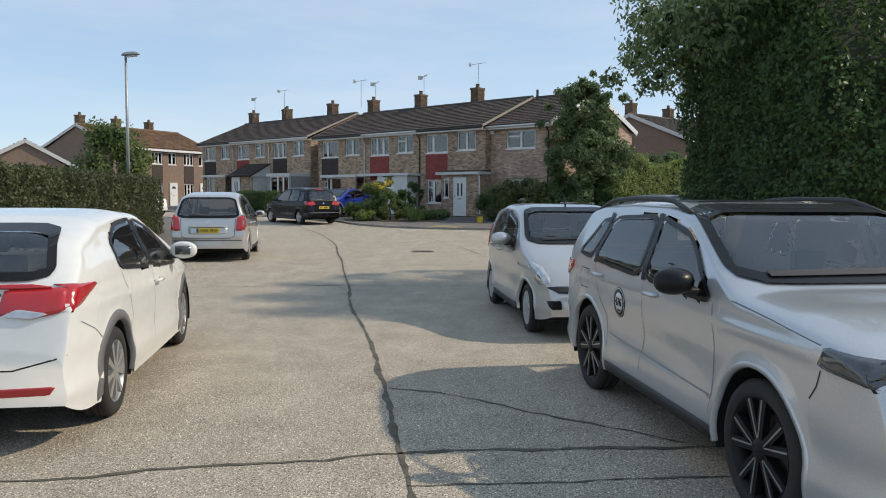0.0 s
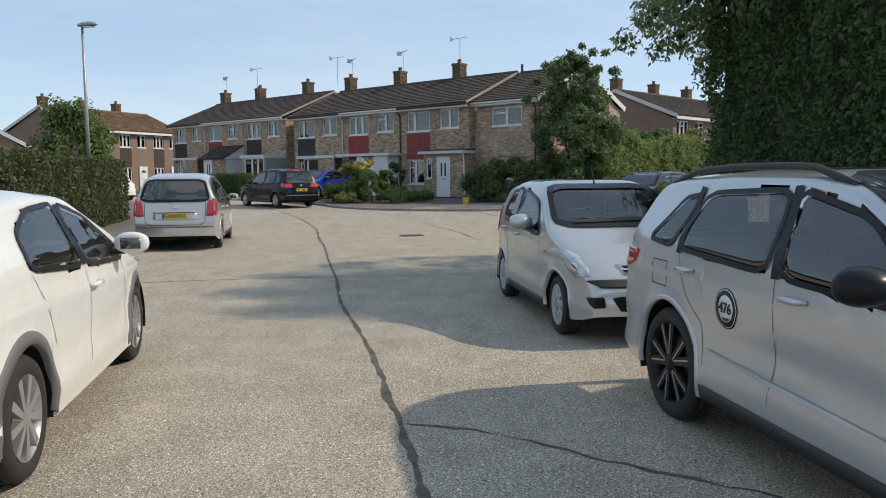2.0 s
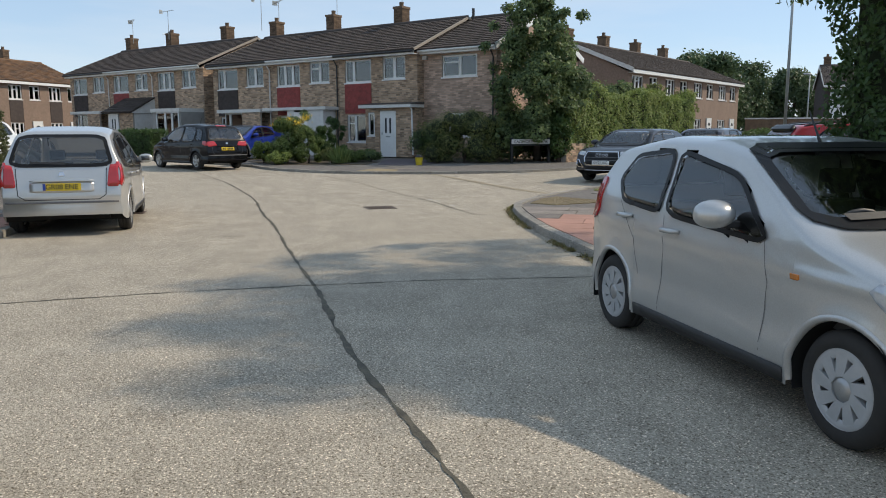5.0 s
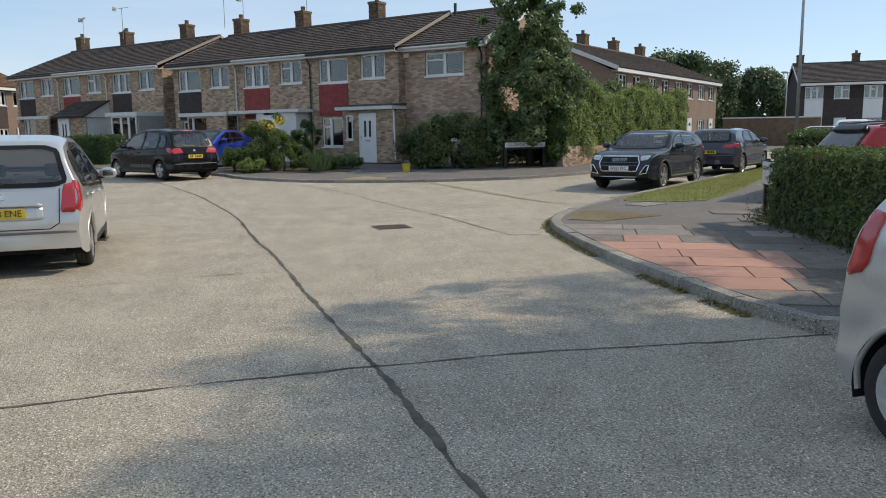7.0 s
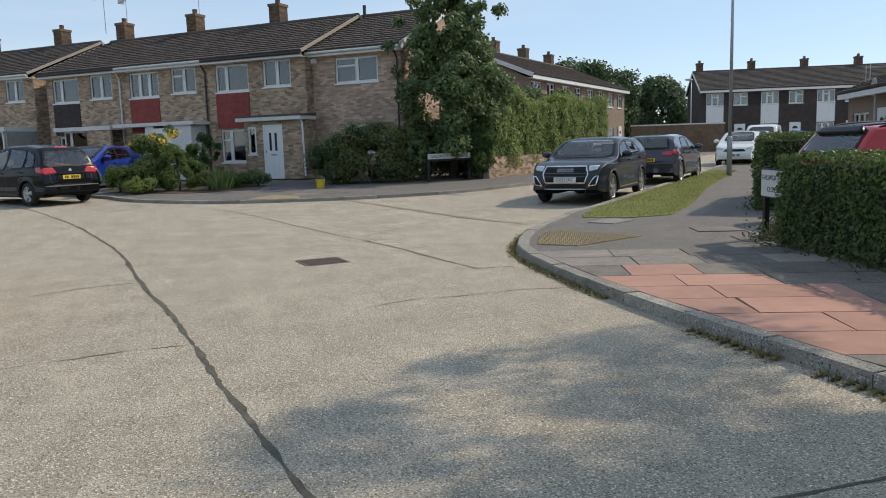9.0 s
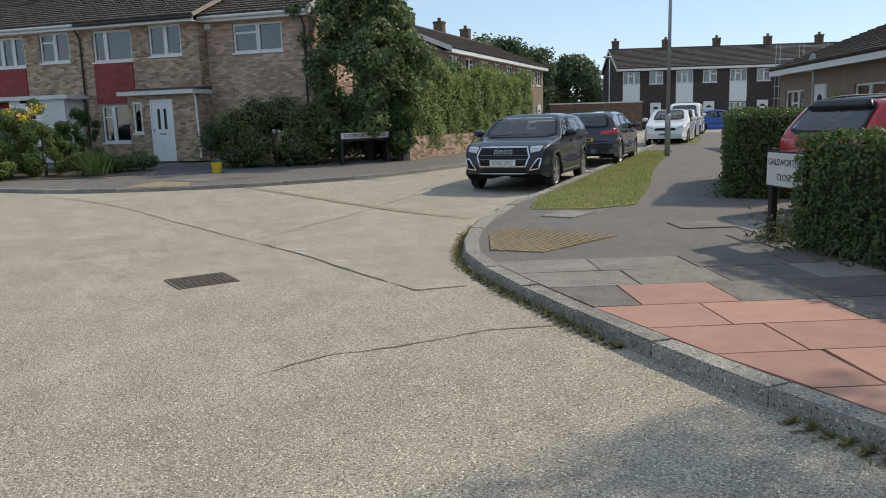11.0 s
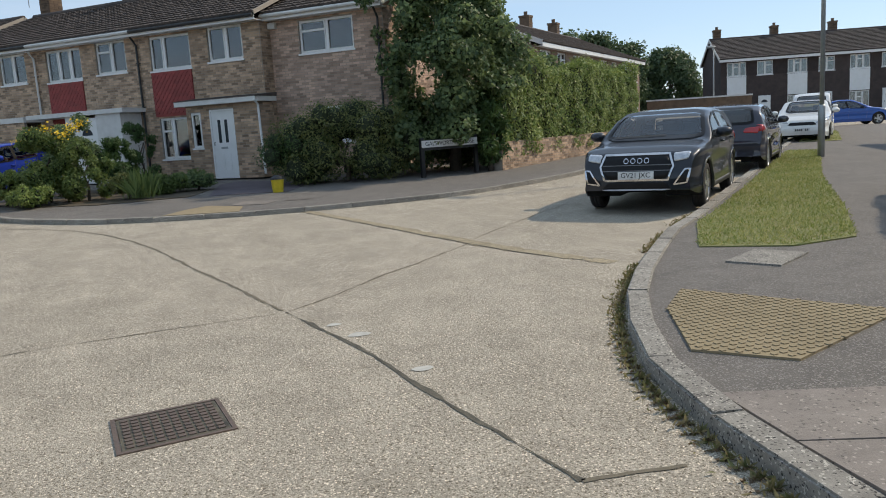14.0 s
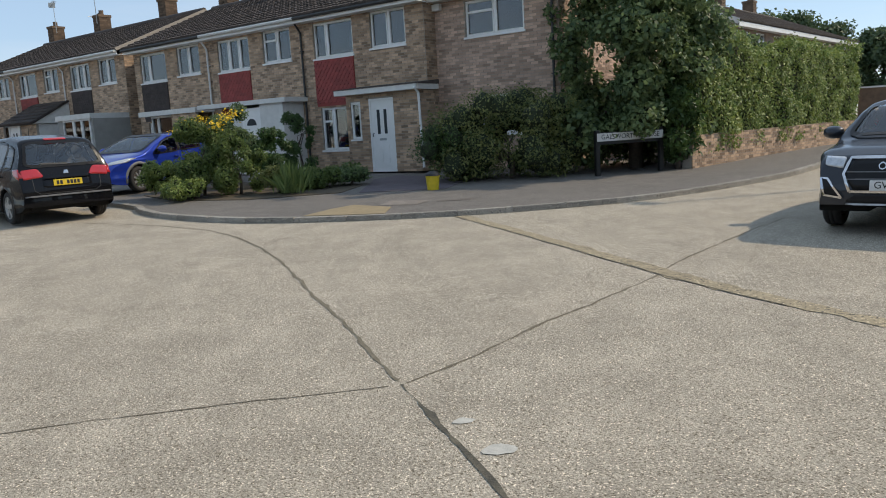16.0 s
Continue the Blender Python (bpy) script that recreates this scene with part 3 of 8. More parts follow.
def window(parent, x0, x1, z0, z1, mullions=(0.5,), transom=None, y=0.06, top_light=None, inside="curtain", sill=True, frame_mat=None):
    """A white framed window set into an opening: frame, panes, sill and a curtain, blind or room-dark sheet behind."""
    fm = frame_mat or M["white"]
    t, d = 0.055, 0.07
    xs = [x0] + [x0 + (x1 - x0) * k for k in mullions] + [x1]
    boxes = [(x0, x1, y, y + d, z0, z0 + t), (x0, x1, y, y + d, z1 - t, z1), (x0, x0 + t, y, y + d, z0 + t, z1 - t), (x1 - t, x1, y, y + d, z0 + t, z1 - t)]
    boxes += [(x - t / 2, x + t / 2, y, y + d, z0 + t, z1 - t) for x in xs[1:-1]]
    win = part("window", box_mesh(*boxes), fm, parent)
    for i, (a, b) in enumerate(zip(xs, xs[1:])):
        if top_light is not None and i in top_light:
            zt = z0 + (z1 - z0) * 0.68
            part("top_light_bar", box_mesh((a + t / 2, b - t / 2, y - 0.012, y + d - 0.01, zt - 0.03, zt + 0.03)), fm, win)
        sash = box_mesh((a + t * .6, b - t * .6, y - 0.012, y + 0.03, z0 + t * .6, z0 + t * 1.25), (a + t * .6, b - t * .6, y - 0.012, y + 0.03, z1 - t * 1.25, z1 - t * .6),
                        (a + t * .6, a + t * 1.25, y - 0.012, y + 0.03, z0 + t * 1.25, z1 - t * 1.25), (b - t * 1.25, b - t * .6, y - 0.012, y + 0.03, z0 + t * 1.25, z1 - t * 1.25))
        part("sash", sash, fm, win)
        part("pane", box_mesh((a + t * .6, b - t * .6, y + 0.032, y + 0.042, z0 + t * .6, z1 - t * .6)), M["pane"], win).visible_shadow = False
    if inside == "curtain":
        n = max(14, int((x1 - x0) * 22))
        vs, fs = [], []
        for k in range(n + 1):
            x = x0 + (x1 - x0) * k / n
            dy = y + 0.17 + 0.03 * math.sin(k * 1.9) + 0.015 * random.random()
            vs += [(x, dy, z0 - 0.02), (x, dy, z1 + 0.02)]
            if k and not (mullions and 0.44 < k / n < 0.56 and random.random() < 0.5):
                fs.append((2 * k - 2, 2 * k, 2 * k + 1, 2 * k - 1))
        mesh_object("curtain", vs, fs, M["curtain"], win)
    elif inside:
        # dark_room: a flat dark sheet painted for the unlit room; grey_render: a blind
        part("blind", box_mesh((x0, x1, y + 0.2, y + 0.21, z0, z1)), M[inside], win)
    if sill:
        part("sill", box_mesh((x0 - 0.04, x1 + 0.04, -0.05, y + 0.02, z0 - 0.06, z0 - 0.004), bevel=0.008), fm, parent)
    return win


def front_door(parent, x0, x1, z0, z1, y, glazed=2):
    t = 0.055
    d = part("door", box_mesh((x0 + t, x1 - t, y + 0.015, y + 0.06, z0 + 0.03, z1 - t), bevel=0.006), M["white"], parent)
    part("door_frame", box_mesh((x0, x0 + t, y, y + 0.08, z0, z1), (x1 - t, x1, y, y + 0.08, z0, z1), (x0 + t, x1 - t, y, y + 0.08, z1 - t, z1), (x0 + t, x1 - t, y, y + 0.08, z0, z0 + 0.03)), M["white"], d)
    c, w, h = (x0 + x1) / 2, x1 - x0, z1 - z0
    if glazed == 2:
        for s in (-1, 1):
            a = c + s * w * 0.14
            bm = box_mesh((a - 0.05, a + 0.05, y + 0.006, y + 0.016, z0 + h * 0.52, z0 + h * 0.85))
            # slot coloured dark for the unlit hall behind the door
            part("glazed_slot", bm, M["dark_room"], d)
            part("lower_panel", box_mesh((a - w * 0.1, a + w * 0.1, y + 0.004, y + 0.016, z0 + h * 0.12, z0 + h * 0.36), bevel=0.004), M["white"], d)
    else:
        bm = bmesh.new()
        ring = [(c + w * 0.26 * math.cos(k * math.pi / 10), z0 + h * 0.74 + w * 0.24 * math.sin(k * math.pi / 10)) for k in range(11)]
        bm.faces.new([bm.verts.new((p, y + 0.01, q)) for p, q in ring][::-1])
        # same painted room darkness in place of clear glazing
        part("fanlight", bm, M["dark_room"], d)
    part("letter_plate", box_mesh((c - 0.12, c + 0.12, y, y + 0.014, z0 + h * 0.43, z0 + h * 0.46), bevel=0.003), M["galv"], d)
    part("handle", tube([(x0 + t + 0.07, y - 0.03, z0 + h * 0.48), (x0 + t + 0.07, y - 0.03, z0 + h * 0.53), (x0 + t + 0.07, y + 0.015, z0 + h * 0.53)], 0.012, 6), M["black_pipe"], d)
    return d


def roof_slope(parent, x0, x1, y0, z0, y1, z1, mat, tw=0.3, tc=0.31, name="roof"):
    """A slope of interlocking tiles from the eaves (y0, z0) up to the ridge (y1, z1)."""
    L = math.hypot(y1 - y0, z1 - z0)
    dy, dz = (y1 - y0) / L, (z1 - z0) / L
    ny, nz = -dz * (1 if dy > 0 else -1), abs(dy)
    bm = bmesh.new()
    vs = [bm.verts.new(p) for p in ((x0, y0, z0), (x1, y0, z0), (x1, y1, z1), (x0, y1, z1))]
    lower = [bm.verts.new((v.co.x, v.co.y - ny * 0.06, v.co.z - nz * 0.06)) for v in vs]
    bm.faces.new(vs), bm.faces.new(lower[::-1])
    for k in range(4):
        bm.faces.new((vs[k], lower[k], lower[(k + 1) % 4], vs[(k + 1) % 4]))
    bmesh.ops.recalc_face_normals(bm, faces=bm.faces[:])
    slab = part(name, bm, mat, parent)
    vt, ft = [], []
    rows, cols = int(L / tc), max(1, int(round((x1 - x0) / tw)))
    w = (x1 - x0) / cols
    for r in range(rows):
        s0, s1 = r * tc - (0.03 if r == 0 else 0), min(L, (r + 1) * tc + 0.05)
        for c in range(cols):
            a = x0 + c * w
            j = random.uniform(-0.004, 0.004)
            i = len(vt)
            prof = ((0.0, 0.012), (0.1, 0.034), (0.3, 0.034), (0.4, 0.014), (0.6, 0.014), (0.7, 0.034), (0.9, 0.034), (1.0, 0.012))
            for s, lift in ((s0, 0.05), (s1, 0.0)):
                for k, h in prof:
                    q = h + lift + j
                    vt.append((a + k * w, y0 + dy * s + ny * q, z0 + dz * s + nz * q))
            for k in range(8):
                vt.append((a + prof[k][0] * w, y0 + dy * s0 + ny * 0.002, z0 + dz * s0 + nz * 0.002))
            for k in range(7):
                f1 = (i + k, i + k + 1, i + 9 + k, i + 8 + k)
                f2 = (i + 16 + k, i + 17 + k, i + k + 1, i + k)
                ft += [f1, f2] if dy > 0 else [f1[::-1], f2[::-1]]
    tagged(mesh_object("roof_tile", vt, ft, mat, slab), kind="stuff")
    return slab


def chimney(parent, x, y, z0, z1, w=0.55, d=0.62):
    c = part("chimney", box_mesh((x - w / 2, x + w / 2, y - d / 2, y + d / 2, z0, z1 - 0.12), (x - w / 2 - 0.04, x + w / 2 + 0.04, y - d / 2 - 0.04, y + d / 2 + 0.04, z1 - 0.12, z1)), M["brick_chimney"], parent)
    lo, hi = [], []
    z, row = z0, 0
    while z < z1 - 0.15:
        k = (row % 2) * 0.11
        for x0 in (x - w / 2 - k, x - w / 2 + 0.225 - k, x - w / 2 + 0.45 - k):
            a, b = max(x0, x - w / 2), min(x0 + 0.214, x + w / 2)
            if b - a > 0.03:
                lo.append((a, y - d / 2 - 0.012, z)), hi.append((b, y - d / 2 + 0.01, z + 0.064))
        lo.append((x + w / 2 - 0.01, y - d / 2, z)), hi.append((x + w / 2 + 0.012, y + (0.1 if row % 2 else -0.1), z + 0.064))
        lo.append((x + w / 2 - 0.01, y + (0.11 if row % 2 else -0.09), z)), hi.append((x + w / 2 + 0.012, y + d / 2, z + 0.064))
        z, row = z + 0.075, row + 1
    v, f = boxes_np(lo, hi)
    tagged(mesh_object("brickwork", v, f, M["brick_chimney"], c), kind="stuff")
    part("chimney_pot", tube([(x, y, z1), (x, y, z1 + 0.1), (x, y, z1 + 0.24)], [0.13, 0.11, 0.12], 12), M["brick_chimney"], c, "terracotta chimney pot")
    part("flashing", box_mesh((x - w / 2 - 0.03, x + w / 2 + 0.03, y - d / 2 - 0.03, y + d / 2 + 0.03, z0, z0 + 0.28)), M["offwhite"], c, "pale mortar flashing")
    return c


def aerial(m, tall, kind=0, label="thin metal television aerial on a chimney mast"):
    host = empty("tv_aerial", m, label, "aerial")
    part("mast", tube([(0, 0, -0.3), (0, 0, tall)], 0.018, 6), M["galv"], host)
    part("boom", tube([(-0.55, 0, tall - 0.05), (0.5, 0, tall + 0.02)], 0.012, 6), M["galv"], host)
    for k in range(9 if kind == 0 else 6):
        x = -0.5 + k * (0.115 if kind == 0 else 0.17)
        part("element", tube([(x, -0.16 + k * 0.008, tall - 0.03 + 0.065 * (x + .5)), (x, 0.16 - k * 0.008, tall - 0.03 + 0.065 * (x + .5))], 0.007, 5), M["galv"], host)
    part("reflector", box_mesh((-0.56, -0.55, -0.16, 0.16, tall - 0.16, tall + 0.1)), M["galv"], host)
    return host


def downpipe(parent, x, z0, z1, mat, y=-0.07):
    p = part("downpipe", tube([(x, y - 0.22, z1), (x, y - 0.2, z1 - 0.12), (x, y, z1 - 0.36), (x, y, z0 + 0.1), (x, y - 0.06, z0 + 0.02)], 0.034, 8), mat, parent)
    for k in range(3):
        z = z0 + (z1 - z0) * (0.2 + 0.3 * k)
        part("bracket", box_mesh((x - 0.05, x + 0.05, y - 0.04, y + 0.07, z, z + 0.03)), mat, p)


def porch_a(h, w, z):
    """A brick porch with a white door, a narrow window and a flat dark roof with white edging."""
    y = -0.75
    x0, x1 = 2.26, 4.92
    dx0, dx1 = 3.13, 4.03
    wx0, wx1 = 2.42, 2.8
    holes = [(dx0, dx1, 0.0, 2.05), (wx0, wx1, 0.95, 2.0)]
    porch = part("porch", box_mesh((x0, x0 + 0.1, y + 0.02, 0, 0, 2.2), (x1 - 0.1, x1, y + 0.02, 0, 0, 2.2)), M["mortar"], h)
    wall_panel(h, "porch_wall", x0, x1, 0, 2.2, holes, M["brick"], y=y, thick=0.1)
    wall_panel(h, "porch_side", 0, 0.72, 0, 2.2, [], M["brick"], y=-0.011, thick=0.02, flip=pose(x1, y, 0, 0, 0, 90))
    front_door(h, dx0, dx1, 0.0, 2.05, y - 0.01)
    window(h, wx0, wx1, 0.95, 2.0, mullions=(), y=y + 0.02, inside="dark_room", sill=False)
    part("porch_sill", box_mesh((wx0 - 0.03, wx1 + 0.03, y - 0.05, y + 0.02, 0.9, 0.946)), M["white"], h)
    part("porch_fascia", box_mesh((x0 - 0.2, x1 + 0.15, y - 0.28, y - 0.2, 2.2, 2.34), (x1 + 0.13, x1 + 0.16, y - 0.2, -0.02, 2.2, 2.34), (x0 - 0.2, x1 + 0.13, y - 0.2, -0.02, 2.2, 2.22)), M["offwhite"], h)
    bm = bmesh.new()
    add_box(bm, x0 - 0.22, x1 + 0.18, y - 0.3, -0.02, 2.342, 2.36)
    for v in bm.verts:
        v.co.z += (v.co.y - y) * 0.1 + 0.03 if v.co.z > 2.35 else 0.0
    part("porch_roof", bm, M["roof"], h)
    part("rain_pipe", tube([(x1 + 0.1, y - 0.3, 2.25), (x1 + 0.1, y - 0.12, 2.1), (x1 + 0.1, y - 0.05, 0.1)], 0.034, 8), M["white"], h)


def ground_floor(h, w, kind):
    """What stands at ground level under each pair of windows; kind: a..f."""
    if kind == "a":
        porch_a(h, w, 0)
    elif kind == "b":
        part("canopy", box_mesh((0.06 * w, w - 0.05, -1.0, -0.02, 2.2, 2.34)), M["offwhite"], h)
        part("porch_side", box_mesh((0.42 * w, 0.42 * w + 0.1, -0.9, -0.02, 0, 2.2)), M["offwhite"], h)
        part("porch_side", box_mesh((0.92 * w, 0.92 * w + 0.1, -0.9, -0.02, 0, 2.2)), M["offwhite"], h)
        front_door(h, 0.52 * w, 0.52 * w + 0.9, 0, 2.1, -0.9, glazed=1)
        part("porch_front", box_mesh((0.42 * w + 0.1, 0.52 * w, -0.9, -0.82, 0, 2.2), (0.52 * w + 0.9, 0.92 * w, -0.9, -0.82, 0, 2.2)), M["offwhite"], h)
    elif kind in "cf":
        part("canopy", box_mesh((0.26 * w, w - 0.05, -0.85, -0.02, 2.15, 2.32)), M["offwhite"], h)
        window(h, 0.3 * w, 0.66 * w, 0.9, 2.15, mullions=(0.25,), y=-0.45, inside="grey_render", sill=False)
        part("screen_wall", box_mesh((0.3 * w, 0.66 * w, -0.48, -0.36, 0.0, 0.9)), M["grey_render"], h)
        wall_panel(h, "porch_wall", 0.68 * w, w - 0.1, 0, 2.15, [], M["brick"], y=-0.8, thick=0.1)
    elif kind == "d":
        part("lean_to", box_mesh((0.42 * w, w - 0.02, -1.7, -0.02, 2.1, 2.3)), M["offwhite"], h)
        part("lean_to_side", box_mesh((w - 0.12, w - 0.02, -1.6, -0.02, 0, 2.1)), M["grey_render"], h)
        window(h, 0.5 * w, 0.95 * w, 0.8, 2.1, mullions=(0.4, 0.7), y=-1.6, inside="dark_room", sill=False)
        part("lean_to_front", box_mesh((0.42 * w, 0.5 * w, -1.6, -1.5, 0, 2.1), (0.5 * w, 0.96 * w, -1.6, -1.5, 0, 0.8)), M["grey_render"], h)
    elif kind == "e":
        x0, x1, y = 0.42 * w, w - 0.1, -1.5
        wall_panel(h, "porch_wall", 0.68 * w, x1, 0, 2.1, [], M["brick"], y=y, thick=0.1)
        front_door(h, x0 + 0.1, x0 + 1.05, 0, 2.1, y)
        part("porch_side", box_mesh((x1 - 0.1, x1, y + 0.1, -0.02, 0, 2.1)), M["offwhite"], h)
        part("porch_side", box_mesh((x0, x0 + 0.1, y, -0.02, 0, 2.1)), M["offwhite"], h)
        bm = bmesh.new()
        a = [bm.verts.new(p) for p in ((x1 + 0.1, y - 0.2, 2.12), (x1 + 0.1, -0.02, 2.12), (x1 + 0.1, -0.02, 3.0))]
        b = [bm.verts.new(p) for p in ((x0 - 0.2, y - 0.2, 2.12), (x0 - 0.2, -0.02, 2.12), (x0 - 0.2, -0.02, 3.0))]
        bm.faces.new(a[::-1]), bm.faces.new(b)
        for k in range(3):
            bm.faces.new((a[k], a[(k + 1) % 3], b[(k + 1) % 3], b[k]))
        bmesh.ops.recalc_face_normals(bm, faces=bm.faces[:])
        part("porch_gable", bm, M["offwhite"], h)
        roof_slope(h, x0 - 0.25, x1 + 0.15, y - 0.25, 2.15, -0.02, 3.08, M["roof"], name="porch_roof")


def terrace_house(name, m, w, panel, kind, label, depth=8.6, rise=1.85, gables=(), pipe=None, chim=None, tall=EAVE, brick="brick"):
    """One house of the terrace: local x along the front, y into the house."""
    h = empty(name, m, label, "house", group="houses of the brick terrace")
    lx, rx = (0.08 * w, 0.43 * w), (0.58 * w, 0.86 * w)
    gx = (0.11 * w, 0.32 * w) if kind != "a" else (0.1 * w, 0.36 * w)
    holes = [(*lx, tall - 1.3, tall - 0.25), (*rx, tall - 1.22, tall - 0.2), (*gx, 0.65, 1.95)]
    wall_panel(h, "front_wall", 0, w, -0.3, tall - 0.12, holes, M[brick])
    window(h, *lx, tall - 1.3, tall - 0.25, mullions=(0.34, 0.67) if kind in "bd" else (0.32,), inside="curtain")
    window(h, *rx, tall - 1.22, tall - 0.2, mullions=(0.5,), top_light=(0,) if kind in "be" else None)
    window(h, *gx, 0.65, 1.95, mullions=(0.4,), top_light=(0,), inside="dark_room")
    hung_tiles(h, *lx, 2.0, tall - 1.36, panel)
    part("back_wall", box_mesh((0, w, depth - 0.7, depth - 0.5, -0.3, tall - 0.12)), M["brick"], h)
    part("party_wall", box_mesh((0.0, 0.1, 0.25, depth - 0.7, -0.3, tall - 0.12), (w - 0.1, w, 0.25, depth - 0.7, -0.3, tall - 0.12)), M["mortar"], h)
    part("upper_floor", box_mesh((0.1, w - 0.1, 0.25, depth - 0.7, 2.3, 2.5), (0.1, w - 0.1, 0.25, depth - 0.7, -0.3, 0.0)), M["offwhite"], h)
    x0, x1 = (-0.12 if "l" in gables else 0.0), (w + 0.12 if "r" in gables else w)
    half = depth / 2 - 0.25
    roof_slope(h, x0, x1, -0.38, tall, half, tall + rise, M["roof"])
    roof_slope(h, x0, x1, depth - 0.12, tall, half, tall + rise, M["roof"], name="roof_back")
    part("ridge", tube([(x0, half, tall + rise + 0.02), (x1, half, tall + rise + 0.02)], 0.11, 10), M["roof"], h)
    part("fascia", box_mesh((x0, x1, -0.36, -0.34, tall - 0.2, tall - 0.03), (x0, x1, -0.34, 0.0, tall - 0.2, tall - 0.18)), M["white"], h)
    part("gutter", tube([(x0, -0.43, tall - 0.07), (x1, -0.43, tall - 0.07)], 0.055, 8), M["black_pipe"] if kind in "acf" else M["offwhite"], h)
    for side in gables:
        gx0 = -0.002 if side == "l" else w + 0.002
        turn = pose(gx0, 0, 0, 0, 0, 90 if side == "r" else -90)
        if side == "r":
            wall_panel(h, "gable_wall", 0.0, depth - 0.5, -0.3, tall - 0.12, [], M[brick], y=-0.02, thick=0.02, flip=turn)
        bm = bmesh.new()
        vs = [bm.verts.new((gx0 + k, y, z)) for k in (0, -0.2 if side == "r" else 0.2) for y, z in ((-0.02, tall - 0.12), (depth - 0.5, tall - 0.12), (half, tall + rise - 0.1))]
        bm.faces.new(vs[:3]), bm.faces.new(vs[3:][::-1])
        for k in range(3):
            bm.faces.new((vs[k], vs[(k + 1) % 3], vs[3 + (k + 1) % 3], vs[3 + k]))
        bmesh.ops.recalc_face_normals(bm, faces=bm.faces[:])
        part("gable", bm, M[brick], h)
        bx = x0 - 0.02 if side == "l" else x1 + 0.02
        ang = math.atan2(rise, half + 0.38)
        for s in (1, -1):
            b = box_mesh((-0.03, 0.015, 0, (half + 0.38) / math.cos(ang), -0.06, 0.06))
            ob = part("verge", b, M["mortar"], h)
            ob.matrix_basis = pose(bx, -0.38 if s > 0 else depth - 0.12, tall, math.degrees(ang) * s, 0, 0) if s > 0 else pose(bx, depth - 0.12, tall, math.degrees(ang), 0, 180)
    if chim is not None:
        chimney(h, chim, half + 0.35, tall + rise - 0.35, tall + rise + 0.95)
    if pipe is not None:
        downpipe(h, pipe[0], 0.0, tall - 0.1, M[pipe[1]])
    ground_floor(h, w, kind)
    return h


TURN_T = -42.5
FRONT = (-8.06, 49.76)


def on_terrace(s, into, z):
    c, d = math.cos(radians(TURN_T)), math.sin(radians(TURN_T))
    return pose(FRONT[0] + s * c - into * d, FRONT[1] + s * d + into * c, z, 0, 0, TURN_T)


UW = 4.67
terrace_house("terrace_house", on_terrace(0, 0, 0.42), UW, M["dark_tile"], "c", "brick terraced house with dark hung tiles under a white window", gables="l", pipe=(UW - 0.12, "offwhite"), chim=0.5, tall=4.75)
terrace_house("terrace_house", on_terrace(UW, 0, 0.42), UW, M["red_tile"], "b", "brick terraced house with red hung tiles and a white porch", pipe=(UW - 0.1, "black_pipe"), chim=0.35, tall=4.75)
terrace_house("terrace_house", on_terrace(2 * UW, 0, 0.42), UW, M["red_tile"], "a", "brick terraced house with red hung tiles, porch and white front door", gables="r", chim=0.45, tall=4.75)
for k, (pan, kind, lab) in enumerate((("dark_tile", "f", "brick terraced house with dark hung tiles and flat canopy"), ("red_tile", "e", "brick terraced house with red tiles and a pitched white porch"), ("dark_tile", "d", "brick terraced house with dark tiles and a grey lean-to"))):
    terrace_house("terrace_house", on_terrace(-15.3 + k * 4.6, 0.5, 0.6), 4.6, M[pan], kind, lab, gables="r" if k == 2 else ("l" if k == 0 else ""), pipe=(4.5, "offwhite") if k < 2 else None, chim=0.6 if k < 2 else 1.6, tall=4.75)


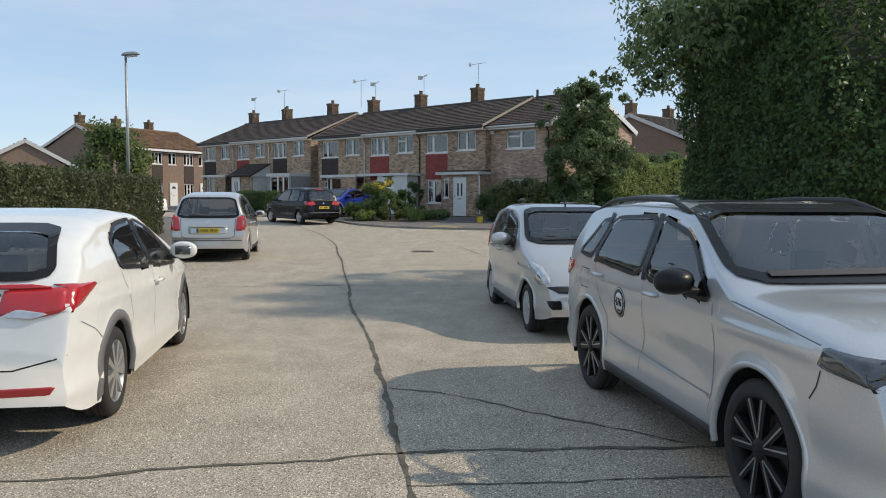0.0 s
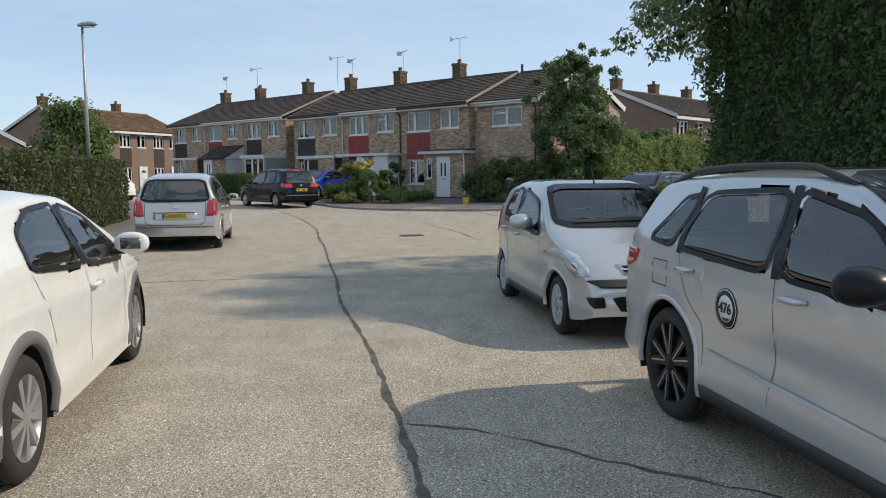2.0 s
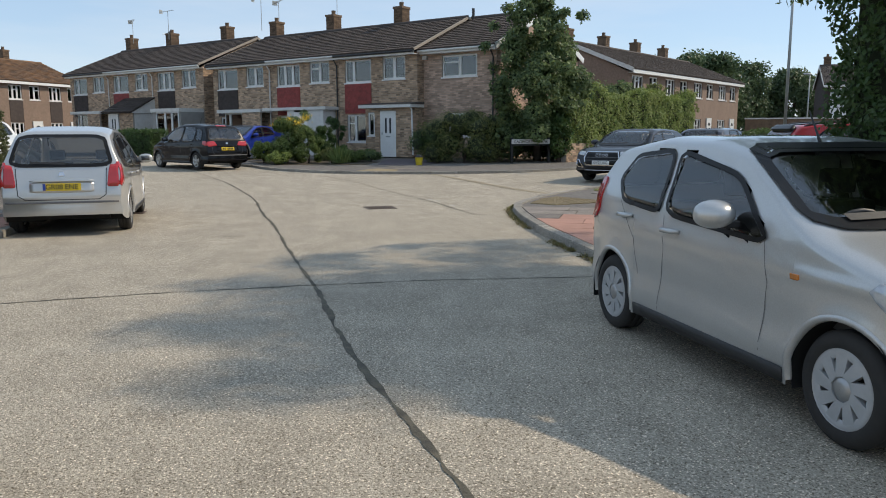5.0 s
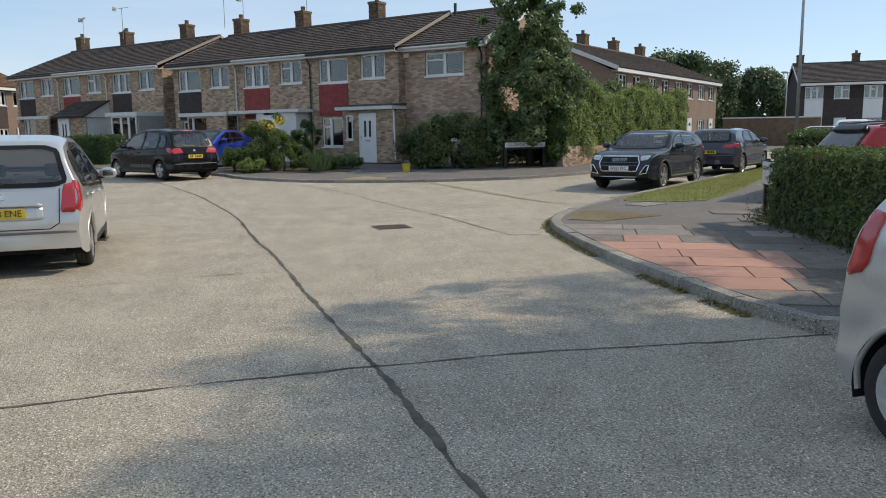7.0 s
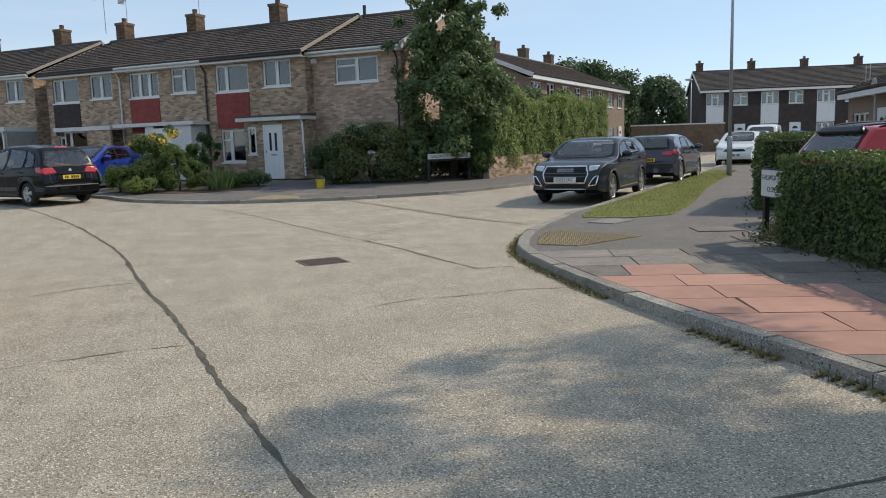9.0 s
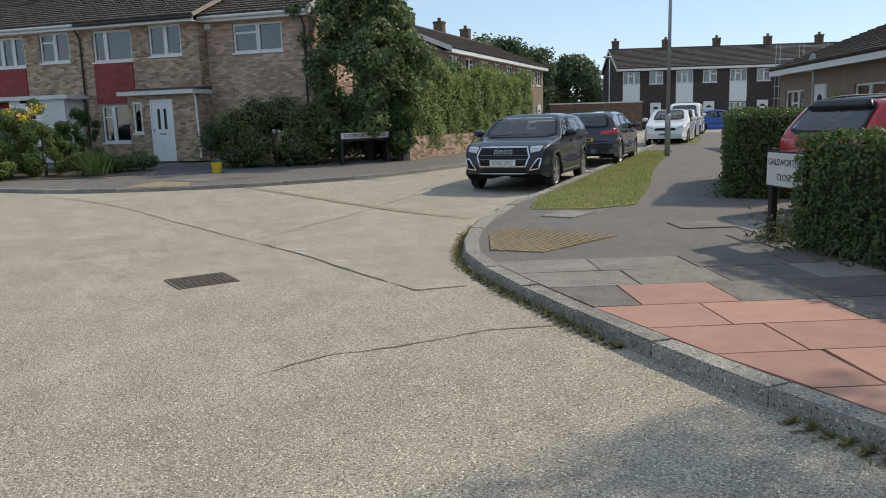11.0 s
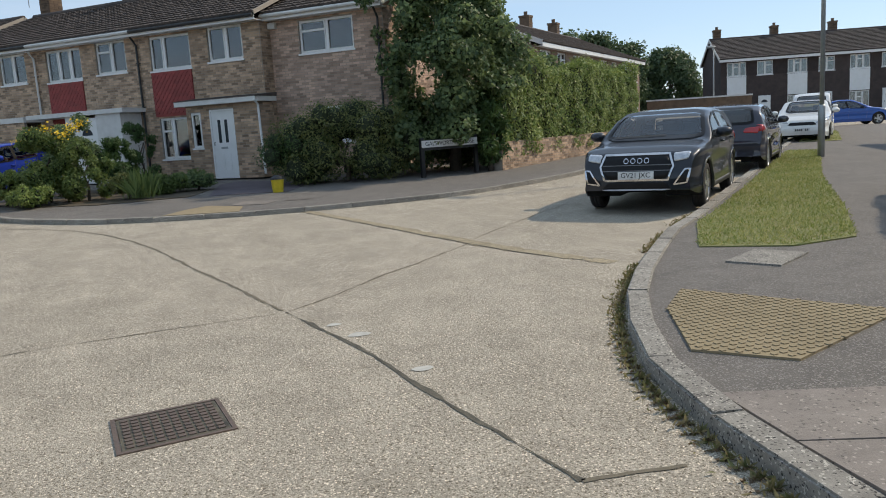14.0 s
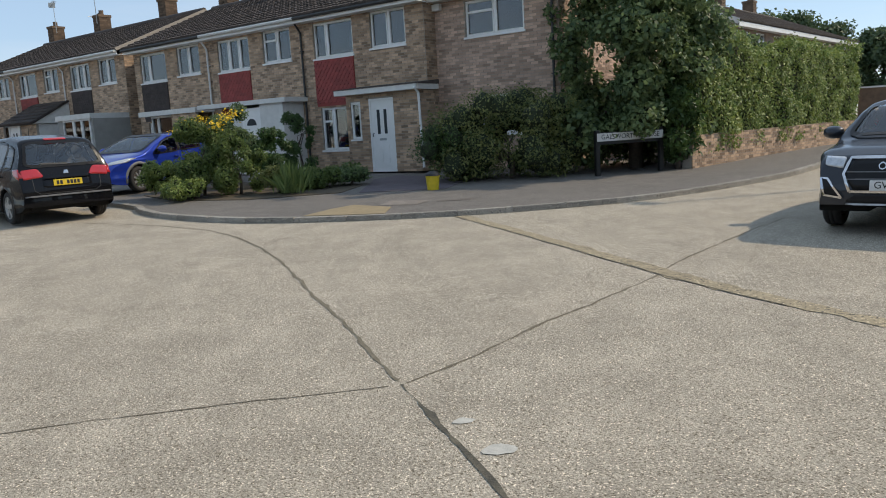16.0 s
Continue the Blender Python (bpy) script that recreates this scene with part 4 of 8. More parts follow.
def corner_house():
    """The pale brick end house, set back a little, with a plain front and a lit gable."""
    w, tall, rise, depth = 3.85, 4.75, 1.85, 8.6
    h = empty("corner_house", on_terrace(3 * UW, 0.5, 0.42), "pale brick end house with white window and tiled roof", "house", group="houses of the brick terrace")
    up, low = (0.27 * w, 0.75 * w, tall - 1.22, tall - 0.28), (0.36 * w, 0.7 * w, 0.9, 1.95)
    wall_panel(h, "front_wall", 0, w, -0.3, tall - 0.12, [up, low], M["brick_pale"], single=lambda l: 2.0 < l[2] < 3.5 and l[0] > 1.0)
    window(h, *up, mullions=(0.5,), top_light=(0,))
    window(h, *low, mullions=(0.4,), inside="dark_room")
    wall_panel(h, "gable_wall", 0.0, depth - 0.5, -0.3, tall - 0.12, [], M["brick_pale"], y=-0.02, thick=0.25, flip=pose(w + 0.0, 0, 0, 0, 0, 90))
    part("back_wall", box_mesh((0, w, depth - 0.7, depth - 0.5, -0.3, tall - 0.12)), M["brick_pale"], h)
    part("floor", box_mesh((0.1, w - 0.3, 0.25, depth - 0.7, 2.3, 2.5)), M["offwhite"], h)
    half = depth / 2 - 0.25
    x0, x1 = 0.0, w + 0.15
    roof_slope(h, x0, x1, -0.38, tall, half, tall + rise, M["roof"])
    roof_slope(h, x0, x1, depth - 0.12, tall, half, tall + rise, M["roof"], name="roof_back")
    part("ridge", tube([(x0, half, tall + rise + 0.02), (x1, half, tall + rise + 0.02)], 0.11, 10), M["roof"], h)
    part("fascia", box_mesh((x0, x1, -0.36, -0.34, tall - 0.2, tall - 0.03), (x0, x1, -0.34, 0.0, tall - 0.2, tall - 0.18)), M["white"], h)
    part("gutter", tube([(x0, -0.43, tall - 0.07), (x1, -0.43, tall - 0.07)], 0.055, 8), M["offwhite"], h)
    bm = bmesh.new()
    vs = [bm.verts.new((w + 0.02 + k, y, z)) for k in (0, -0.2) for y, z in ((-0.02, tall - 0.12), (depth - 0.5, tall - 0.12), (half, tall + rise - 0.1))]
    bm.faces.new(vs[:3]), bm.faces.new(vs[3:][::-1])
    for k in range(3):
        bm.faces.new((vs[k], vs[(k + 1) % 3], vs[3 + (k + 1) % 3], vs[3 + k]))
    bmesh.ops.recalc_face_normals(bm, faces=bm.faces[:])
    part("gable", bm, M["brick_pale"], h)
    ang = math.atan2(rise, half + 0.38)
    for s in (1, -1):
        ob = part("bargeboard", box_mesh((-0.015, 0.015, 0, (half + 0.38) / math.cos(ang), -0.2, 0.06)), M["white"], h)
        ob.matrix_basis = pose(x1 + 0.02, -0.38, tall, math.degrees(ang), 0, 0) if s > 0 else pose(x1 + 0.02, depth - 0.12, tall, math.degrees(ang), 0, 180)
    downpipe(h, w - 0.12, 0.0, tall - 0.1, M["black_pipe"])
    part("alarm_box", box_mesh((0.05, 0.3, -0.16, -0.02, tall - 0.42, tall - 0.24), bevel=0.01), M["offwhite"], h, "white alarm box under the eaves")
    part("flue", tube([(0.3, half - 0.3, tall + rise - 0.2), (0.3, half - 0.3, tall + rise + 0.45)], 0.07, 8), M["black_pipe"], h)


corner_house()
for s, kind in ((-13.9, 0), (-9.9, 1), (-0.9 + 0.0, 1), (0.6, 0), (5.2, 0), (9.75, 1)):
    if s > -15:
        aerial(on_terrace(s, 4.5, 7.9 if s > -1 else 8.0) @ pose(0, 0, 0, 0, 0, 35 * kind - 20), 1.25 + 0.3 * kind, kind)


# ---- plainer blocks further off ----
def plain_block(name, m, w, depth, tall, rise, label, wall, roof, units, panel, low=False, porch=False):
    """A further terrace: wall, tiled roof, white windows in two storeys with panels between."""
    h = empty(name, m, label, "house", group="further terraces")
    uw = w / units
    holes, wins = [], []
    for k in range(units):
        a = k * uw
        for x0, x1 in ((a + 0.1 * uw, a + 0.42 * uw), (a + 0.6 * uw, a + 0.86 * uw)):
            if not low:
                wins.append((x0, x1, tall - 1.35, tall - 0.3))
        wins.append((a + 0.1 * uw, a + 0.42 * uw, 0.5, 1.95))
    wall_panel(h, "front_wall", 0, w, -0.3, tall - 0.1, wins, wall, bricks=False)
    for i, q in enumerate(wins):
        window(h, *q, mullions=(0.33, 0.66) if i % 3 != 1 else (0.5,), top_light=(1,), inside="curtain" if i % 2 else "dark_room")
    if panel is not None:
        for k in range(units):
            part("wall_panel", box_mesh((k * uw + 0.1 * uw, k * uw + 0.42 * uw, -0.03, -0.002, 2.0, tall - 1.42)), panel, h)
    for k in range(units):
        front_door(h, k * uw + 0.62 * uw, k * uw + 0.62 * uw + 0.9, 0.0, 2.05, -0.09, glazed=1)
        if porch:
            part("canopy", box_mesh((k * uw + 0.5 * uw, k * uw + 0.9 * uw, -0.8, -0.005, 2.15, 2.28)), M["offwhite"], h)
    half = depth / 2
    for x in (0.0, w - 0.2):
        gable = bmesh.new()
        vs = [gable.verts.new((x + k, y, z)) for k in (0, 0.2) for y, z in ((0.25, -0.3), (depth - 0.25, -0.3), (depth - 0.25, tall - 0.05), (half, tall + rise - 0.1), (0.25, tall - 0.05))]
        gable.faces.new(vs[:5][::-1]), gable.faces.new(vs[5:])
        for k in range(5):
            gable.faces.new((vs[k], vs[(k + 1) % 5], vs[5 + (k + 1) % 5], vs[5 + k]))
        bmesh.ops.recalc_face_normals(gable, faces=gable.faces[:])
        part("end_wall", gable, wall, h)
    part("back_wall", box_mesh((0, w, depth - 0.25, depth, -0.3, tall - 0.1)), wall, h)
    part("upper_floor", box_mesh((0.2, w - 0.2, 0.25, depth - 0.25, 2.2, 2.4)), M["offwhite"], h)
    roof_slope(h, -0.15, w + 0.15, -0.4, tall, half, tall + rise, roof)
    roof_slope(h, -0.15, w + 0.15, depth + 0.4, tall, half, tall + rise, roof, name="roof_back")
    part("fascia", box_mesh((-0.15, w + 0.15, -0.38, -0.36, tall - 0.24, tall - 0.03), (-0.15, w + 0.15, -0.36, 0, tall - 0.22, tall - 0.2)), M["white"], h)
    part("ridge", tube([(-0.15, half, tall + rise), (w + 0.15, half, tall + rise)], 0.11, 8), roof, h)
    ang = math.atan2(rise, half + 0.4)
    for x in (-0.17, w + 0.17):
        for s in (1, -1):
            ob = part("bargeboard", box_mesh((-0.015, 0.015, 0, (half + 0.4) / math.cos(ang), -0.18, 0.05)), M["offwhite"], h)
            ob.matrix_basis = pose(x, -0.4, tall, math.degrees(ang), 0, 0) if s > 0 else pose(x, depth + 0.4, tall, math.degrees(ang), 0, 180)
    for k in range(0 if low else units):
        chimney(h, k * uw + 0.5, half + 0.3, tall + rise - 0.3, tall + rise + 0.8)
    return h


plain_block("side_terrace", pose(15.75, 49.4, 0.45, 0, 0, 43), 19.5, 8.4, 4.75, 1.9, "brown brick terrace with white windows and eaves", M["brick_side"], M["roof"], 4, None)
plain_block("end_terrace", pose(40.4, 67.2, 0.5, 0, 0, -28), 27.0, 8.0, 5.0, 1.9, "dark brick terrace with white panels and windows", M["brick_dark"], M["roof"], 6, M["white"])
plain_block("left_terrace", pose(-27.0, 62.5, 0.4, 0, 0, 63), 11.0, 8.4, 5.0, 1.9, "brown brick terrace with lichen-covered roof and dark panels", M["brick_side"], M["roof_orange"], 3, M["dark_tile"])

plain_block("bungalow", pose(22.6, 34.4, 0.3, 0, 0, -121), 12.0, 8.0, 2.75, 1.6, "brown brick bungalow with white windows beyond the hedge", M["brick_side"], M["roof"], 2, None, low=True)
plain_block("bungalow", pose(-24.4, 52.0, 0.3, 0, 0, 120), 9.0, 7.0, 2.5, 2.2, "low house with gabled roof and white bargeboards", M["brick_side"], M["roof_orange"], 1, None, low=True)
plain_block("bungalow", pose(-32.0, 51.0, 0.3, 0, 0, 120), 9.0, 7.0, 2.5, 2.2, "low house with gabled roof and white bargeboards", M["brick_side"], M["roof_orange"], 1, None, low=True)

# ---- cars ----
M["car_glass"] = glass_material("car_glass", (0.72, 0.75, 0.75), 2.15, 0.015)
M["privacy_glass"] = glass_material("privacy_glass", (0.25, 0.27, 0.28), 2.15, 0.015)
M["frit"] = material("black_window_edge", (0.012, 0.012, 0.013), (0.016, 0.016, 0.017), rough=0.3, stain=0, spec=0.2)
M["trim"] = material("black_trim", (0.022, 0.022, 0.023), (0.03, 0.03, 0.03), rough=0.55, scale=30, stain=0.1, bump=0.1, bump_scale=200)
M["tyre"] = material("tyre_rubber", (0.022, 0.021, 0.02), (0.035, 0.032, 0.03), rough=0.85, scale=25, stain=0.25, stain_scale=5)
M["alloy"] = material("silver_alloy", (0.5, 0.5, 0.5), (0.42, 0.42, 0.42), rough=0.35, metal=0.7, scale=12, stain=0.2, stain_scale=4)
M["dash"] = material("grey_dashboard", (0.11, 0.11, 0.115), (0.14, 0.14, 0.14), rough=0.8, scale=30, stain=0.1)
M["alloy_black"] = material("black_alloy", (0.009, 0.009, 0.01), (0.014, 0.014, 0.014), rough=0.45, spec=0.25, stain=0.15, stain_scale=4)
M["hubcap"] = material("silver_wheel_trim", (0.5, 0.51, 0.52), (0.44, 0.45, 0.46), rough=0.4, metal=0.3, scale=12, stain=0.2, stain_scale=4)
M["red_lens"] = material("red_lens", (0.5, 0.012, 0.015), (0.4, 0.01, 0.012), rough=0.12, stain=0, coat=1.0)
M["amber_lens"] = material("amber_lens", (0.7, 0.22, 0.03), rough=0.15, stain=0, coat=1.0)
M["clear_lens"] = material("clear_lens", (0.62, 0.64, 0.66), (0.4, 0.42, 0.45), rough=0.1, metal=0.35, scale=18, stain=0, coat=1.0)
M["smoked_lens"] = material("smoked_lens", (0.035, 0.037, 0.042), (0.08, 0.085, 0.09), rough=0.1, scale=14, stain=0, coat=1.0)
M["chrome"] = material("chrome", (0.75, 0.75, 0.76), rough=0.12, metal=1.0, stain=0)
M["seat"] = material("dark_seat_cloth", (0.03, 0.03, 0.033), (0.045, 0.045, 0.047), rough=0.9, scale=40)
M["plate_yellow"] = material("yellow_plate", (0.75, 0.52, 0.02), rough=0.4, stain=0.05)
M["plate_white"] = material("white_plate", (0.78, 0.78, 0.76), rough=0.4, stain=0.05)
M["ink"] = material("black_lettering", (0.01, 0.01, 0.01), rough=0.5, stain=0)
M["blue_band"] = material("blue_band", (0.02, 0.06, 0.35), rough=0.4, stain=0)
M["under"] = material("underbody", (0.012, 0.012, 0.012), rough=0.9)


def lettering(name, text, size, m, mat, parent, extrude=0.0015, spacing=1.0):
    cu = bpy.data.curves.new(name, "FONT")
    cu.body, cu.size, cu.align_x, cu.align_y, cu.extrude, cu.space_character = text, size, "CENTER", "CENTER", extrude, spacing
    tmp = bpy.data.objects.new(name, cu)
    scene.collection.objects.link(tmp)
    bpy.context.view_layer.update()
    me = bpy.data.meshes.new_from_object(tmp.evaluated_get(bpy.context.evaluated_depsgraph_get()))
    bpy.data.objects.remove(tmp)
    me.materials.clear()
    me.materials.append(mat)
    ob = new(name, me)
    ob.parent = parent
    ob.matrix_basis = m
    return ob


def rounded(poly, times=2, k=0.1):
    """A polygon with its corners cut round."""
    for _ in range(times):
        out = []
        for a, b in zip(poly, poly[1:] + poly[:1]):
            out += [(a[0] * (1 - k) + b[0] * k, a[1] * (1 - k) + b[1] * k), (a[0] * k + b[0] * (1 - k), a[1] * k + b[1] * (1 - k))]
        poly = out
    return poly


def span_at(poly, u):
    hits = []
    for a, b in zip(poly, poly[1:] + poly[:1]):
        if (a[0] - u) * (b[0] - u) < 0:
            hits.append(a[1] + (b[1] - a[1]) * (u - a[0]) / (b[0] - a[0]))
    return (min(hits), max(hits)) if len(hits) > 1 else None


def inside(poly, u, v):
    s = span_at(poly, u)
    return s is not None and s[0] < v < s[1]


class Shell:
    """A car's outer skin, swept along its length from a side profile, and what is laid on it."""

    def __init__(self, spec):
        self.s = spec
        L, half = spec["L"], spec["W"] / 2
        prof = spec["profile"]
        px, pz = [p[0] for p in prof], [p[1] for p in prof]
        xs = set(np.linspace(0.0, L, 104).round(4)) | {0.008, 0.02, 0.035, 0.055, 0.08, L - 0.008, L - 0.02, L - 0.035, L - 0.055, L - 0.08}
        ra, r = spec["arch"], spec["wheel"]
        for xa in spec["axles"]:
            for e in (-1, 1):
                xs |= {round(xa + e * ra * k, 4) for k in (1.004, 0.998, 0.985, 0.95, 0.9, 0.8)}
        self.xs = xs = sorted(x for x in xs if 0 <= x <= L)
        self.belt, self.half, self.px, self.pz = spec["belt"], half, px, pz
        rings = []
        for x in xs:
            top, low, lo_x = self.top(x), self.low(x), None
            r_e = min(spec.get("edge", 0.1), 0.6 * max(0.02, top - low))
            z_e = max(low + 0.004, top - r_e)
            side = []
            for k in range(18):
                z = low + (z_e - low) * k / 17
                side.append((x, self.y_side(x, z), z))
            ye = side[-1][1]
            roof = []
            for k in range(1, 12):
                a = k / 11 * math.pi / 2
                y = ye * (math.cos(a) ** (2 / 5.0))
                z = z_e + (top - z_e) * (math.sin(a) ** (2 / 2.2)) if top > z_e else z_e
                roof.append((x, y if k < 11 else 0.0, z))
            halfring = side + roof
            rings.append(halfring + [(q[0], -q[1], q[2]) for q in halfring[-2::-1]])
        n = len(rings[0])
        self.n = n
        verts = [v for r_ in rings for v in r_]
        faces = [(i * n + k, i * n + k + 1, (i + 1) * n + k + 1, (i + 1) * n + k) for i in range(len(rings) - 1) for k in range(n - 1)]
        faces += [tuple(range(n))[::-1], tuple(range((len(rings) - 1) * n, len(rings) * n))]
        self.verts, self.faces = verts, faces
        bm = bmesh.new()
        vs = [bm.verts.new(v) for v in verts]
        for f in faces:
            try:
                bm.faces.new([vs[i] for i in f])
            except ValueError:
                pass
        bmesh.ops.recalc_face_normals(bm, faces=bm.faces[:])
        if sum(f.normal.z * f.calc_area() for f in bm.faces if f.calc_center_median().z > 0.8) < 0:
            bmesh.ops.reverse_faces(bm, faces=bm.faces[:])
        self.bm = bm
        self.tree = BVHTree.FromBMesh(bm)

    def top(self, x):
        return sum(np.interp(min(max(x + d, 0), self.s["L"]), self.px, self.pz) for d in (-0.05, -0.025, 0.0, 0.025, 0.05)) / 5

    def low(self, x):
        L = self.s["L"]
        z = self.s["sill"] + 0.10 * max(0, 1 - x / 0.35) ** 2 + 0.08 * max(0, 1 - (L - x) / 0.45) ** 2
        for xa in self.s["axles"]:
            d = self.s["arch"] ** 2 - (x - xa) ** 2
            if d > 0:
                z = max(z, self.s["wheel"] + math.sqrt(d))
        return min(z, self.top(x) - 0.03)

    def y_side(self, x, z):
        L, W = self.s["L"], self.half
        f = max(0.0, (x - L * 0.5) / (L * 0.5))
        b = max(0.0, (L * 0.5 - x) / (L * 0.5))
        w = W * (1 - self.s.get("nose", 0.3) * f ** self.s.get("nose_pow", 5) - self.s.get("tail", 0.16) * b ** 7)
        belt = self.belt[0] + (self.belt[1] - self.belt[0]) * x / L
        if z > belt:
            return w * 0.975 - (z - belt) * self.s.get("tumble", 0.36) * (0.4 + 0.6 * min(1, (z - belt) / 0.2))
        t = (belt - z) / (belt - 0.2)
        crease = 0.012 * math.exp(-((z - belt + 0.13) / 0.035) ** 2)
        waist = -0.014 * math.exp(-((z - 0.52) / 0.09) ** 2) + 0.012 * math.exp(-((z - 0.36) / 0.05) ** 2)
        if self.s.get("facet"):
            mid = max(0.0, 1 - abs(x - 2.15) / 1.1) ** 0.5
            waist += mid * (-0.035 * math.exp(-((z - 0.66) / 0.09) ** 2) + 0.022 * math.exp(-((z - 0.46) / 0.05) ** 2))
        for xa in self.s["axles"]:
            d = math.hypot(x - xa, z - self.s["wheel"])
            waist += 0.014 * math.exp(-((d - self.s["arch"]) / 0.05) ** 2)
        return w * (0.975 + 0.025 * math.sin(min(1, t * 1.6) * math.pi / 2) - 0.05 * max(0, t - 0.6)) + crease + waist

    def cast(self, axis, sign, u, v):
        if axis == "y":
            o, d = Vector((u, 3 * sign, v)), Vector((0, -sign, 0))
        elif axis == "x":
            o, d = Vector((self.s["L"] + 2 if sign > 0 else -2.0, u, v)), Vector((-sign, 0, 0))
        else:
            o, d = Vector((u, v, 4.0)), Vector((0, 0, -1))
        hit = self.tree.ray_cast(o, d)
        step = 0
        while axis == "x" and step < 14 and (hit[0] is None or abs(hit[1].dot(d)) < 0.1 or abs(hit[0].x - o.x) > 2 + 0.6 * self.s["L"]):
            o.y *= 0.975
            hit = self.tree.ray_cast(o, d)
            step += 1
        if hit[0] is None:
            hit = self.tree.find_nearest(o + d * 2)
        return hit[0], (hit[1] if hit[1].dot(d) < 0 else -hit[1])

    def decal(self, poly, axis, sign, off, cols=14, rows=7):
        """A patch that lies on the skin, off metres proud of it, with an outline in the side, end or top view."""
        us = [p[0] for p in poly]
        lo, hi = min(us), max(us)
        bm = bmesh.new()
        prev = None
        for i in range(cols + 1):
            u = lo + (hi - lo) * (0.002 + 0.996 * i / cols)
            s = span_at(poly, u)
            if s is None:
                continue
            line = []
            for k in range(rows + 1):
                v = s[0] + (s[1] - s[0]) * k / rows
                p, nrm = self.cast(axis, sign, u, v)
                line.append((p, nrm))
            outer = [bm.verts.new(p + nrm * off) for p, nrm in line]
            if prev:
                for k in range(rows):
                    bm.faces.new((prev[k], outer[k], outer[k + 1], prev[k + 1]))
            prev = outer
        bmesh.ops.recalc_face_normals(bm, faces=bm.faces[:])
        f = max(bm.faces, key=lambda q: q.calc_area())
        want = {"y": Vector((0, sign, 0)), "x": Vector((sign, 0, 0)), "z": Vector((0, 0, 1))}[axis]
        if f.normal.dot(want) < 0:
            bmesh.ops.reverse_faces(bm, faces=bm.faces[:])
        rim = [e for e in bm.edges if e.is_boundary]
        made = bmesh.ops.extrude_edge_only(bm, edges=rim)["geom"]
        for v in made:
            if isinstance(v, bmesh.types.BMVert):
                p, nrm, _, _ = self.tree.find_nearest(v.co)
                v.co += (p - v.co) * 1.2
        return bm

    def ribbon(self, line, axis, sign, width, off):
        """A narrow band laid on the skin along a line in the side or end view."""
        bm = bmesh.new()
        pts = []
        for a, b in zip(line, line[1:]):
            n = max(2, int(math.dist(a, b) / 0.05))
            pts += [(a[0] + (b[0] - a[0]) * k / n, a[1] + (b[1] - a[1]) * k / n) for k in range(n)]
        pts.append(line[-1])
        prev = None
        for i, p in enumerate(pts):
            a, b = pts[max(i - 1, 0)], pts[min(i + 1, len(pts) - 1)]
            d = math.dist(a, b) or 1
            nx, nz = -(b[1] - a[1]) / d * width / 2, (b[0] - a[0]) / d * width / 2
            cur = []
            for k in (-1, 1):
                q, nrm = self.cast(axis, sign, p[0] + k * nx, p[1] + k * nz)
                cur.append(bm.verts.new(q + nrm * off))
            if prev:
                bm.faces.new((prev[0], cur[0], cur[1], prev[1]))
            prev = cur
        return bm


def lathe(profile, seg=36):
    """Turned about the y axis: profile of (radius, y)."""
    bm = bmesh.new()
    rings = [[bm.verts.new((r * math.cos(k * 2 * math.pi / seg), y, r * math.sin(k * 2 * math.pi / seg))) for k in range(seg)] for r, y in profile]
    for a, b in zip(rings, rings[1:]):
        for k in range(seg):
            bm.faces.new((a[k], a[(k + 1) % seg], b[(k + 1) % seg], b[k]))
    return bm


def spoke(bm, ang, r0, r1, w0, w1, y0, y1, lean=0.0):
    c, s = math.cos(ang), math.sin(ang)
    c2, s2 = math.cos(ang + lean), math.sin(ang + lean)
    out = []
    for r, w, cc, ss in ((r0, w0, c, s), (r1, w1, c2, s2)):
        for k in (-1, 1):
            for y in (y0, y1):
                out.append(bm.verts.new((r * cc - k * w * ss, y, r * ss + k * w * cc)))
    a = out
    for f in ((0, 2, 3, 1), (4, 5, 7, 6), (0, 1, 5, 4), (2, 6, 7, 3), (1, 3, 7, 5), (0, 4, 6, 2)):
        bm.faces.new([a[i] for i in f])


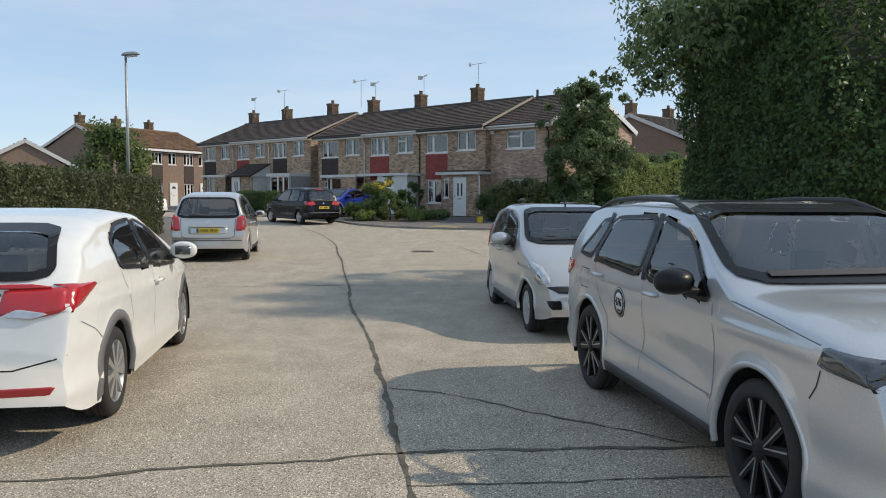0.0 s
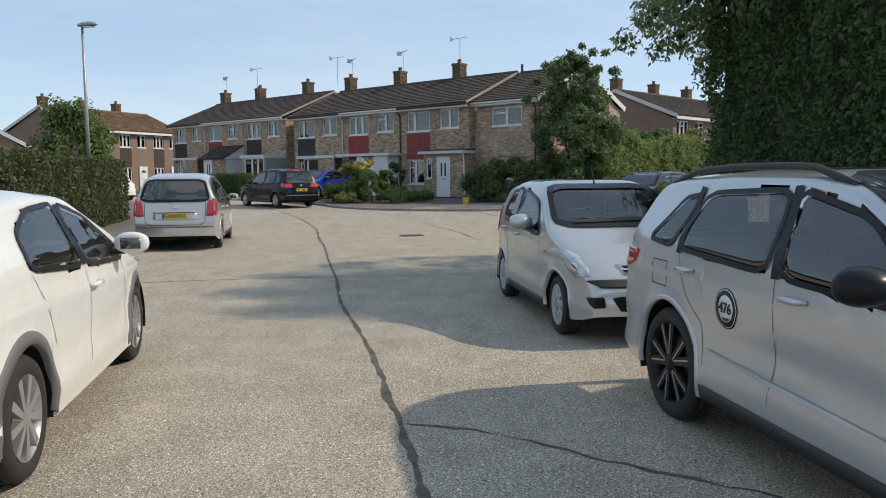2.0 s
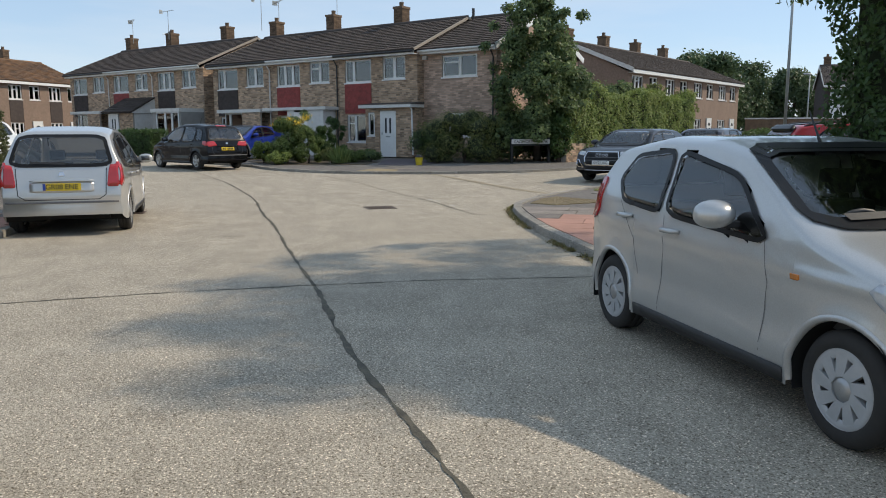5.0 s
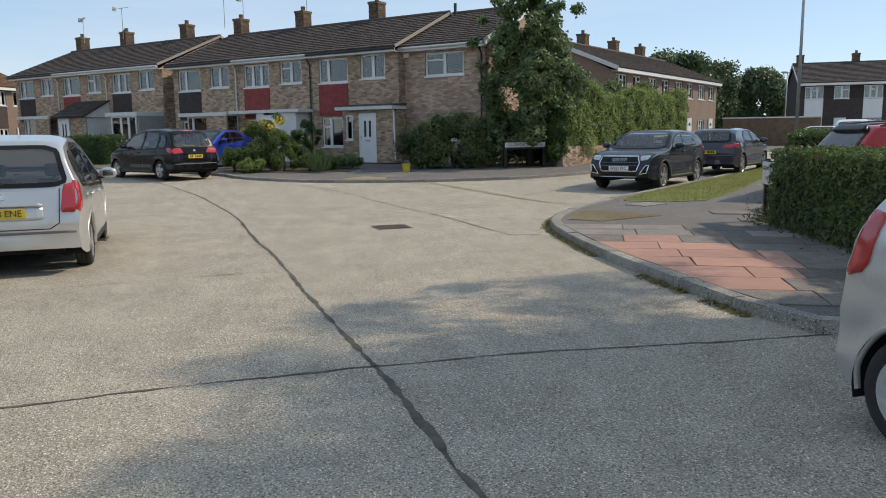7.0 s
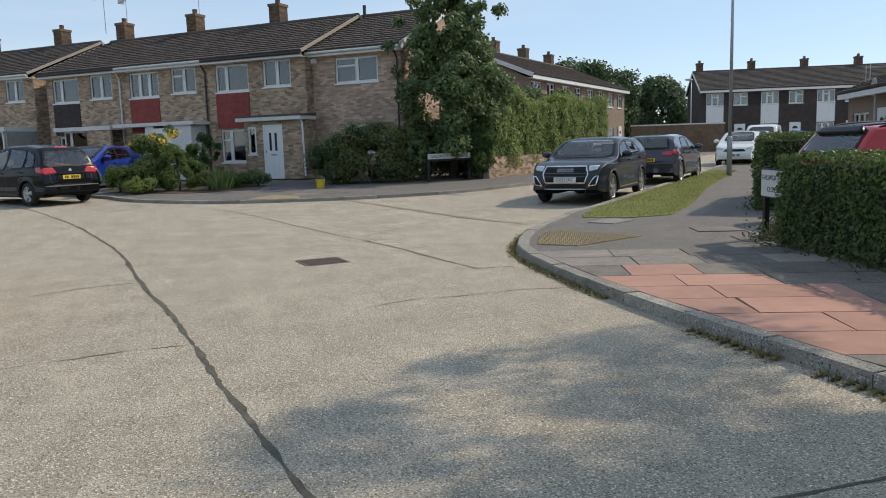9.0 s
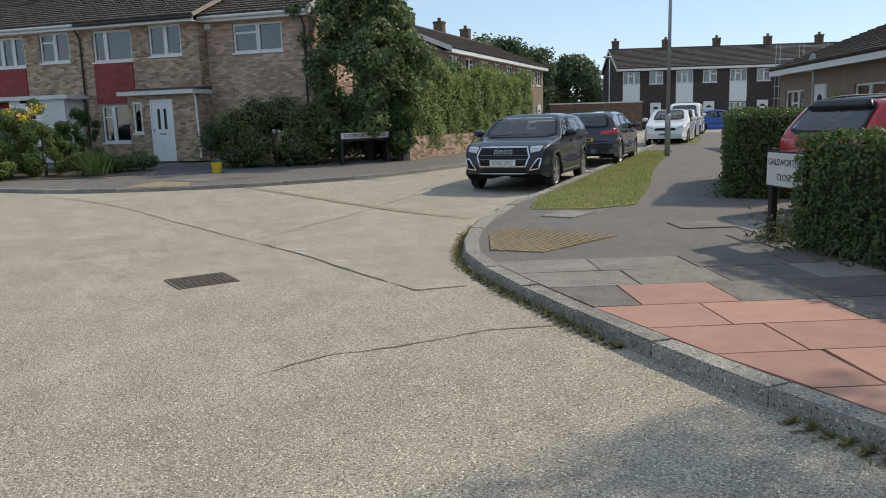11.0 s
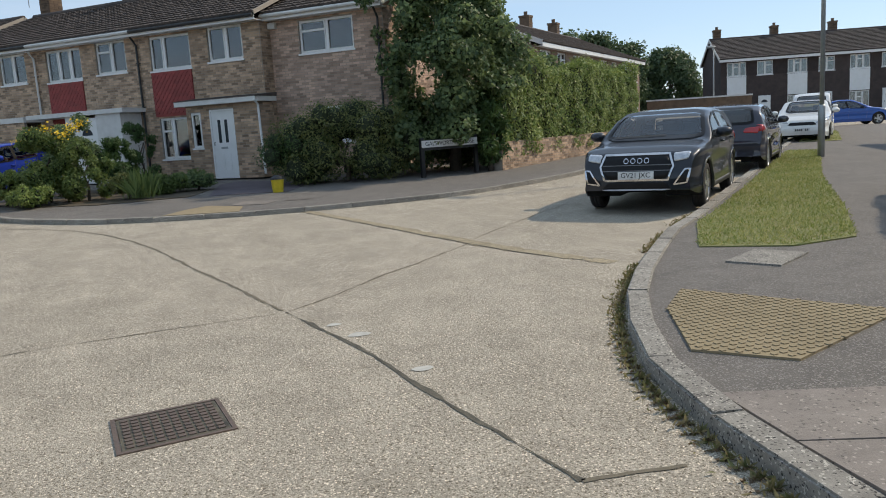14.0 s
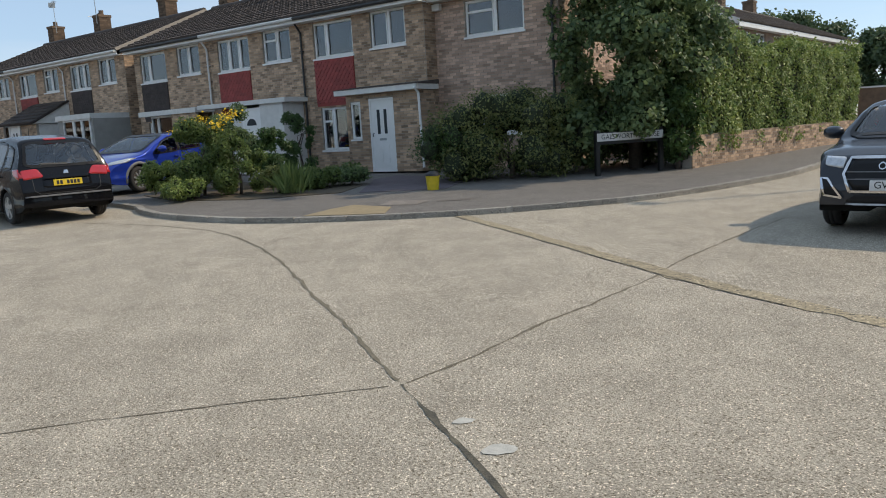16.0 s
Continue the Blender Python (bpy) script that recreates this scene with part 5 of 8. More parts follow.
def wheel(parent, x, y, r, style, side):
    """A wheel with tyre and rim; its face looks to side (+1 left, -1 right)."""
    w = 0.2
    rim = r * (0.76 if style in ("blade", "turbine") else 0.7)
    prof = [(rim - 0.01, -w / 2 + 0.02), (rim + 0.02, -w / 2), (r - 0.02, -w / 2 + 0.012), (r, -w / 2 + 0.04), (r - 0.004, -0.03), (r - 0.012, -0.028), (r - 0.012, -0.02), (r - 0.003, -0.018), (r - 0.003, 0.018), (r - 0.012, 0.02), (r - 0.012, 0.028), (r - 0.004, 0.03), (r, w / 2 - 0.04), (r - 0.02, w / 2 - 0.012), (rim + 0.02, w / 2), (rim - 0.01, w / 2 - 0.02)]
    host = part("wheel", lathe([(rim - 0.005, w / 2 - 0.012), (rim - 0.025, w / 2 - 0.03), (rim - 0.04, 0.0), (rim - 0.03, -w / 2 + 0.02)], 40), M["alloy_black"] if style == "blade" else M["alloy"], parent, smooth=True)
    host.matrix_basis = pose(x, y, r, 0, 0, 0 if side > 0 else 180) @ pose(0, 0, 0, 0, random.uniform(0, 70), 0)
    part("tyre", lathe(prof, 44), M["tyre"], host, "black rubber tyre", smooth=True)
    part("brake_disc", lathe([(0.02, 0.0), (rim * 0.62, 0.0), (rim * 0.62, -0.03), (0.02, -0.03)], 28), M["iron"], host)
    part("rear_shield", lathe([(0.01, -0.05), (rim - 0.03, -0.05)], 28), M["under"], host)
    f0, f1 = w / 2 - 0.055, w / 2 - 0.012
    bm = bmesh.new()
    if style == "blade":
        for k in range(5):
            for d in (-0.2, 0.2):
                spoke(bm, k * 2 * math.pi / 5 + d * 0.5, 0.05, rim - 0.012, 0.026, 0.03, f0, f1 - 0.006, d * 0.8)
        part("spokes", bm, M["alloy_black"], host)
        bm = bmesh.new()
        for k in range(5):
            for d in (-0.2, 0.2):
                spoke(bm, k * 2 * math.pi / 5 + d * 0.5 - d * 0.1, 0.06, rim - 0.014, 0.0035, 0.005, f1 - 0.008, f1 - 0.002, d * 0.8)
        part("bright_edges", bm, M["alloy"], host, "bright machined spoke edges")
    elif style == "multi":
        for k in range(9):
            spoke(bm, k * 2 * math.pi / 9, 0.045, rim - 0.01, 0.016, 0.026, f0, f1, 0.12)
        part("spokes", bm, M["alloy"], host)
    elif style == "cap":
        for k in range(9):
            spoke(bm, k * 2 * math.pi / 9, 0.06, rim - 0.012, 0.026, 0.04, f0 + 0.01, f1, 0.25)
        part("wheel_trim", bm, M["hubcap"], host)
        part("trim_ring", lathe([(rim, f1 - 0.004), (rim - 0.025, f1 + 0.004), (rim - 0.05, f1 - 0.01)], 36), M["hubcap"], host, smooth=True)
    else:
        for k in range(5):
            spoke(bm, k * 2 * math.pi / 5, 0.05, rim - 0.01, 0.04, 0.03, f0, f1, 0.0)
            spoke(bm, k * 2 * math.pi / 5 + 0.3, 0.12, rim - 0.01, 0.014, 0.018, f0, f1 - 0.006, 0.1)
        part("spokes", bm, M["alloy"], host)
    part("hub", lathe([(0.001, f1 + 0.006), (0.03, f1 + 0.004), (0.06, f1 - 0.006), (0.075, f0)], 20), M["alloy_black"] if style == "blade" else M["alloy"], host, smooth=True)
    return host


def grow(poly, d):
    c = (sum(p[0] for p in poly) / len(poly), sum(p[1] for p in poly) / len(poly))
    return [(p[0] + d * (p[0] - c[0]) / (math.dist(p, c) or 1), p[1] + d * (p[1] - c[1]) / (math.dist(p, c) or 1)) for p in poly]


def mirror_y(poly):
    return [(-p[0], p[1]) for p in poly]


def car(spec, m, body, label, name="car", plates=None, rear_glass="car_glass"):
    """A parked car: x forward from the rear bumper, centred on the wheelbase at m."""
    host = empty(name, m, label, "van" if name == "van" else "car", group="parked cars")
    sh = Shell(spec)
    mid = sum(spec["axles"]) / 2
    L = spec["L"]
    kids = []

    def put(nm, bm, mat, parent=None, lab="", smooth=True):
        ob = part(nm, bm, mat, parent or host, lab, smooth)
        if parent is None:
            kids.append(ob)
        return ob

    glass = [(rounded(g), "y", s, spec.get("side_glass", "car_glass"), "side_window") for g in spec["windows"] for s in (1, -1)]
    glass.append((rounded(spec["screen"], 2), "x", 1, "car_glass", "windscreen"))
    glass.append((rounded(spec["rear_window"], 2), "x", -1, rear_glass, "rear_window"))
    # the skin, open behind the glass
    skin = sh.bm.copy()
    drop = []
    for f in skin.faces:
        c, n = f.calc_center_median(), f.normal
        for poly, axis, sign, _, _ in glass:
            u, v, ok = (c.x, c.z, n.y * sign > 0.3) if axis == "y" else (c.y, c.z, n.x * sign > 0.12 and (c.x > mid) == (sign > 0))
            if ok and inside(poly, u, v):
                drop.append(f)
                break
    bmesh.ops.delete(skin, geom=drop, context="FACES")
    bodyob = put("body", skin, body, None, "")
    for poly, axis, sign, mat, nm in glass:
        put(nm, sh.decal(poly, axis, sign, 0.005, 18, 8), M[mat], None, "dark reflecting glass").visible_shadow = False
    for poly, axis, sign, mat, nm in glass:
        ring = poly + poly[:1]
        put("window_surround", sh.ribbon(ring, axis, sign, 0.03 if axis == "y" else 0.05, 0.011), M["frit"], None, smooth=False)
    # black sills, pillars, seams and arch trims
    for sign in (1, -1):
        for line in spec.get("pillars", ()):
            put("pillar", sh.ribbon(line, "y", sign, 0.06, 0.009), M["frit"], None, smooth=False)
        for line in spec.get("seams", ()):
            put("door_seam", sh.ribbon(line, "y", sign, 0.006, 0.0015), M["grey_trim"], None, smooth=False)
        for xa in spec["axles"]:
            arc = [(xa + spec["arch"] * 0.985 * math.cos(a), spec["wheel"] + spec["arch"] * 0.985 * math.sin(a)) for a in np.linspace(-0.25, math.pi + 0.25, 26)]
            arc = [p for p in arc if p[1] > spec["sill"] - 0.02]
            tm = spec.get("arch_trim")
            bm = bmesh.new()
            prev = None
            w0 = 0.055 if tm else 0.015
            for p in arc:
                ux, uz = (p[0] - xa) / spec["arch"], (p[1] - spec["wheel"]) / spec["arch"]
                cur = []
                for rr, oo in ((-0.004, -0.03), (0.0, 0.006), (w0, 0.006), (w0 + 0.004, -0.004)):
                    q, nrm = sh.cast("y", sign, p[0] + ux * (rr + 0.012), p[1] + uz * (rr + 0.012))
                    cur.append(bm.verts.new((q.x - (0.012 * ux if rr <= 0 else 0), q.y + sign * oo, q.z - (0.012 * uz if rr <= 0 else 0))))
                if prev:
                    for k in range(3):
                        bm.faces.new((prev[k], cur[k], cur[k + 1], prev[k + 1]))
                prev = cur
            put("wheel_arch", bm, M[tm] if tm else body, None, "")
            yo = sh.y_side(xa, spec["wheel"] + spec["arch"] + 0.02)
            bm = bmesh.new()
            rings = []
            for yy in (yo - 0.02, 0.35 * spec["W"] / 1.8):
                rings.append([bm.verts.new((xa + (spec["arch"] + 0.004) * math.cos(a), sign * yy, spec["wheel"] + (spec["arch"] + 0.004) * math.sin(a))) for a in np.linspace(-0.3, math.pi + 0.3, 20)])
            for k in range(19):
                bm.faces.new((rings[0][k], rings[0][k + 1], rings[1][k + 1], rings[1][k]))
            bm.faces.new(rings[1])
            put("wheel_well", bm, M["under"], None)
            wheel_ob = wheel(host, xa, sign * (yo - 0.115), spec["wheel"], spec["rim"], sign)
            kids.append(wheel_ob)
        if spec.get("sill_trim", True):
            put("sill", sh.decal([(spec["axles"][0] + spec["arch"] + 0.03, spec["sill"] + 0.005), (spec["axles"][1] - spec["arch"] - 0.03, spec["sill"] + 0.005), (spec["axles"][1] - spec["arch"] - 0.03, spec["sill"] + 0.085), (spec["axles"][0] + spec["arch"] + 0.03, spec["sill"] + 0.085)], "y", sign, 0.008, 14, 2), M["trim"], None, "black sill")
        for hx, hz in spec.get("handles", ()):
            q, nrm = sh.cast("y", sign, hx, hz)
            bm = bmesh.new()
            add_tube(bm, [(hx - 0.1, q.y + sign * 0.004, hz - 0.005), (hx - 0.07, q.y + sign * 0.035, hz), (hx + 0.06, q.y + sign * 0.038, hz + 0.004), (hx + 0.095, q.y + sign * 0.004, hz + 0.004)], [0.012, 0.017, 0.017, 0.012], 8)
            put("door_handle", bm, body, None)
        mx, mz = spec["mirror"]
        q, nrm = sh.cast("y", sign, mx, mz)
        bm = bmesh.new()
        bmesh.ops.create_uvsphere(bm, u_segments=18, v_segments=12, radius=1.0)
        for v in bm.verts:
            x, y, z = v.co
            v.co = (mx + 0.075 * x + (0.05 * (x > 0) * (abs(x) ** 2)), q.y + sign * (0.14 + 0.125 * y * sign), mz + 0.06 + 0.082 * (abs(z) ** 0.8) * (1 if z > 0 else -1))
            if x < -0.55:
                v.co.x = mx - 0.045
        mir = put("mirror", bm, M[spec["mirror_mat"]] if spec.get("mirror_mat") else body, None, "door mirror")
        put("mirror_foot", box_mesh((mx - 0.03, mx + 0.05, min(q.y - sign * 0.01, q.y + sign * 0.1), max(q.y - sign * 0.01, q.y + sign * 0.1), mz - 0.02, mz + 0.02), bevel=0.01), M["trim"], mir)
        put("mirror_glass", box_mesh((mx - 0.05, mx - 0.046, min(q.y + sign * 0.07, q.y + sign * 0.21), max(q.y + sign * 0.07, q.y + sign * 0.21), mz + 0.02, mz + 0.1)), M["smoked_lens"], mir)
        if spec.get("rails"):
            rx0, rx1 = spec["rails"]
            pts = []
            for k in range(13):
                x = rx0 + (rx1 - rx0) * k / 12
                p, nrm = sh.cast("z", 1, x, sign * (sh.y_side(x, sh.top(x) - 0.1) - 0.07))
                pts.append((p.x, p.y, p.z + 0.05 * min(1, 5 * min(k / 12, 1 - k / 12)) - 0.005))
            put("roof_rail", tube(pts, 0.02, 8), M["trim"], None, "black roof rail")
    put("underbody", box_mesh((0.25, spec["axles"][0] - spec["arch"], -0.6, 0.6, spec["sill"] + 0.02, 0.4), (spec["axles"][0] + spec["arch"], spec["axles"][1] - spec["arch"], -spec["W"] / 2 + 0.12, spec["W"] / 2 - 0.12, spec["sill"] + 0.01, 0.36), (spec["axles"][1] + spec["arch"], L - 0.35, -0.5, 0.5, spec["sill"] + 0.02, 0.4), (spec["axles"][0] - spec["arch"], spec["axles"][1] + spec["arch"], -0.45, 0.45, spec["sill"] + 0.03, 0.4)), M["under"], None, smooth=False)
    # seats, dashboard and steering wheel behind the glass
    sx = mid + 0.1
    for sy in (0.36, -0.36):
        seat = put("front_seat", box_mesh((sx - 0.25, sx + 0.3, sy - 0.24, sy + 0.24, 0.4, 0.6), (sx - 0.36, sx - 0.2, sy - 0.23, sy + 0.23, 0.5, 1.06), bevel=0.05), M["seat"], None, smooth=False)
        put("headrest", box_mesh((sx - 0.37, sx - 0.27, sy - 0.12, sy + 0.12, 1.09, 1.26), bevel=0.035), M["seat"], seat, smooth=False)
    put("rear_seat", box_mesh((sx - 1.1, sx - 0.95, -0.58, 0.58, 0.45, 1.0), (sx - 0.95, sx - 0.5, -0.58, 0.58, 0.4, 0.58), bevel=0.05), M["seat"], None, smooth=False)
    dash = sx + 0.72
    put("dashboard", box_mesh((dash, dash + 0.62, -0.62, 0.62, 0.5, min(0.98, sh.top(dash + 0.6) - 0.1)), bevel=0.06), M["dash"], None, smooth=False)
    bm = bmesh.new()
    bmesh.ops.create_circle(bm, segments=20, radius=0.18)
    ring = [v.co.copy() for v in bm.verts]
    bm.free()
    bm = tube([Euler((0, radians(-65), 0)).to_matrix() @ p + Vector((dash - 0.1, -0.36, 0.93)) for p in ring + ring[:1]], 0.014, 6)
    put("steering_wheel", bm, M["trim"], None)
    for nm, poly, axis, sign, mat, off, both in spec["details"]:
        for s in ((1, -1) if both else (0,)):
            if axis == "y":
                put(nm, sh.decal(rounded(list(poly), 1), "y", s or sign, off, 12, 5), M[mat] if mat != "body" else body, None, "")
            else:
                put(nm, sh.decal(rounded(list(poly) if s >= 0 else mirror_y(list(poly)), 1), axis, sign, off, 12, 5), M[mat] if mat != "body" else body, None, "")
    for nm, line, axis, sign, width, mat, off in spec.get("lines", ()):
        put(nm, sh.ribbon(list(line), axis, sign, width, off), M[mat] if mat != "body" else body, None, smooth=False)
    for ax in spec.get("antenna", ()):
        put("antenna", tube([(ax, 0, sh.top(ax) - 0.01), (ax - 0.03, 0, sh.top(ax) + 0.05), (ax - 0.12, 0, sh.top(ax) + 0.2)], [0.012, 0.008, 0.004], 6), M["trim"], None)
    if spec.get("wiper"):
        (wy0, wz0), (wy1, wz1) = spec["wiper"]
        put("windscreen_wiper", sh.ribbon([(wy0, wz0), (wy1, wz1)], "x", 1, 0.028, 0.022), M["trim"], None, smooth=False)
    # number plates
    for end, (z, tilt) in spec["plates"].items():
        sign = 1 if end == "front" else -1
        q, nrm = sh.cast("x", sign, 0.0, z)
        pl = put("number_plate", box_mesh((-0.008, 0.008, -0.26, 0.26, -0.056, 0.056), bevel=0.004), M["plate_white" if sign > 0 else "plate_yellow"], None, "%s number plate" % ("white" if sign > 0 else "yellow"), smooth=False)
        pl.matrix_basis = pose(q.x + 0.016 * sign, 0, z, 0, tilt * -sign, 0)
        text = (plates or {}).get(end)
        if text:
            lettering("registration", text, 0.105, pose(0.0095 * sign, 0, 0, 90, 0, 90 * sign), M["ink"], pl, 0.0012, 0.96)
        else:
            for k in range(7):
                if k != 4:
                    part("character_bar", box_mesh((0.0085 * sign - 0.001, 0.0085 * sign + 0.001, -0.21 + k * 0.062, -0.165 + k * 0.062, -0.036, 0.036)), M["ink"], pl)
        if sign < 0 and spec.get("blue_band"):
            part("blue_band", box_mesh((-0.0105, -0.0085, 0.22, 0.258, -0.05, 0.05)), M["blue_band"], pl)
    for ob in kids:
        ob.matrix_basis = pose(-mid, 0, 0) @ ob.matrix_basis
    return host


def at(x, y, heading, dz=0.0, k=1.0):
    return pose(x, y, ground_z(x, y) + dz, 0, 0, heading) @ Matrix.Scale(k, 4)


def rect(u0, u1, v0, v1):
    return [(u0, v0), (u1, v0), (u1, v1), (u0, v1)]


HATCH = dict(sill_trim=False, L=4.3, W=1.77, sill=0.2, wheel=0.32, arch=0.375, axles=(0.84, 3.44), belt=(1.0, 0.9), nose=0.26, nose_pow=4, tail=0.1, rim="multi", edge=0.09, tumble=0.4,
    profile=[(0, 0.5), (0.03, 0.8), (0.1, 1.0), (0.2, 1.1), (0.5, 1.3), (1.0, 1.42), (1.7, 1.46), (2.2, 1.43), (2.75, 1.22), (3.25, 0.98), (3.75, 0.88), (4.1, 0.76), (4.25, 0.62), (4.3, 0.48)],
    windows=[[(1.04, 1.04), (1.92, 0.965), (1.86, 1.365), (1.4, 1.345), (1.12, 1.24)], [(1.99, 0.96), (2.98, 0.91), (2.42, 1.25), (1.93, 1.365)]],
    screen=[(-0.72, 1.0), (0.72, 1.0), (0.58, 1.4), (-0.58, 1.4)], rear_window=[(-0.68, 1.06), (0.68, 1.06), (0.56, 1.34), (-0.56, 1.34)],
    pillars=[[(1.96, 0.97), (1.905, 1.35)]], arch_trim="grey_trim", mirror=(2.72, 0.98), handles=((2.1, 0.83),),
    seams=[[(1.98, 0.96), (2.02, 0.7), (1.98, 0.42), (1.93, 0.32)], [(2.9, 0.92), (2.98, 0.7), (2.93, 0.33)], [(1.05, 1.02), (1.22, 0.78), (1.3, 0.6)], [(0.2, 0.78), (0.4, 0.7), (0.52, 0.62)]],
    details=[("rear_light", [(0.4, 0.84), (0.6, 0.82), (0.78, 0.86), (0.78, 1.0), (0.42, 0.99)], "x", -1, "red_lens", 0.012, True), ("rear_light_wrap", [(0.03, 0.86), (0.2, 0.89), (0.5, 1.0), (0.1, 1.02)], "y", 1, "red_lens", 0.012, True), ("reverse_lens", [(0.42, 0.835), (0.6, 0.815), (0.7, 0.85), (0.52, 0.88)], "x", -1, "clear_lens", 0.016, True),
             ("lower_rear_glass", [(-0.39, 0.82), (0.39, 0.82), (0.42, 0.985), (-0.42, 0.985)], "x", -1, "frit", 0.006, False), ("fog_reflector", [(0.4, 0.36), (0.72, 0.37), (0.74, 0.42), (0.4, 0.41)], "x", -1, "red_lens", 0.01, True),
             ("plate_recess", [(-0.4, 0.6), (0.4, 0.6), (0.36, 0.78), (-0.36, 0.78)], "x", -1, "grey_trim", 0.004, False), ("rear_spoiler", [(-0.7, 0.995), (0.7, 0.995), (0.68, 1.015), (-0.68, 1.015)], "x", -1, "red_lens", 0.02, False),
             ("headlight", [(0.42, 0.66), (0.8, 0.74), (0.84, 0.86), (0.5, 0.76)], "x", 1, "clear_lens", 0.01, True), ("grille", [(-0.45, 0.6), (0.45, 0.6), (0.4, 0.7), (-0.4, 0.7)], "x", 1, "frit", 0.008, False)],
    lines=[("bumper_seam", [(-0.8, 0.6), (-0.5, 0.52), (0.5, 0.52), (0.8, 0.6)], "x", -1, 0.01, "trim", 0.0015)],
    plates={"rear": (0.68, 8), "front": (0.45, 5)})
M["grey_trim"] = material("grey_plastic_trim", (0.13, 0.13, 0.135), (0.16, 0.16, 0.165), rough=0.6, scale=30, stain=0.1)

SUV = dict(L=4.38, W=1.84, sill=0.26, wheel=0.36, arch=0.425, axles=(0.87, 3.51), facet=True, belt=(1.09, 1.07), nose=0.09, nose_pow=9, tail=0.1, wiper=((-0.62, 1.2), (0.3, 1.21)), rim="blade", edge=0.085, tumble=0.34,
    profile=[(0, 0.55), (0.03, 0.95), (0.08, 1.14), (0.3, 1.42), (0.42, 1.545), (0.7, 1.585), (1.3, 1.61), (2.0, 1.605), (2.4, 1.55), (3.1, 1.2), (3.22, 1.145), (3.7, 1.105), (4.1, 1.045), (4.27, 0.985), (4.35, 0.84), (4.38, 0.6)],
    windows=[[(0.52, 1.15), (0.86, 1.125), (1.06, 1.455), (0.86, 1.43)], [(0.94, 1.12), (1.93, 1.075), (1.93, 1.5), (1.13, 1.465)], [(2.03, 1.07), (3.02, 1.04), (2.52, 1.395), (2.0, 1.5)]],
    side_glass="privacy_glass", screen=[(-0.8, 1.185), (0.8, 1.185), (0.67, 1.56), (-0.67, 1.56)], rear_window=[(-0.68, 1.13), (0.68, 1.13), (0.6, 1.5), (-0.6, 1.5)],
    pillars=[[(2.005, 1.06), (1.965, 1.52)], [(0.98, 1.09), (1.04, 1.5)]], mirror=(2.78, 1.08), mirror_mat="frit", handles=((2.18, 0.98), (1.1, 1.0)), rails=(0.5, 2.3),
    seams=[[(2.0, 1.06), (2.02, 0.75), (2.0, 0.42)], [(3.0, 1.04), (3.06, 0.8), (3.02, 0.4)], [(0.98, 1.08), (1.1, 0.85), (1.3, 0.7), (1.34, 0.46)], [(3.2, 1.08), (3.6, 1.04), (3.98, 0.99)]],
    details=[("headlight", [(0.44, 0.85), (0.78, 0.87), (0.8, 0.97), (0.42, 0.96)], "x", 1, "smoked_lens", 0.012, True), ("headlight_wrap", [(3.98, 0.9), (4.34, 0.86), (4.33, 0.96), (4.0, 0.99)], "y", 1, "smoked_lens", 0.012, True),
             ("fog_lamp", [(0.46, 0.72), (0.8, 0.74), (0.81, 0.81), (0.46, 0.81)], "x", 1, "smoked_lens", 0.012, True), ("air_inlet", [(0.46, 0.44), (0.8, 0.46), (0.82, 0.66), (0.7, 0.64)], "x", 1, "frit", 0.008, True),
             ("grille", [(-0.4, 0.72), (0.4, 0.72), (0.42, 0.95), (-0.42, 0.95)], "x", 1, "frit", 0.01, False), ("lower_grille", [(-0.5, 0.38), (0.5, 0.38), (0.46, 0.54), (-0.46, 0.54)], "x", 1, "frit", 0.008, False),
             ("rear_light", [(0.48, 0.9), (0.78, 0.9), (0.79, 1.04), (0.5, 1.02)], "x", -1, "red_lens", 0.012, True), ("rear_light_wrap", [(0.05, 0.9), (0.3, 0.96), (0.34, 1.06), (0.08, 1.06)], "y", 1, "red_lens", 0.012, True),
             ("roundel", [(1.58 + 0.115 * math.cos(a), 0.84 + 0.115 * math.sin(a)) for a in np.linspace(0, 5.9, 17)], "y", -1, "ink", 0.004, False), ("roundel_ring", [(1.58 + 0.108 * math.cos(a), 0.84 + 0.108 * math.sin(a)) for a in np.linspace(0, 5.9, 17)], "y", -1, "plate_white", 0.005, False), ("roundel_band", [(1.58 + 0.103 * math.cos(a), 0.84 + 0.103 * math.sin(a)) for a in np.linspace(0, 5.9, 17)], "y", -1, "ink", 0.0055, False), ("roundel_face", [(1.58 + 0.076 * math.cos(a), 0.84 + 0.076 * math.sin(a)) for a in np.linspace(0, 5.9, 17)], "y", -1, "plate_white", 0.006, False), ("sunroof", [(1.1, -0.45), (2.0, -0.45), (2.0, 0.45), (1.1, 0.45)], "z", 1, "frit", 0.006, False)],
    lines=[("lower_moulding", [(1.35, 0.56), (2.0, 0.53), (3.0, 0.5)], "y", -1, 0.02, "body", 0.012), ("fuel_flap", [(0.62, 0.86), (0.84, 0.86), (0.84, 1.02), (0.62, 1.02), (0.62, 0.86)], "y", -1, 0.007, "trim", 0.0015), ("bumper_seam", [(3.99, 0.88), (3.97, 0.8), (3.93, 0.74)], "y", -1, 0.008, "trim", 0.0015)],
    plates={"rear": (0.78, 5), "front": (0.56, 5)})

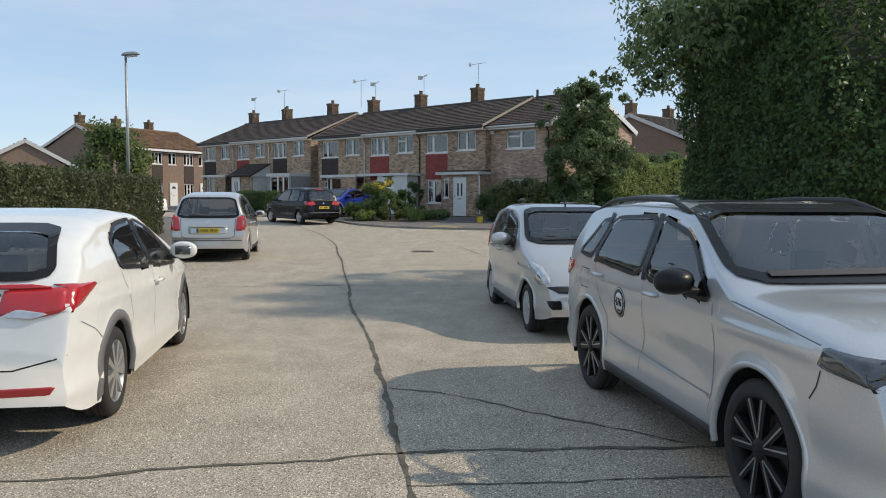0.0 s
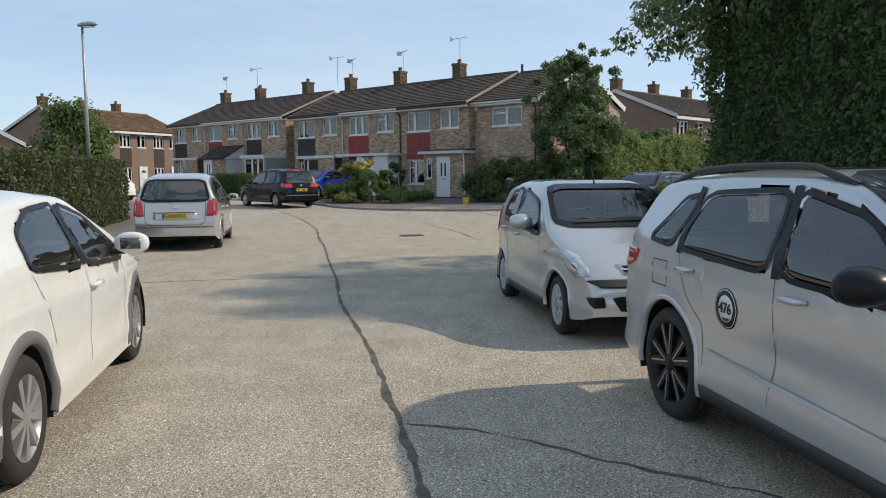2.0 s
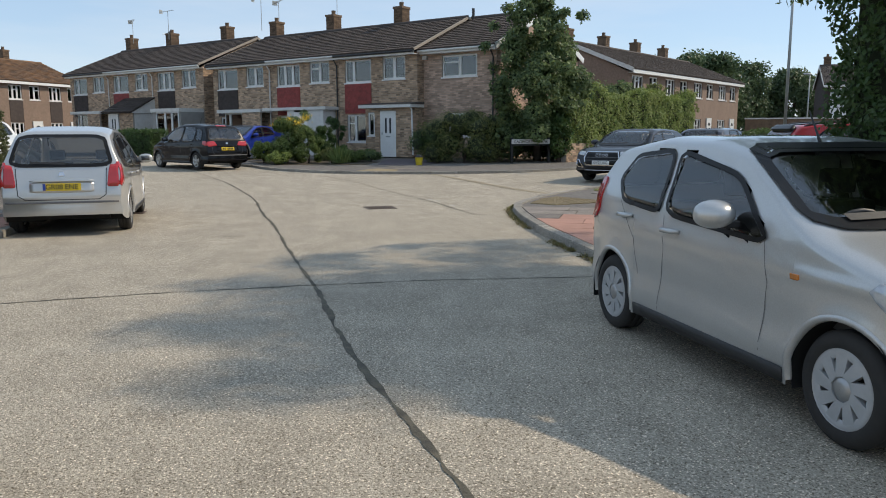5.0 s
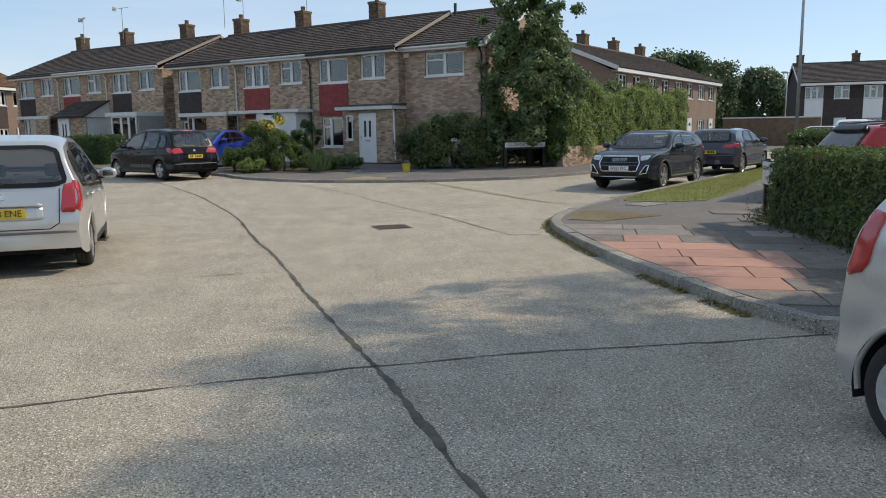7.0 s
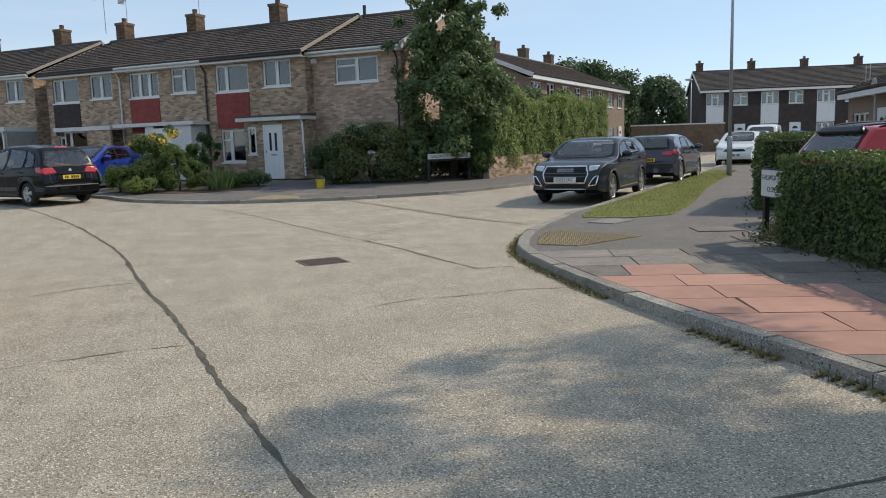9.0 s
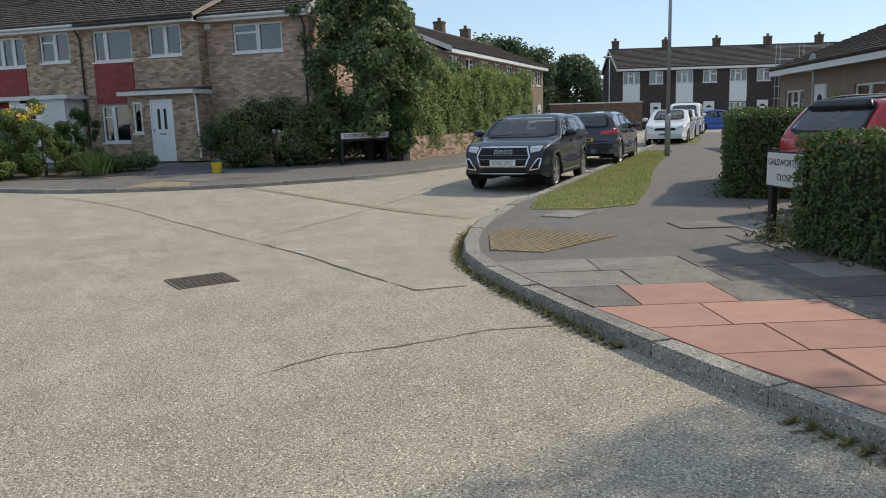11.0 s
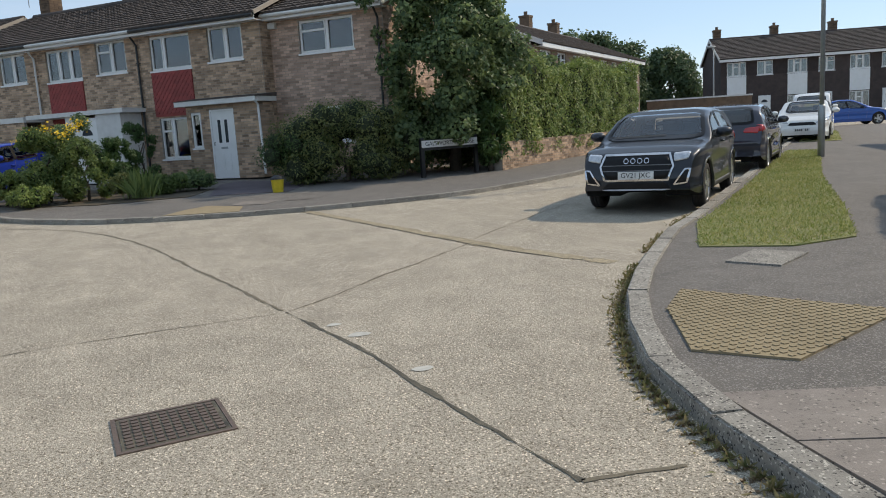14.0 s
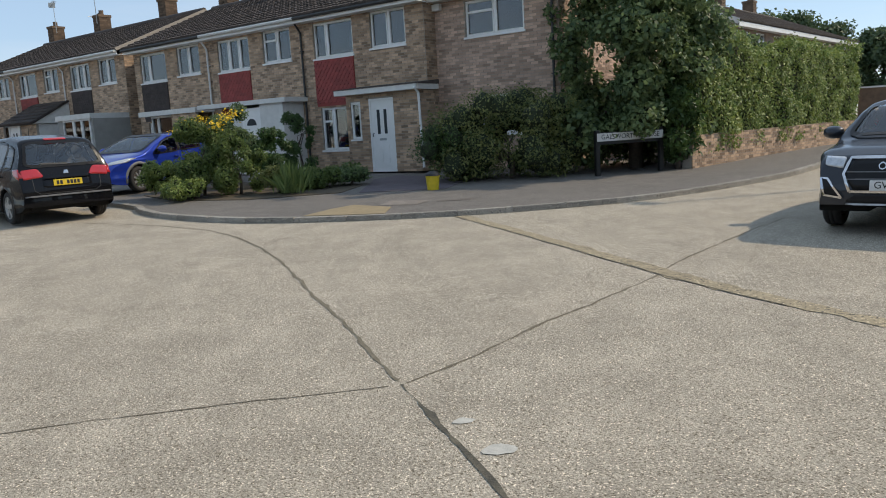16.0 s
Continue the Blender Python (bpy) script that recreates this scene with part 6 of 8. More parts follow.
CITY = dict(L=3.565, W=1.6, sill=0.2, wheel=0.285, arch=0.335, axles=(0.52, 2.87), belt=(0.98, 0.9), nose=0.21, nose_pow=4, tail=0.11, wiper=((-0.5, 1.05), (0.35, 1.07)), antenna=(1.72,), rim="cap", edge=0.09, tumble=0.34,
    profile=[(0, 0.5), (0.03, 0.95), (0.15, 1.22), (0.32, 1.4), (0.9, 1.48), (1.5, 1.47), (1.9, 1.4), (2.5, 1.07), (2.65, 1.0), (3.1, 0.88), (3.4, 0.74), (3.52, 0.6), (3.565, 0.46)],
    windows=[[(0.5, 1.16), (0.66, 1.0), (1.18, 0.965), (1.14, 1.375), (0.66, 1.33)], [(1.27, 0.96), (2.34, 0.91), (1.9, 1.25), (1.22, 1.375)]],
    screen=[(-0.68, 1.03), (0.68, 1.03), (0.56, 1.4), (-0.56, 1.4)], rear_window=[(-0.54, 1.04), (0.54, 1.04), (0.48, 1.35), (-0.48, 1.35)], mirror=(2.0, 0.98), handles=((1.36, 0.86), (0.72, 0.9)),
    seams=[[(1.24, 0.95), (1.27, 0.7), (1.22, 0.3)], [(2.28, 0.92), (2.34, 0.7), (2.3, 0.32)], [(0.6, 1.0), (0.85, 0.75), (0.92, 0.5)]],
    details=[("headlight", [(3.0, 0.78), (3.06, 0.84), (3.24, 0.785), (3.4, 0.7), (3.46, 0.62), (3.3, 0.6), (3.12, 0.68)], "y", 1, "clear_lens", 0.01, True), ("lamp_bowl", [(3.2, 0.69), (3.26, 0.74), (3.34, 0.7), (3.36, 0.64), (3.28, 0.63)], "y", 1, "chrome", 0.014, True),
             ("bumper_strip", [(-0.64, 0.53), (0.64, 0.53), (0.66, 0.6), (-0.66, 0.6)], "x", 1, "trim", 0.014, False), ("grille", [(-0.36, 0.64), (0.36, 0.64), (0.38, 0.73), (-0.38, 0.73)], "x", 1, "body", 0.01, False),
             ("grille_slot", [(0.1, 0.655), (0.32, 0.655), (0.33, 0.675), (0.1, 0.675)], "x", 1, "frit", 0.013, True), ("grille_slot", [(0.1, 0.69), (0.32, 0.69), (0.33, 0.71), (0.1, 0.71)], "x", 1, "frit", 0.013, True),
             ("lower_grille", [(-0.42, 0.32), (0.42, 0.32), (0.46, 0.46), (-0.46, 0.46)], "x", 1, "frit", 0.008, False), ("fog_lamp", [(0.52, 0.36), (0.64, 0.36), (0.66, 0.45), (0.53, 0.46)], "x", 1, "frit", 0.012, True), ("badge", [(-0.06, 0.65), (0.06, 0.65), (0.06, 0.73), (-0.06, 0.73)], "x", 1, "chrome", 0.018, False),
             ("indicator", [(2.52, 0.76), (2.58, 0.76), (2.58, 0.79), (2.52, 0.79)], "y", 1, "amber_lens", 0.008, True),
             ("rear_light", [(0.53, 0.8), (0.68, 0.8), (0.66, 1.16), (0.55, 1.1)], "x", -1, "red_lens", 0.012, True), ("rear_light_wrap", [(0.06, 0.8), (0.2, 0.85), (0.26, 1.14), (0.16, 1.16)], "y", 1, "red_lens", 0.012, True)],
    plates={"rear": (0.7, 5), "front": (0.5, 5)})

MPV = dict(L=4.28, W=1.77, sill=0.22, wheel=0.31, arch=0.37, axles=(0.74, 3.5), belt=(0.98, 0.92), nose=0.26, nose_pow=4, tail=0.08, antenna=(1.8,), rim="star", edge=0.1, tumble=0.38, blue_band=True,
    profile=[(0, 0.5), (0.02, 0.92), (0.08, 1.05), (0.22, 1.38), (0.42, 1.57), (1.1, 1.65), (1.9, 1.64), (2.5, 1.52), (3.25, 1.1), (3.45, 1.02), (3.9, 0.88), (4.18, 0.7), (4.28, 0.48)],
    windows=[[(0.38, 1.05), (0.78, 1.01), (0.8, 1.48), (0.48, 1.38)], [(0.86, 1.0), (1.7, 0.975), (1.66, 1.54), (0.88, 1.5)], [(1.78, 0.97), (3.1, 0.93), (2.45, 1.4), (1.74, 1.54)]],
    screen=[(-0.72, 1.06), (0.72, 1.06), (0.58, 1.56), (-0.58, 1.56)], rear_window=[(-0.7, 1.06), (0.7, 1.06), (0.58, 1.49), (-0.58, 1.49)], mirror=(2.68, 1.02), handles=((1.95, 0.88), (1.0, 0.9)),
    seams=[[(1.74, 0.97), (1.76, 0.7), (1.72, 0.32)], [(2.9, 0.94), (2.96, 0.7), (2.92, 0.34)], [(0.8, 1.0), (1.0, 0.8), (1.12, 0.5)]],
    details=[("rear_light", [(0.62, 0.74), (0.79, 0.74), (0.78, 1.08), (0.66, 1.06)], "x", -1, "red_lens", 0.014, True), ("rear_light_wrap", [(0.02, 0.74), (0.16, 0.78), (0.22, 1.08), (0.12, 1.12)], "y", 1, "red_lens", 0.014, True),
             ("plate_recess", [(-0.44, 0.66), (0.44, 0.66), (0.44, 0.82), (-0.44, 0.82)], "x", -1, "body", 0.004, False), ("boot_handle", [(-0.44, 0.82), (0.44, 0.82), (0.43, 0.865), (-0.43, 0.865)], "x", -1, "body", 0.03, False), ("badge", [(-0.05, 0.9), (0.05, 0.9), (0.03, 0.97), (-0.03, 0.97)], "x", -1, "chrome", 0.01, False),
             ("bumper_step", [(-0.78, 0.5), (0.78, 0.5), (0.78, 0.53), (-0.78, 0.53)], "x", -1, "grey_trim", 0.02, False), ("headlight", [(0.4, 0.66), (0.78, 0.72), (0.8, 0.84), (0.5, 0.8)], "x", 1, "clear_lens", 0.01, True), ("grille", [(-0.35, 0.6), (0.35, 0.6), (0.35, 0.7), (-0.35, 0.7)], "x", 1, "frit", 0.008, False)],
    lines=[("tailgate_seam", [(-0.62, 1.02), (-0.6, 0.62), (-0.5, 0.555), (0.5, 0.555), (0.6, 0.62), (0.62, 1.02)], "x", -1, 0.012, "trim", 0.002), ("wiper", [(-0.05, 1.08), (0.42, 1.1)], "x", -1, 0.03, "trim", 0.02)],
    plates={"rear": (0.745, 6), "front": (0.48, 5)})

CROSS = dict(SUV, wiper=((-0.6, 1.06), (0.2, 1.075)), L=4.19, W=1.79, sill=0.26, wheel=0.34, arch=0.4, axles=(0.78, 3.38), belt=(1.06, 0.98), rim="star", tumble=0.42, rails=None, mirror_mat=None, mirror=(2.66, 1.04), handles=((2.05, 0.94), (1.02, 0.96)), nose=0.15, nose_pow=6,
    profile=[(0, 0.55), (0.03, 0.95), (0.1, 1.06), (0.35, 1.36), (0.65, 1.47), (1.5, 1.51), (2.05, 1.48), (2.45, 1.38), (3.0, 1.06), (3.15, 1.02), (3.8, 0.96), (4.08, 0.86), (4.16, 0.7), (4.19, 0.5)],
    windows=[[(0.86, 1.1), (1.84, 1.055), (1.8, 1.43), (1.12, 1.4)], [(1.92, 1.05), (2.92, 1.01), (2.42, 1.3), (1.87, 1.43)]], side_glass="car_glass", pillars=[[(1.88, 1.05), (1.835, 1.42)]],
    screen=[(-0.76, 1.05), (0.76, 1.05), (0.62, 1.44), (-0.62, 1.44)], rear_window=[(-0.64, 1.08), (0.64, 1.08), (0.56, 1.4), (-0.56, 1.4)],
    seams=[[(1.88, 1.04), (1.9, 0.75), (1.86, 0.42)], [(2.85, 1.0), (2.92, 0.8), (2.88, 0.4)], [(0.85, 1.06), (1.05, 0.8), (1.2, 0.5)]],
    details=[("headlight", [(0.53, 0.74), (0.74, 0.78), (0.75, 0.87), (0.52, 0.86)], "x", 1, "clear_lens", 0.012, True), ("grille", [(-0.46, 0.5), (0.46, 0.5), (0.52, 0.68), (0.46, 0.84), (-0.46, 0.84), (-0.52, 0.68)], "x", 1, "frit", 0.014, False),
             ("air_inlet", [(0.56, 0.44), (0.72, 0.46), (0.75, 0.64), (0.7, 0.62)], "x", 1, "frit", 0.01, True), ("skid_plate", [(-0.6, 0.3), (0.6, 0.3), (0.56, 0.36), (-0.56, 0.36)], "x", 1, "alloy", 0.014, False), ("lower_grille", [(-0.5, 0.37), (0.5, 0.37), (0.48, 0.46), (-0.48, 0.46)], "x", 1, "frit", 0.01, False),
             ("rear_light", [(0.44, 0.88), (0.76, 0.86), (0.77, 1.0), (0.48, 0.98)], "x", -1, "red_lens", 0.012, True), ("rear_light_wrap", [(0.05, 0.88), (0.3, 0.92), (0.34, 1.02), (0.08, 1.04)], "y", 1, "red_lens", 0.012, True)],
    lines=[("grille_surround", [(-0.46, 0.49), (0.46, 0.49), (0.53, 0.68), (0.47, 0.85), (-0.47, 0.85), (-0.53, 0.68), (-0.46, 0.49)], "x", 1, 0.028, "chrome", 0.018), ("grille_bar", [(-0.5, 0.62), (0.5, 0.62)], "x", 1, 0.012, "grey_trim", 0.018), ("grille_bar", [(-0.5, 0.7), (0.5, 0.7)], "x", 1, 0.012, "grey_trim", 0.018),
           ("inlet_surround", [(0.54, 0.42), (0.72, 0.45), (0.76, 0.64), (0.69, 0.63), (0.54, 0.42)], "x", 1, 0.022, "chrome", 0.014), ("inlet_surround", [(-0.54, 0.42), (-0.72, 0.45), (-0.76, 0.64), (-0.69, 0.63), (-0.54, 0.42)], "x", 1, 0.022, "chrome", 0.014),
           ("badge_ring", [(-0.15 + 0.035 * math.cos(a) + 0.1 * 0, 0.76 + 0.035 * math.sin(a)) for a in np.linspace(0, 6.28, 9)], "x", 1, 0.01, "chrome", 0.024), ("badge_ring", [(-0.05 + 0.035 * math.cos(a), 0.76 + 0.035 * math.sin(a)) for a in np.linspace(0, 6.28, 9)], "x", 1, 0.01, "chrome", 0.024),
           ("badge_ring", [(0.05 + 0.035 * math.cos(a), 0.76 + 0.035 * math.sin(a)) for a in np.linspace(0, 6.28, 9)], "x", 1, 0.01, "chrome", 0.024), ("badge_ring", [(0.15 + 0.035 * math.cos(a), 0.76 + 0.035 * math.sin(a)) for a in np.linspace(0, 6.28, 9)], "x", 1, 0.01, "chrome", 0.024)],
    plates={"rear": (0.74, 5), "front": (0.56, 5)})

SALOON = dict(HATCH, arch_trim=None, rim="star", L=4.5, axles=(0.85, 3.6), profile=[(0, 0.5), (0.03, 0.85), (0.1, 1.02), (0.45, 1.1), (1.0, 1.38), (1.7, 1.46), (2.3, 1.43), (2.95, 1.12), (3.2, 1.0), (3.9, 0.9), (4.3, 0.78), (4.45, 0.62), (4.5, 0.48)], screen=[(-0.6, 1.04), (0.6, 1.04), (0.5, 1.38), (-0.5, 1.38)], handles=((2.1, 0.86),), mirror=(2.75, 0.98))
VAN = dict(MPV, L=4.4, W=1.83, axles=(0.75, 3.5), profile=[(0, 0.5), (0.02, 1.4), (0.1, 1.75), (0.5, 1.83), (2.5, 1.82), (2.9, 1.7), (3.5, 1.18), (3.75, 1.08), (4.25, 0.9), (4.36, 0.7), (4.4, 0.5)], windows=[[(2.0, 1.1), (3.1, 1.06), (2.75, 1.45), (2.05, 1.55)]], screen=[(-0.64, 1.16), (0.64, 1.16), (0.58, 1.66), (-0.58, 1.66)], rear_window=[(-0.6, 1.1), (0.6, 1.1), (0.56, 1.5), (-0.56, 1.5)], mirror=(2.9, 1.1), tumble=0.15, blue_band=False, seams=[[(1.95, 1.6), (1.95, 0.4)]])

PAINT = {k: paint("paint_" + k, *v) for k, v in dict(white=((0.78, 0.78, 0.75), 0.0, 0.35), silver=((0.6, 0.61, 0.62), 0.6, 0.33, 0.08), pale_silver=((0.6, 0.595, 0.58), 0.6, 0.35, 0.08), black=((0.006, 0.006, 0.008), 0.0, 0.25, 0.0, 0.4), grey=((0.03, 0.035, 0.045), 0.25, 0.33, 0.1, 0.7), dusk=((0.05, 0.05, 0.066), 0.3, 0.33, 0.1), red=((0.5, 0.02, 0.025), 0.1, 0.33), blue=((0.015, 0.045, 0.35), 0.3, 0.33, 0.1), sky_blue=((0.02, 0.09, 0.35), 0.3, 0.33)).items()}

car(HATCH, at(-3.35, 6.55, 98.4, k=1.01), PAINT["white"], "white hatchback with dark windows and grey wheel arches")
suv = car(SUV, at(2.3, 5.05, -82.4, k=0.97), PAINT["silver"], "silver sport utility car with black alloy wheels and roof rails", rear_glass="privacy_glass")
car(CITY, at(1.66, 10.02, -84.0, k=1.0), PAINT["pale_silver"], "small silver city car with plastic wheel trims", plates={"front": "HY10 XOP"})
car(MPV, at(-5.65, 19.4, 99.0, k=0.98), PAINT["pale_silver"], "silver people carrier seen from behind, yellow number plate", plates={"rear": "GR08 ENE"})
car(dict(MPV, blue_band=False, rim="star", details=[d for d in MPV["details"] if not d[0].startswith("rear_light")] + [("rear_light", [(0.4, 0.86), (0.78, 0.82), (0.79, 1.0), (0.5, 1.02)], "x", -1, "red_lens", 0.014, True), ("rear_light_wrap", [(0.03, 0.83), (0.26, 0.9), (0.3, 1.02), (0.1, 1.03)], "y", 1, "red_lens", 0.014, True), ("brake_light", [(-0.2, 1.54), (0.2, 1.54), (0.2, 1.57), (-0.2, 1.57)], "x", -1, "red_lens", 0.014, False)]), at(-6.6, 35.5, 130), PAINT["black"], "black compact people carrier parked by the far kerb")
car(CROSS, at(7.71, 28.07, -137, k=1.03), PAINT["grey"], "dark grey crossover car with chrome-edged grille", plates={"front": "GV21 JXC"})
car(dict(CROSS, details=CROSS["details"]), at(12.55, 32.1, 42), PAINT["dusk"], "dark grey-purple hatchback parked behind the crossover")
car(SALOON, at(21.3, 38.9, -137), PAINT["white"], "white saloon car parked along the side road")
car(HATCH, at(25.0, 42.5, -137), PAINT["white"], "white hatchback further along the side road")
car(VAN, at(29.0, 46.4, -137), PAINT["white"], "white van at the end of the row of cars", name="van")
car(SALOON, at(35.5, 50.5, -25), PAINT["sky_blue"], "bright blue car parked across the far end")
car(dict(SUV, details=[d for d in SUV["details"] if not d[0].startswith(("roundel", "sunroof"))] + [("black_roof", [(0.5, -0.58), (2.35, -0.58), (2.35, 0.58), (0.5, 0.58)], "z", 1, "frit", 0.008, False), ("roof_spoiler", [(-0.6, 1.43), (0.6, 1.43), (0.56, 1.52), (-0.56, 1.52)], "x", -1, "frit", 0.06, False)]), at(9.6, 19.95, -12, dz=0.08), PAINT["red"], "red car with black roof standing between the clipped hedges")
car(HATCH, at(-5.4, 40.3, -118, dz=0.1), PAINT["blue"], "blue car standing on a front drive")
car(VAN, at(-17.3, 43.0, -42), PAINT["white"], "small white van on the road beyond the hedge", name="van")

# ---- hedges, trees, gardens ----
RNG = np.random.default_rng(7)


def leaf_mesh(name, pts, nrm, size, mat, parent, spread=0.7, long=1.6, droop=0.0):
    """Many small folded leaves at points, facing roughly along the normals."""
    n = len(pts)
    pts, nrm = np.asarray(pts, float), np.asarray(nrm, float)
    d = nrm + RNG.normal(0, spread, (n, 3))
    d /= np.linalg.norm(d, axis=1, keepdims=True) + 1e-9
    r = RNG.normal(0, 1, (n, 3))
    r[:, 2] -= droop
    a = r - d * np.sum(r * d, axis=1, keepdims=True)
    a /= np.linalg.norm(a, axis=1, keepdims=True) + 1e-9
    b = np.cross(d, a)
    s = size * RNG.uniform(0.6, 1.3, (n, 1))
    tip, left, right, base = pts + a * s * long, pts + a * s * long * 0.45 + b * s * 0.5 + d * s * 0.12, pts + a * s * long * 0.45 - b * s * 0.5 + d * s * 0.12, pts
    v = np.stack([base, right, tip, left], axis=1).reshape(-1, 3)
    k = 4 * np.arange(n)
    f = np.concatenate([np.stack([k, k + 1, k + 2], 1), np.stack([k, k + 2, k + 3], 1)])
    me = bpy.data.meshes.new(name)
    me.vertices.add(len(v))
    me.vertices.foreach_set("co", v.ravel())
    me.loops.add(len(f) * 3)
    me.loops.foreach_set("vertex_index", f.ravel().astype(np.int32))
    me.polygons.add(len(f))
    me.polygons.foreach_set("loop_start", (3 * np.arange(len(f))).astype(np.int32))
    me.update(calc_edges=True)
    me.materials.append(mat)
    ob = new(name, me)
    ob.parent = parent
    return tagged(ob, kind="stuff")


def wobble(p, s, k):
    return np.array([noise.noise((q[0] * s, q[1] * s, q[2] * s + 5.0)) for q in p]) * k


def hedge(m, L, T, H, label, mat, density=700, size=0.045, rough=0.06, top=None, core="hedge_core", long=1.6, spread=0.7):
    """A clipped hedge: a dark core and a coat of leaves over an uneven box. Local x along it, y across; top: height along x."""
    host = empty("hedge", m, label, "hedge")
    top = top or (lambda x: H)
    bm = bmesh.new()
    n = max(2, int(L / 0.5))
    inset = 0.07 + rough * 0.6
    rings = []
    for i in range(n + 1):
        x = -L / 2 + inset + (L - 2 * inset) * i / n
        h = top(x) - inset
        rings.append([bm.verts.new(p) for p in ((x, -T / 2 + inset, 0), (x, -T / 2 + inset, h * 0.5), (x, -T / 2 + inset + 0.05, h), (x, T / 2 - inset - 0.05, h), (x, T / 2 - inset, h * 0.5), (x, T / 2 - inset, 0))])
    for a, b in zip(rings, rings[1:]):
        for k in range(5):
            bm.faces.new((a[k], b[k], b[k + 1], a[k + 1]))
    bm.faces.new(rings[0]), bm.faces.new(rings[-1][::-1])
    # the dark core puts the shade behind the leaf coat into colour
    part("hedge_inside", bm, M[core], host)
    pts, nrm = [], []
    hmax = max(top(x) for x in np.linspace(-L / 2, L / 2, 30))
    for axis, area in ((0, L * hmax), (1, L * hmax), (2, T * hmax), (3, T * hmax), (4, L * T)):
        c = int(area * density)
        u, v = RNG.uniform(0, 1, c), RNG.uniform(0, 1, c)
        if axis < 2:
            x = -L / 2 + L * u
            z = v * hmax
            keep = z < np.array([top(q) for q in x])
            sgn = -1 if axis == 0 else 1
            p = np.stack([x, np.full(c, sgn * T / 2), z], 1)[keep]
            q = np.tile((0, sgn, 0.25), (len(p), 1))
        elif axis < 4:
            sgn = -1 if axis == 2 else 1
            x = sgn * L / 2
            p = np.stack([np.full(c, x), -T / 2 + T * u, v * hmax], 1)[v * hmax < top(x)]
            q = np.tile((sgn, 0, 0.25), (len(p), 1))
        else:
            x = -L / 2 + L * u
            p = np.stack([x, -T / 2 + T * v, np.array([top(s) for s in x])], 1)
            q = np.tile((0, 0, 1.0), (c, 1))
        pts.append(p), nrm.append(q)
    pts, nrm = np.concatenate(pts), np.concatenate(nrm).astype(float)
    pts = pts + nrm * (wobble(pts, 1.3, rough * 1.6) + wobble(pts, 5.0, rough) + RNG.normal(0, rough * 0.35, len(pts)))[:, None]
    pts[:, 2] = np.maximum(pts[:, 2], 0.02)
    leaf_mesh("leaves", pts, nrm, size, M[mat], host, long=long, spread=spread)
    return host


def crown_points(blobs, n):
    """Points in the outer shells of many clumps: (x, y, z, r)."""
    blobs = np.asarray(blobs, float)
    w = blobs[:, 3] ** 2
    pick = RNG.choice(len(blobs), n, p=w / w.sum())
    d = RNG.normal(0, 1, (n, 3))
    d /= np.linalg.norm(d, axis=1, keepdims=True)
    r = blobs[pick, 3] * RNG.uniform(0.4, 1.15, n) ** 0.5
    d[:, 2] *= 0.85
    p = blobs[pick, :3] + d * r[:, None]
    return p + d * (blobs[pick, 3] * (wobble(p, 2.2, 0.7) + wobble(p, 6.0, 0.4)))[:, None], d


def tree(name, m, blobs, n, size, mat, label, trunk=0.12, limbs=7, height=3.0, category="tree", long=1.5, droop=0.4, base=0.0, share=None):
    """A tapered trunk with limbs and a crown of many leaves in clumps."""
    host = empty(name, m, label, category)
    if trunk:
        top = Vector((0.1, 0.05, height))
        t = part("trunk", tube([(0, 0, base - 0.1), (0.05, -0.04, height * 0.35), (-0.04, 0.06, height * 0.7), top], [trunk * 1.3, trunk, trunk * 0.75, trunk * 0.45], 10), M["bark"], host, smooth=True)
        picks = sorted(blobs, key=lambda b: -b[3])[:limbs]
        for b in picks:
            s = Vector((0, 0, min(height * 0.95, max(height * 0.4, b[2] * 0.55))))
            e = Vector(b[:3])
            mid = s.lerp(e, 0.5) + Vector((RNG.normal(0, 0.12), RNG.normal(0, 0.12), 0.15))
            part("limb", tube([s, mid, e], [trunk * 0.5, trunk * 0.3, trunk * 0.12], 6), M["bark"], host, smooth=True)
    # dark spheres within the clumps: shade between the leaves, painted as solid cores
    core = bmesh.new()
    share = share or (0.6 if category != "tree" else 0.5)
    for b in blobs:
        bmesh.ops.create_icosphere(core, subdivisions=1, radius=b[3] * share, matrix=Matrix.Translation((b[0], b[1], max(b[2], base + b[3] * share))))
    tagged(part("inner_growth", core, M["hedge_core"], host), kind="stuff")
    p, d = crown_points(blobs, n)
    keep = p[:, 2] > base + 0.03
    leaf_mesh("crown", p[keep], d[keep] + (0, 0, 0.3), size, M[mat], host, long=long, droop=droop)
    return host


def clumps(n, rx, ry, z0, z1, r0, r1, taper=0.6, seed=0):
    g = np.random.default_rng(seed)
    out = []
    for k in range(n):
        t = g.uniform(0, 1)
        w = 1 - taper * abs(t - 0.35) / 0.65
        a, q = g.uniform(0, 6.283), g.uniform(0.2, 1.0) ** 0.5
        out.append((rx * w * q * math.cos(a), ry * w * q * math.sin(a), z0 + (z1 - z0) * t, g.uniform(r0, r1) * (0.6 + 0.4 * w)))
    return out


# the tall dark hedge behind the small car, with a tree grown through it
def tall_top(x):
    y = 11.75 + x
    return float(np.interp(y, (9.3, 9.7, 10.2, 10.9, 12.4, 13.3, 14.2), (3.3, 3.7, 4.3, 4.7, 5.1, 4.9, 4.7))) + 0.12 * math.sin(x * 3.1)


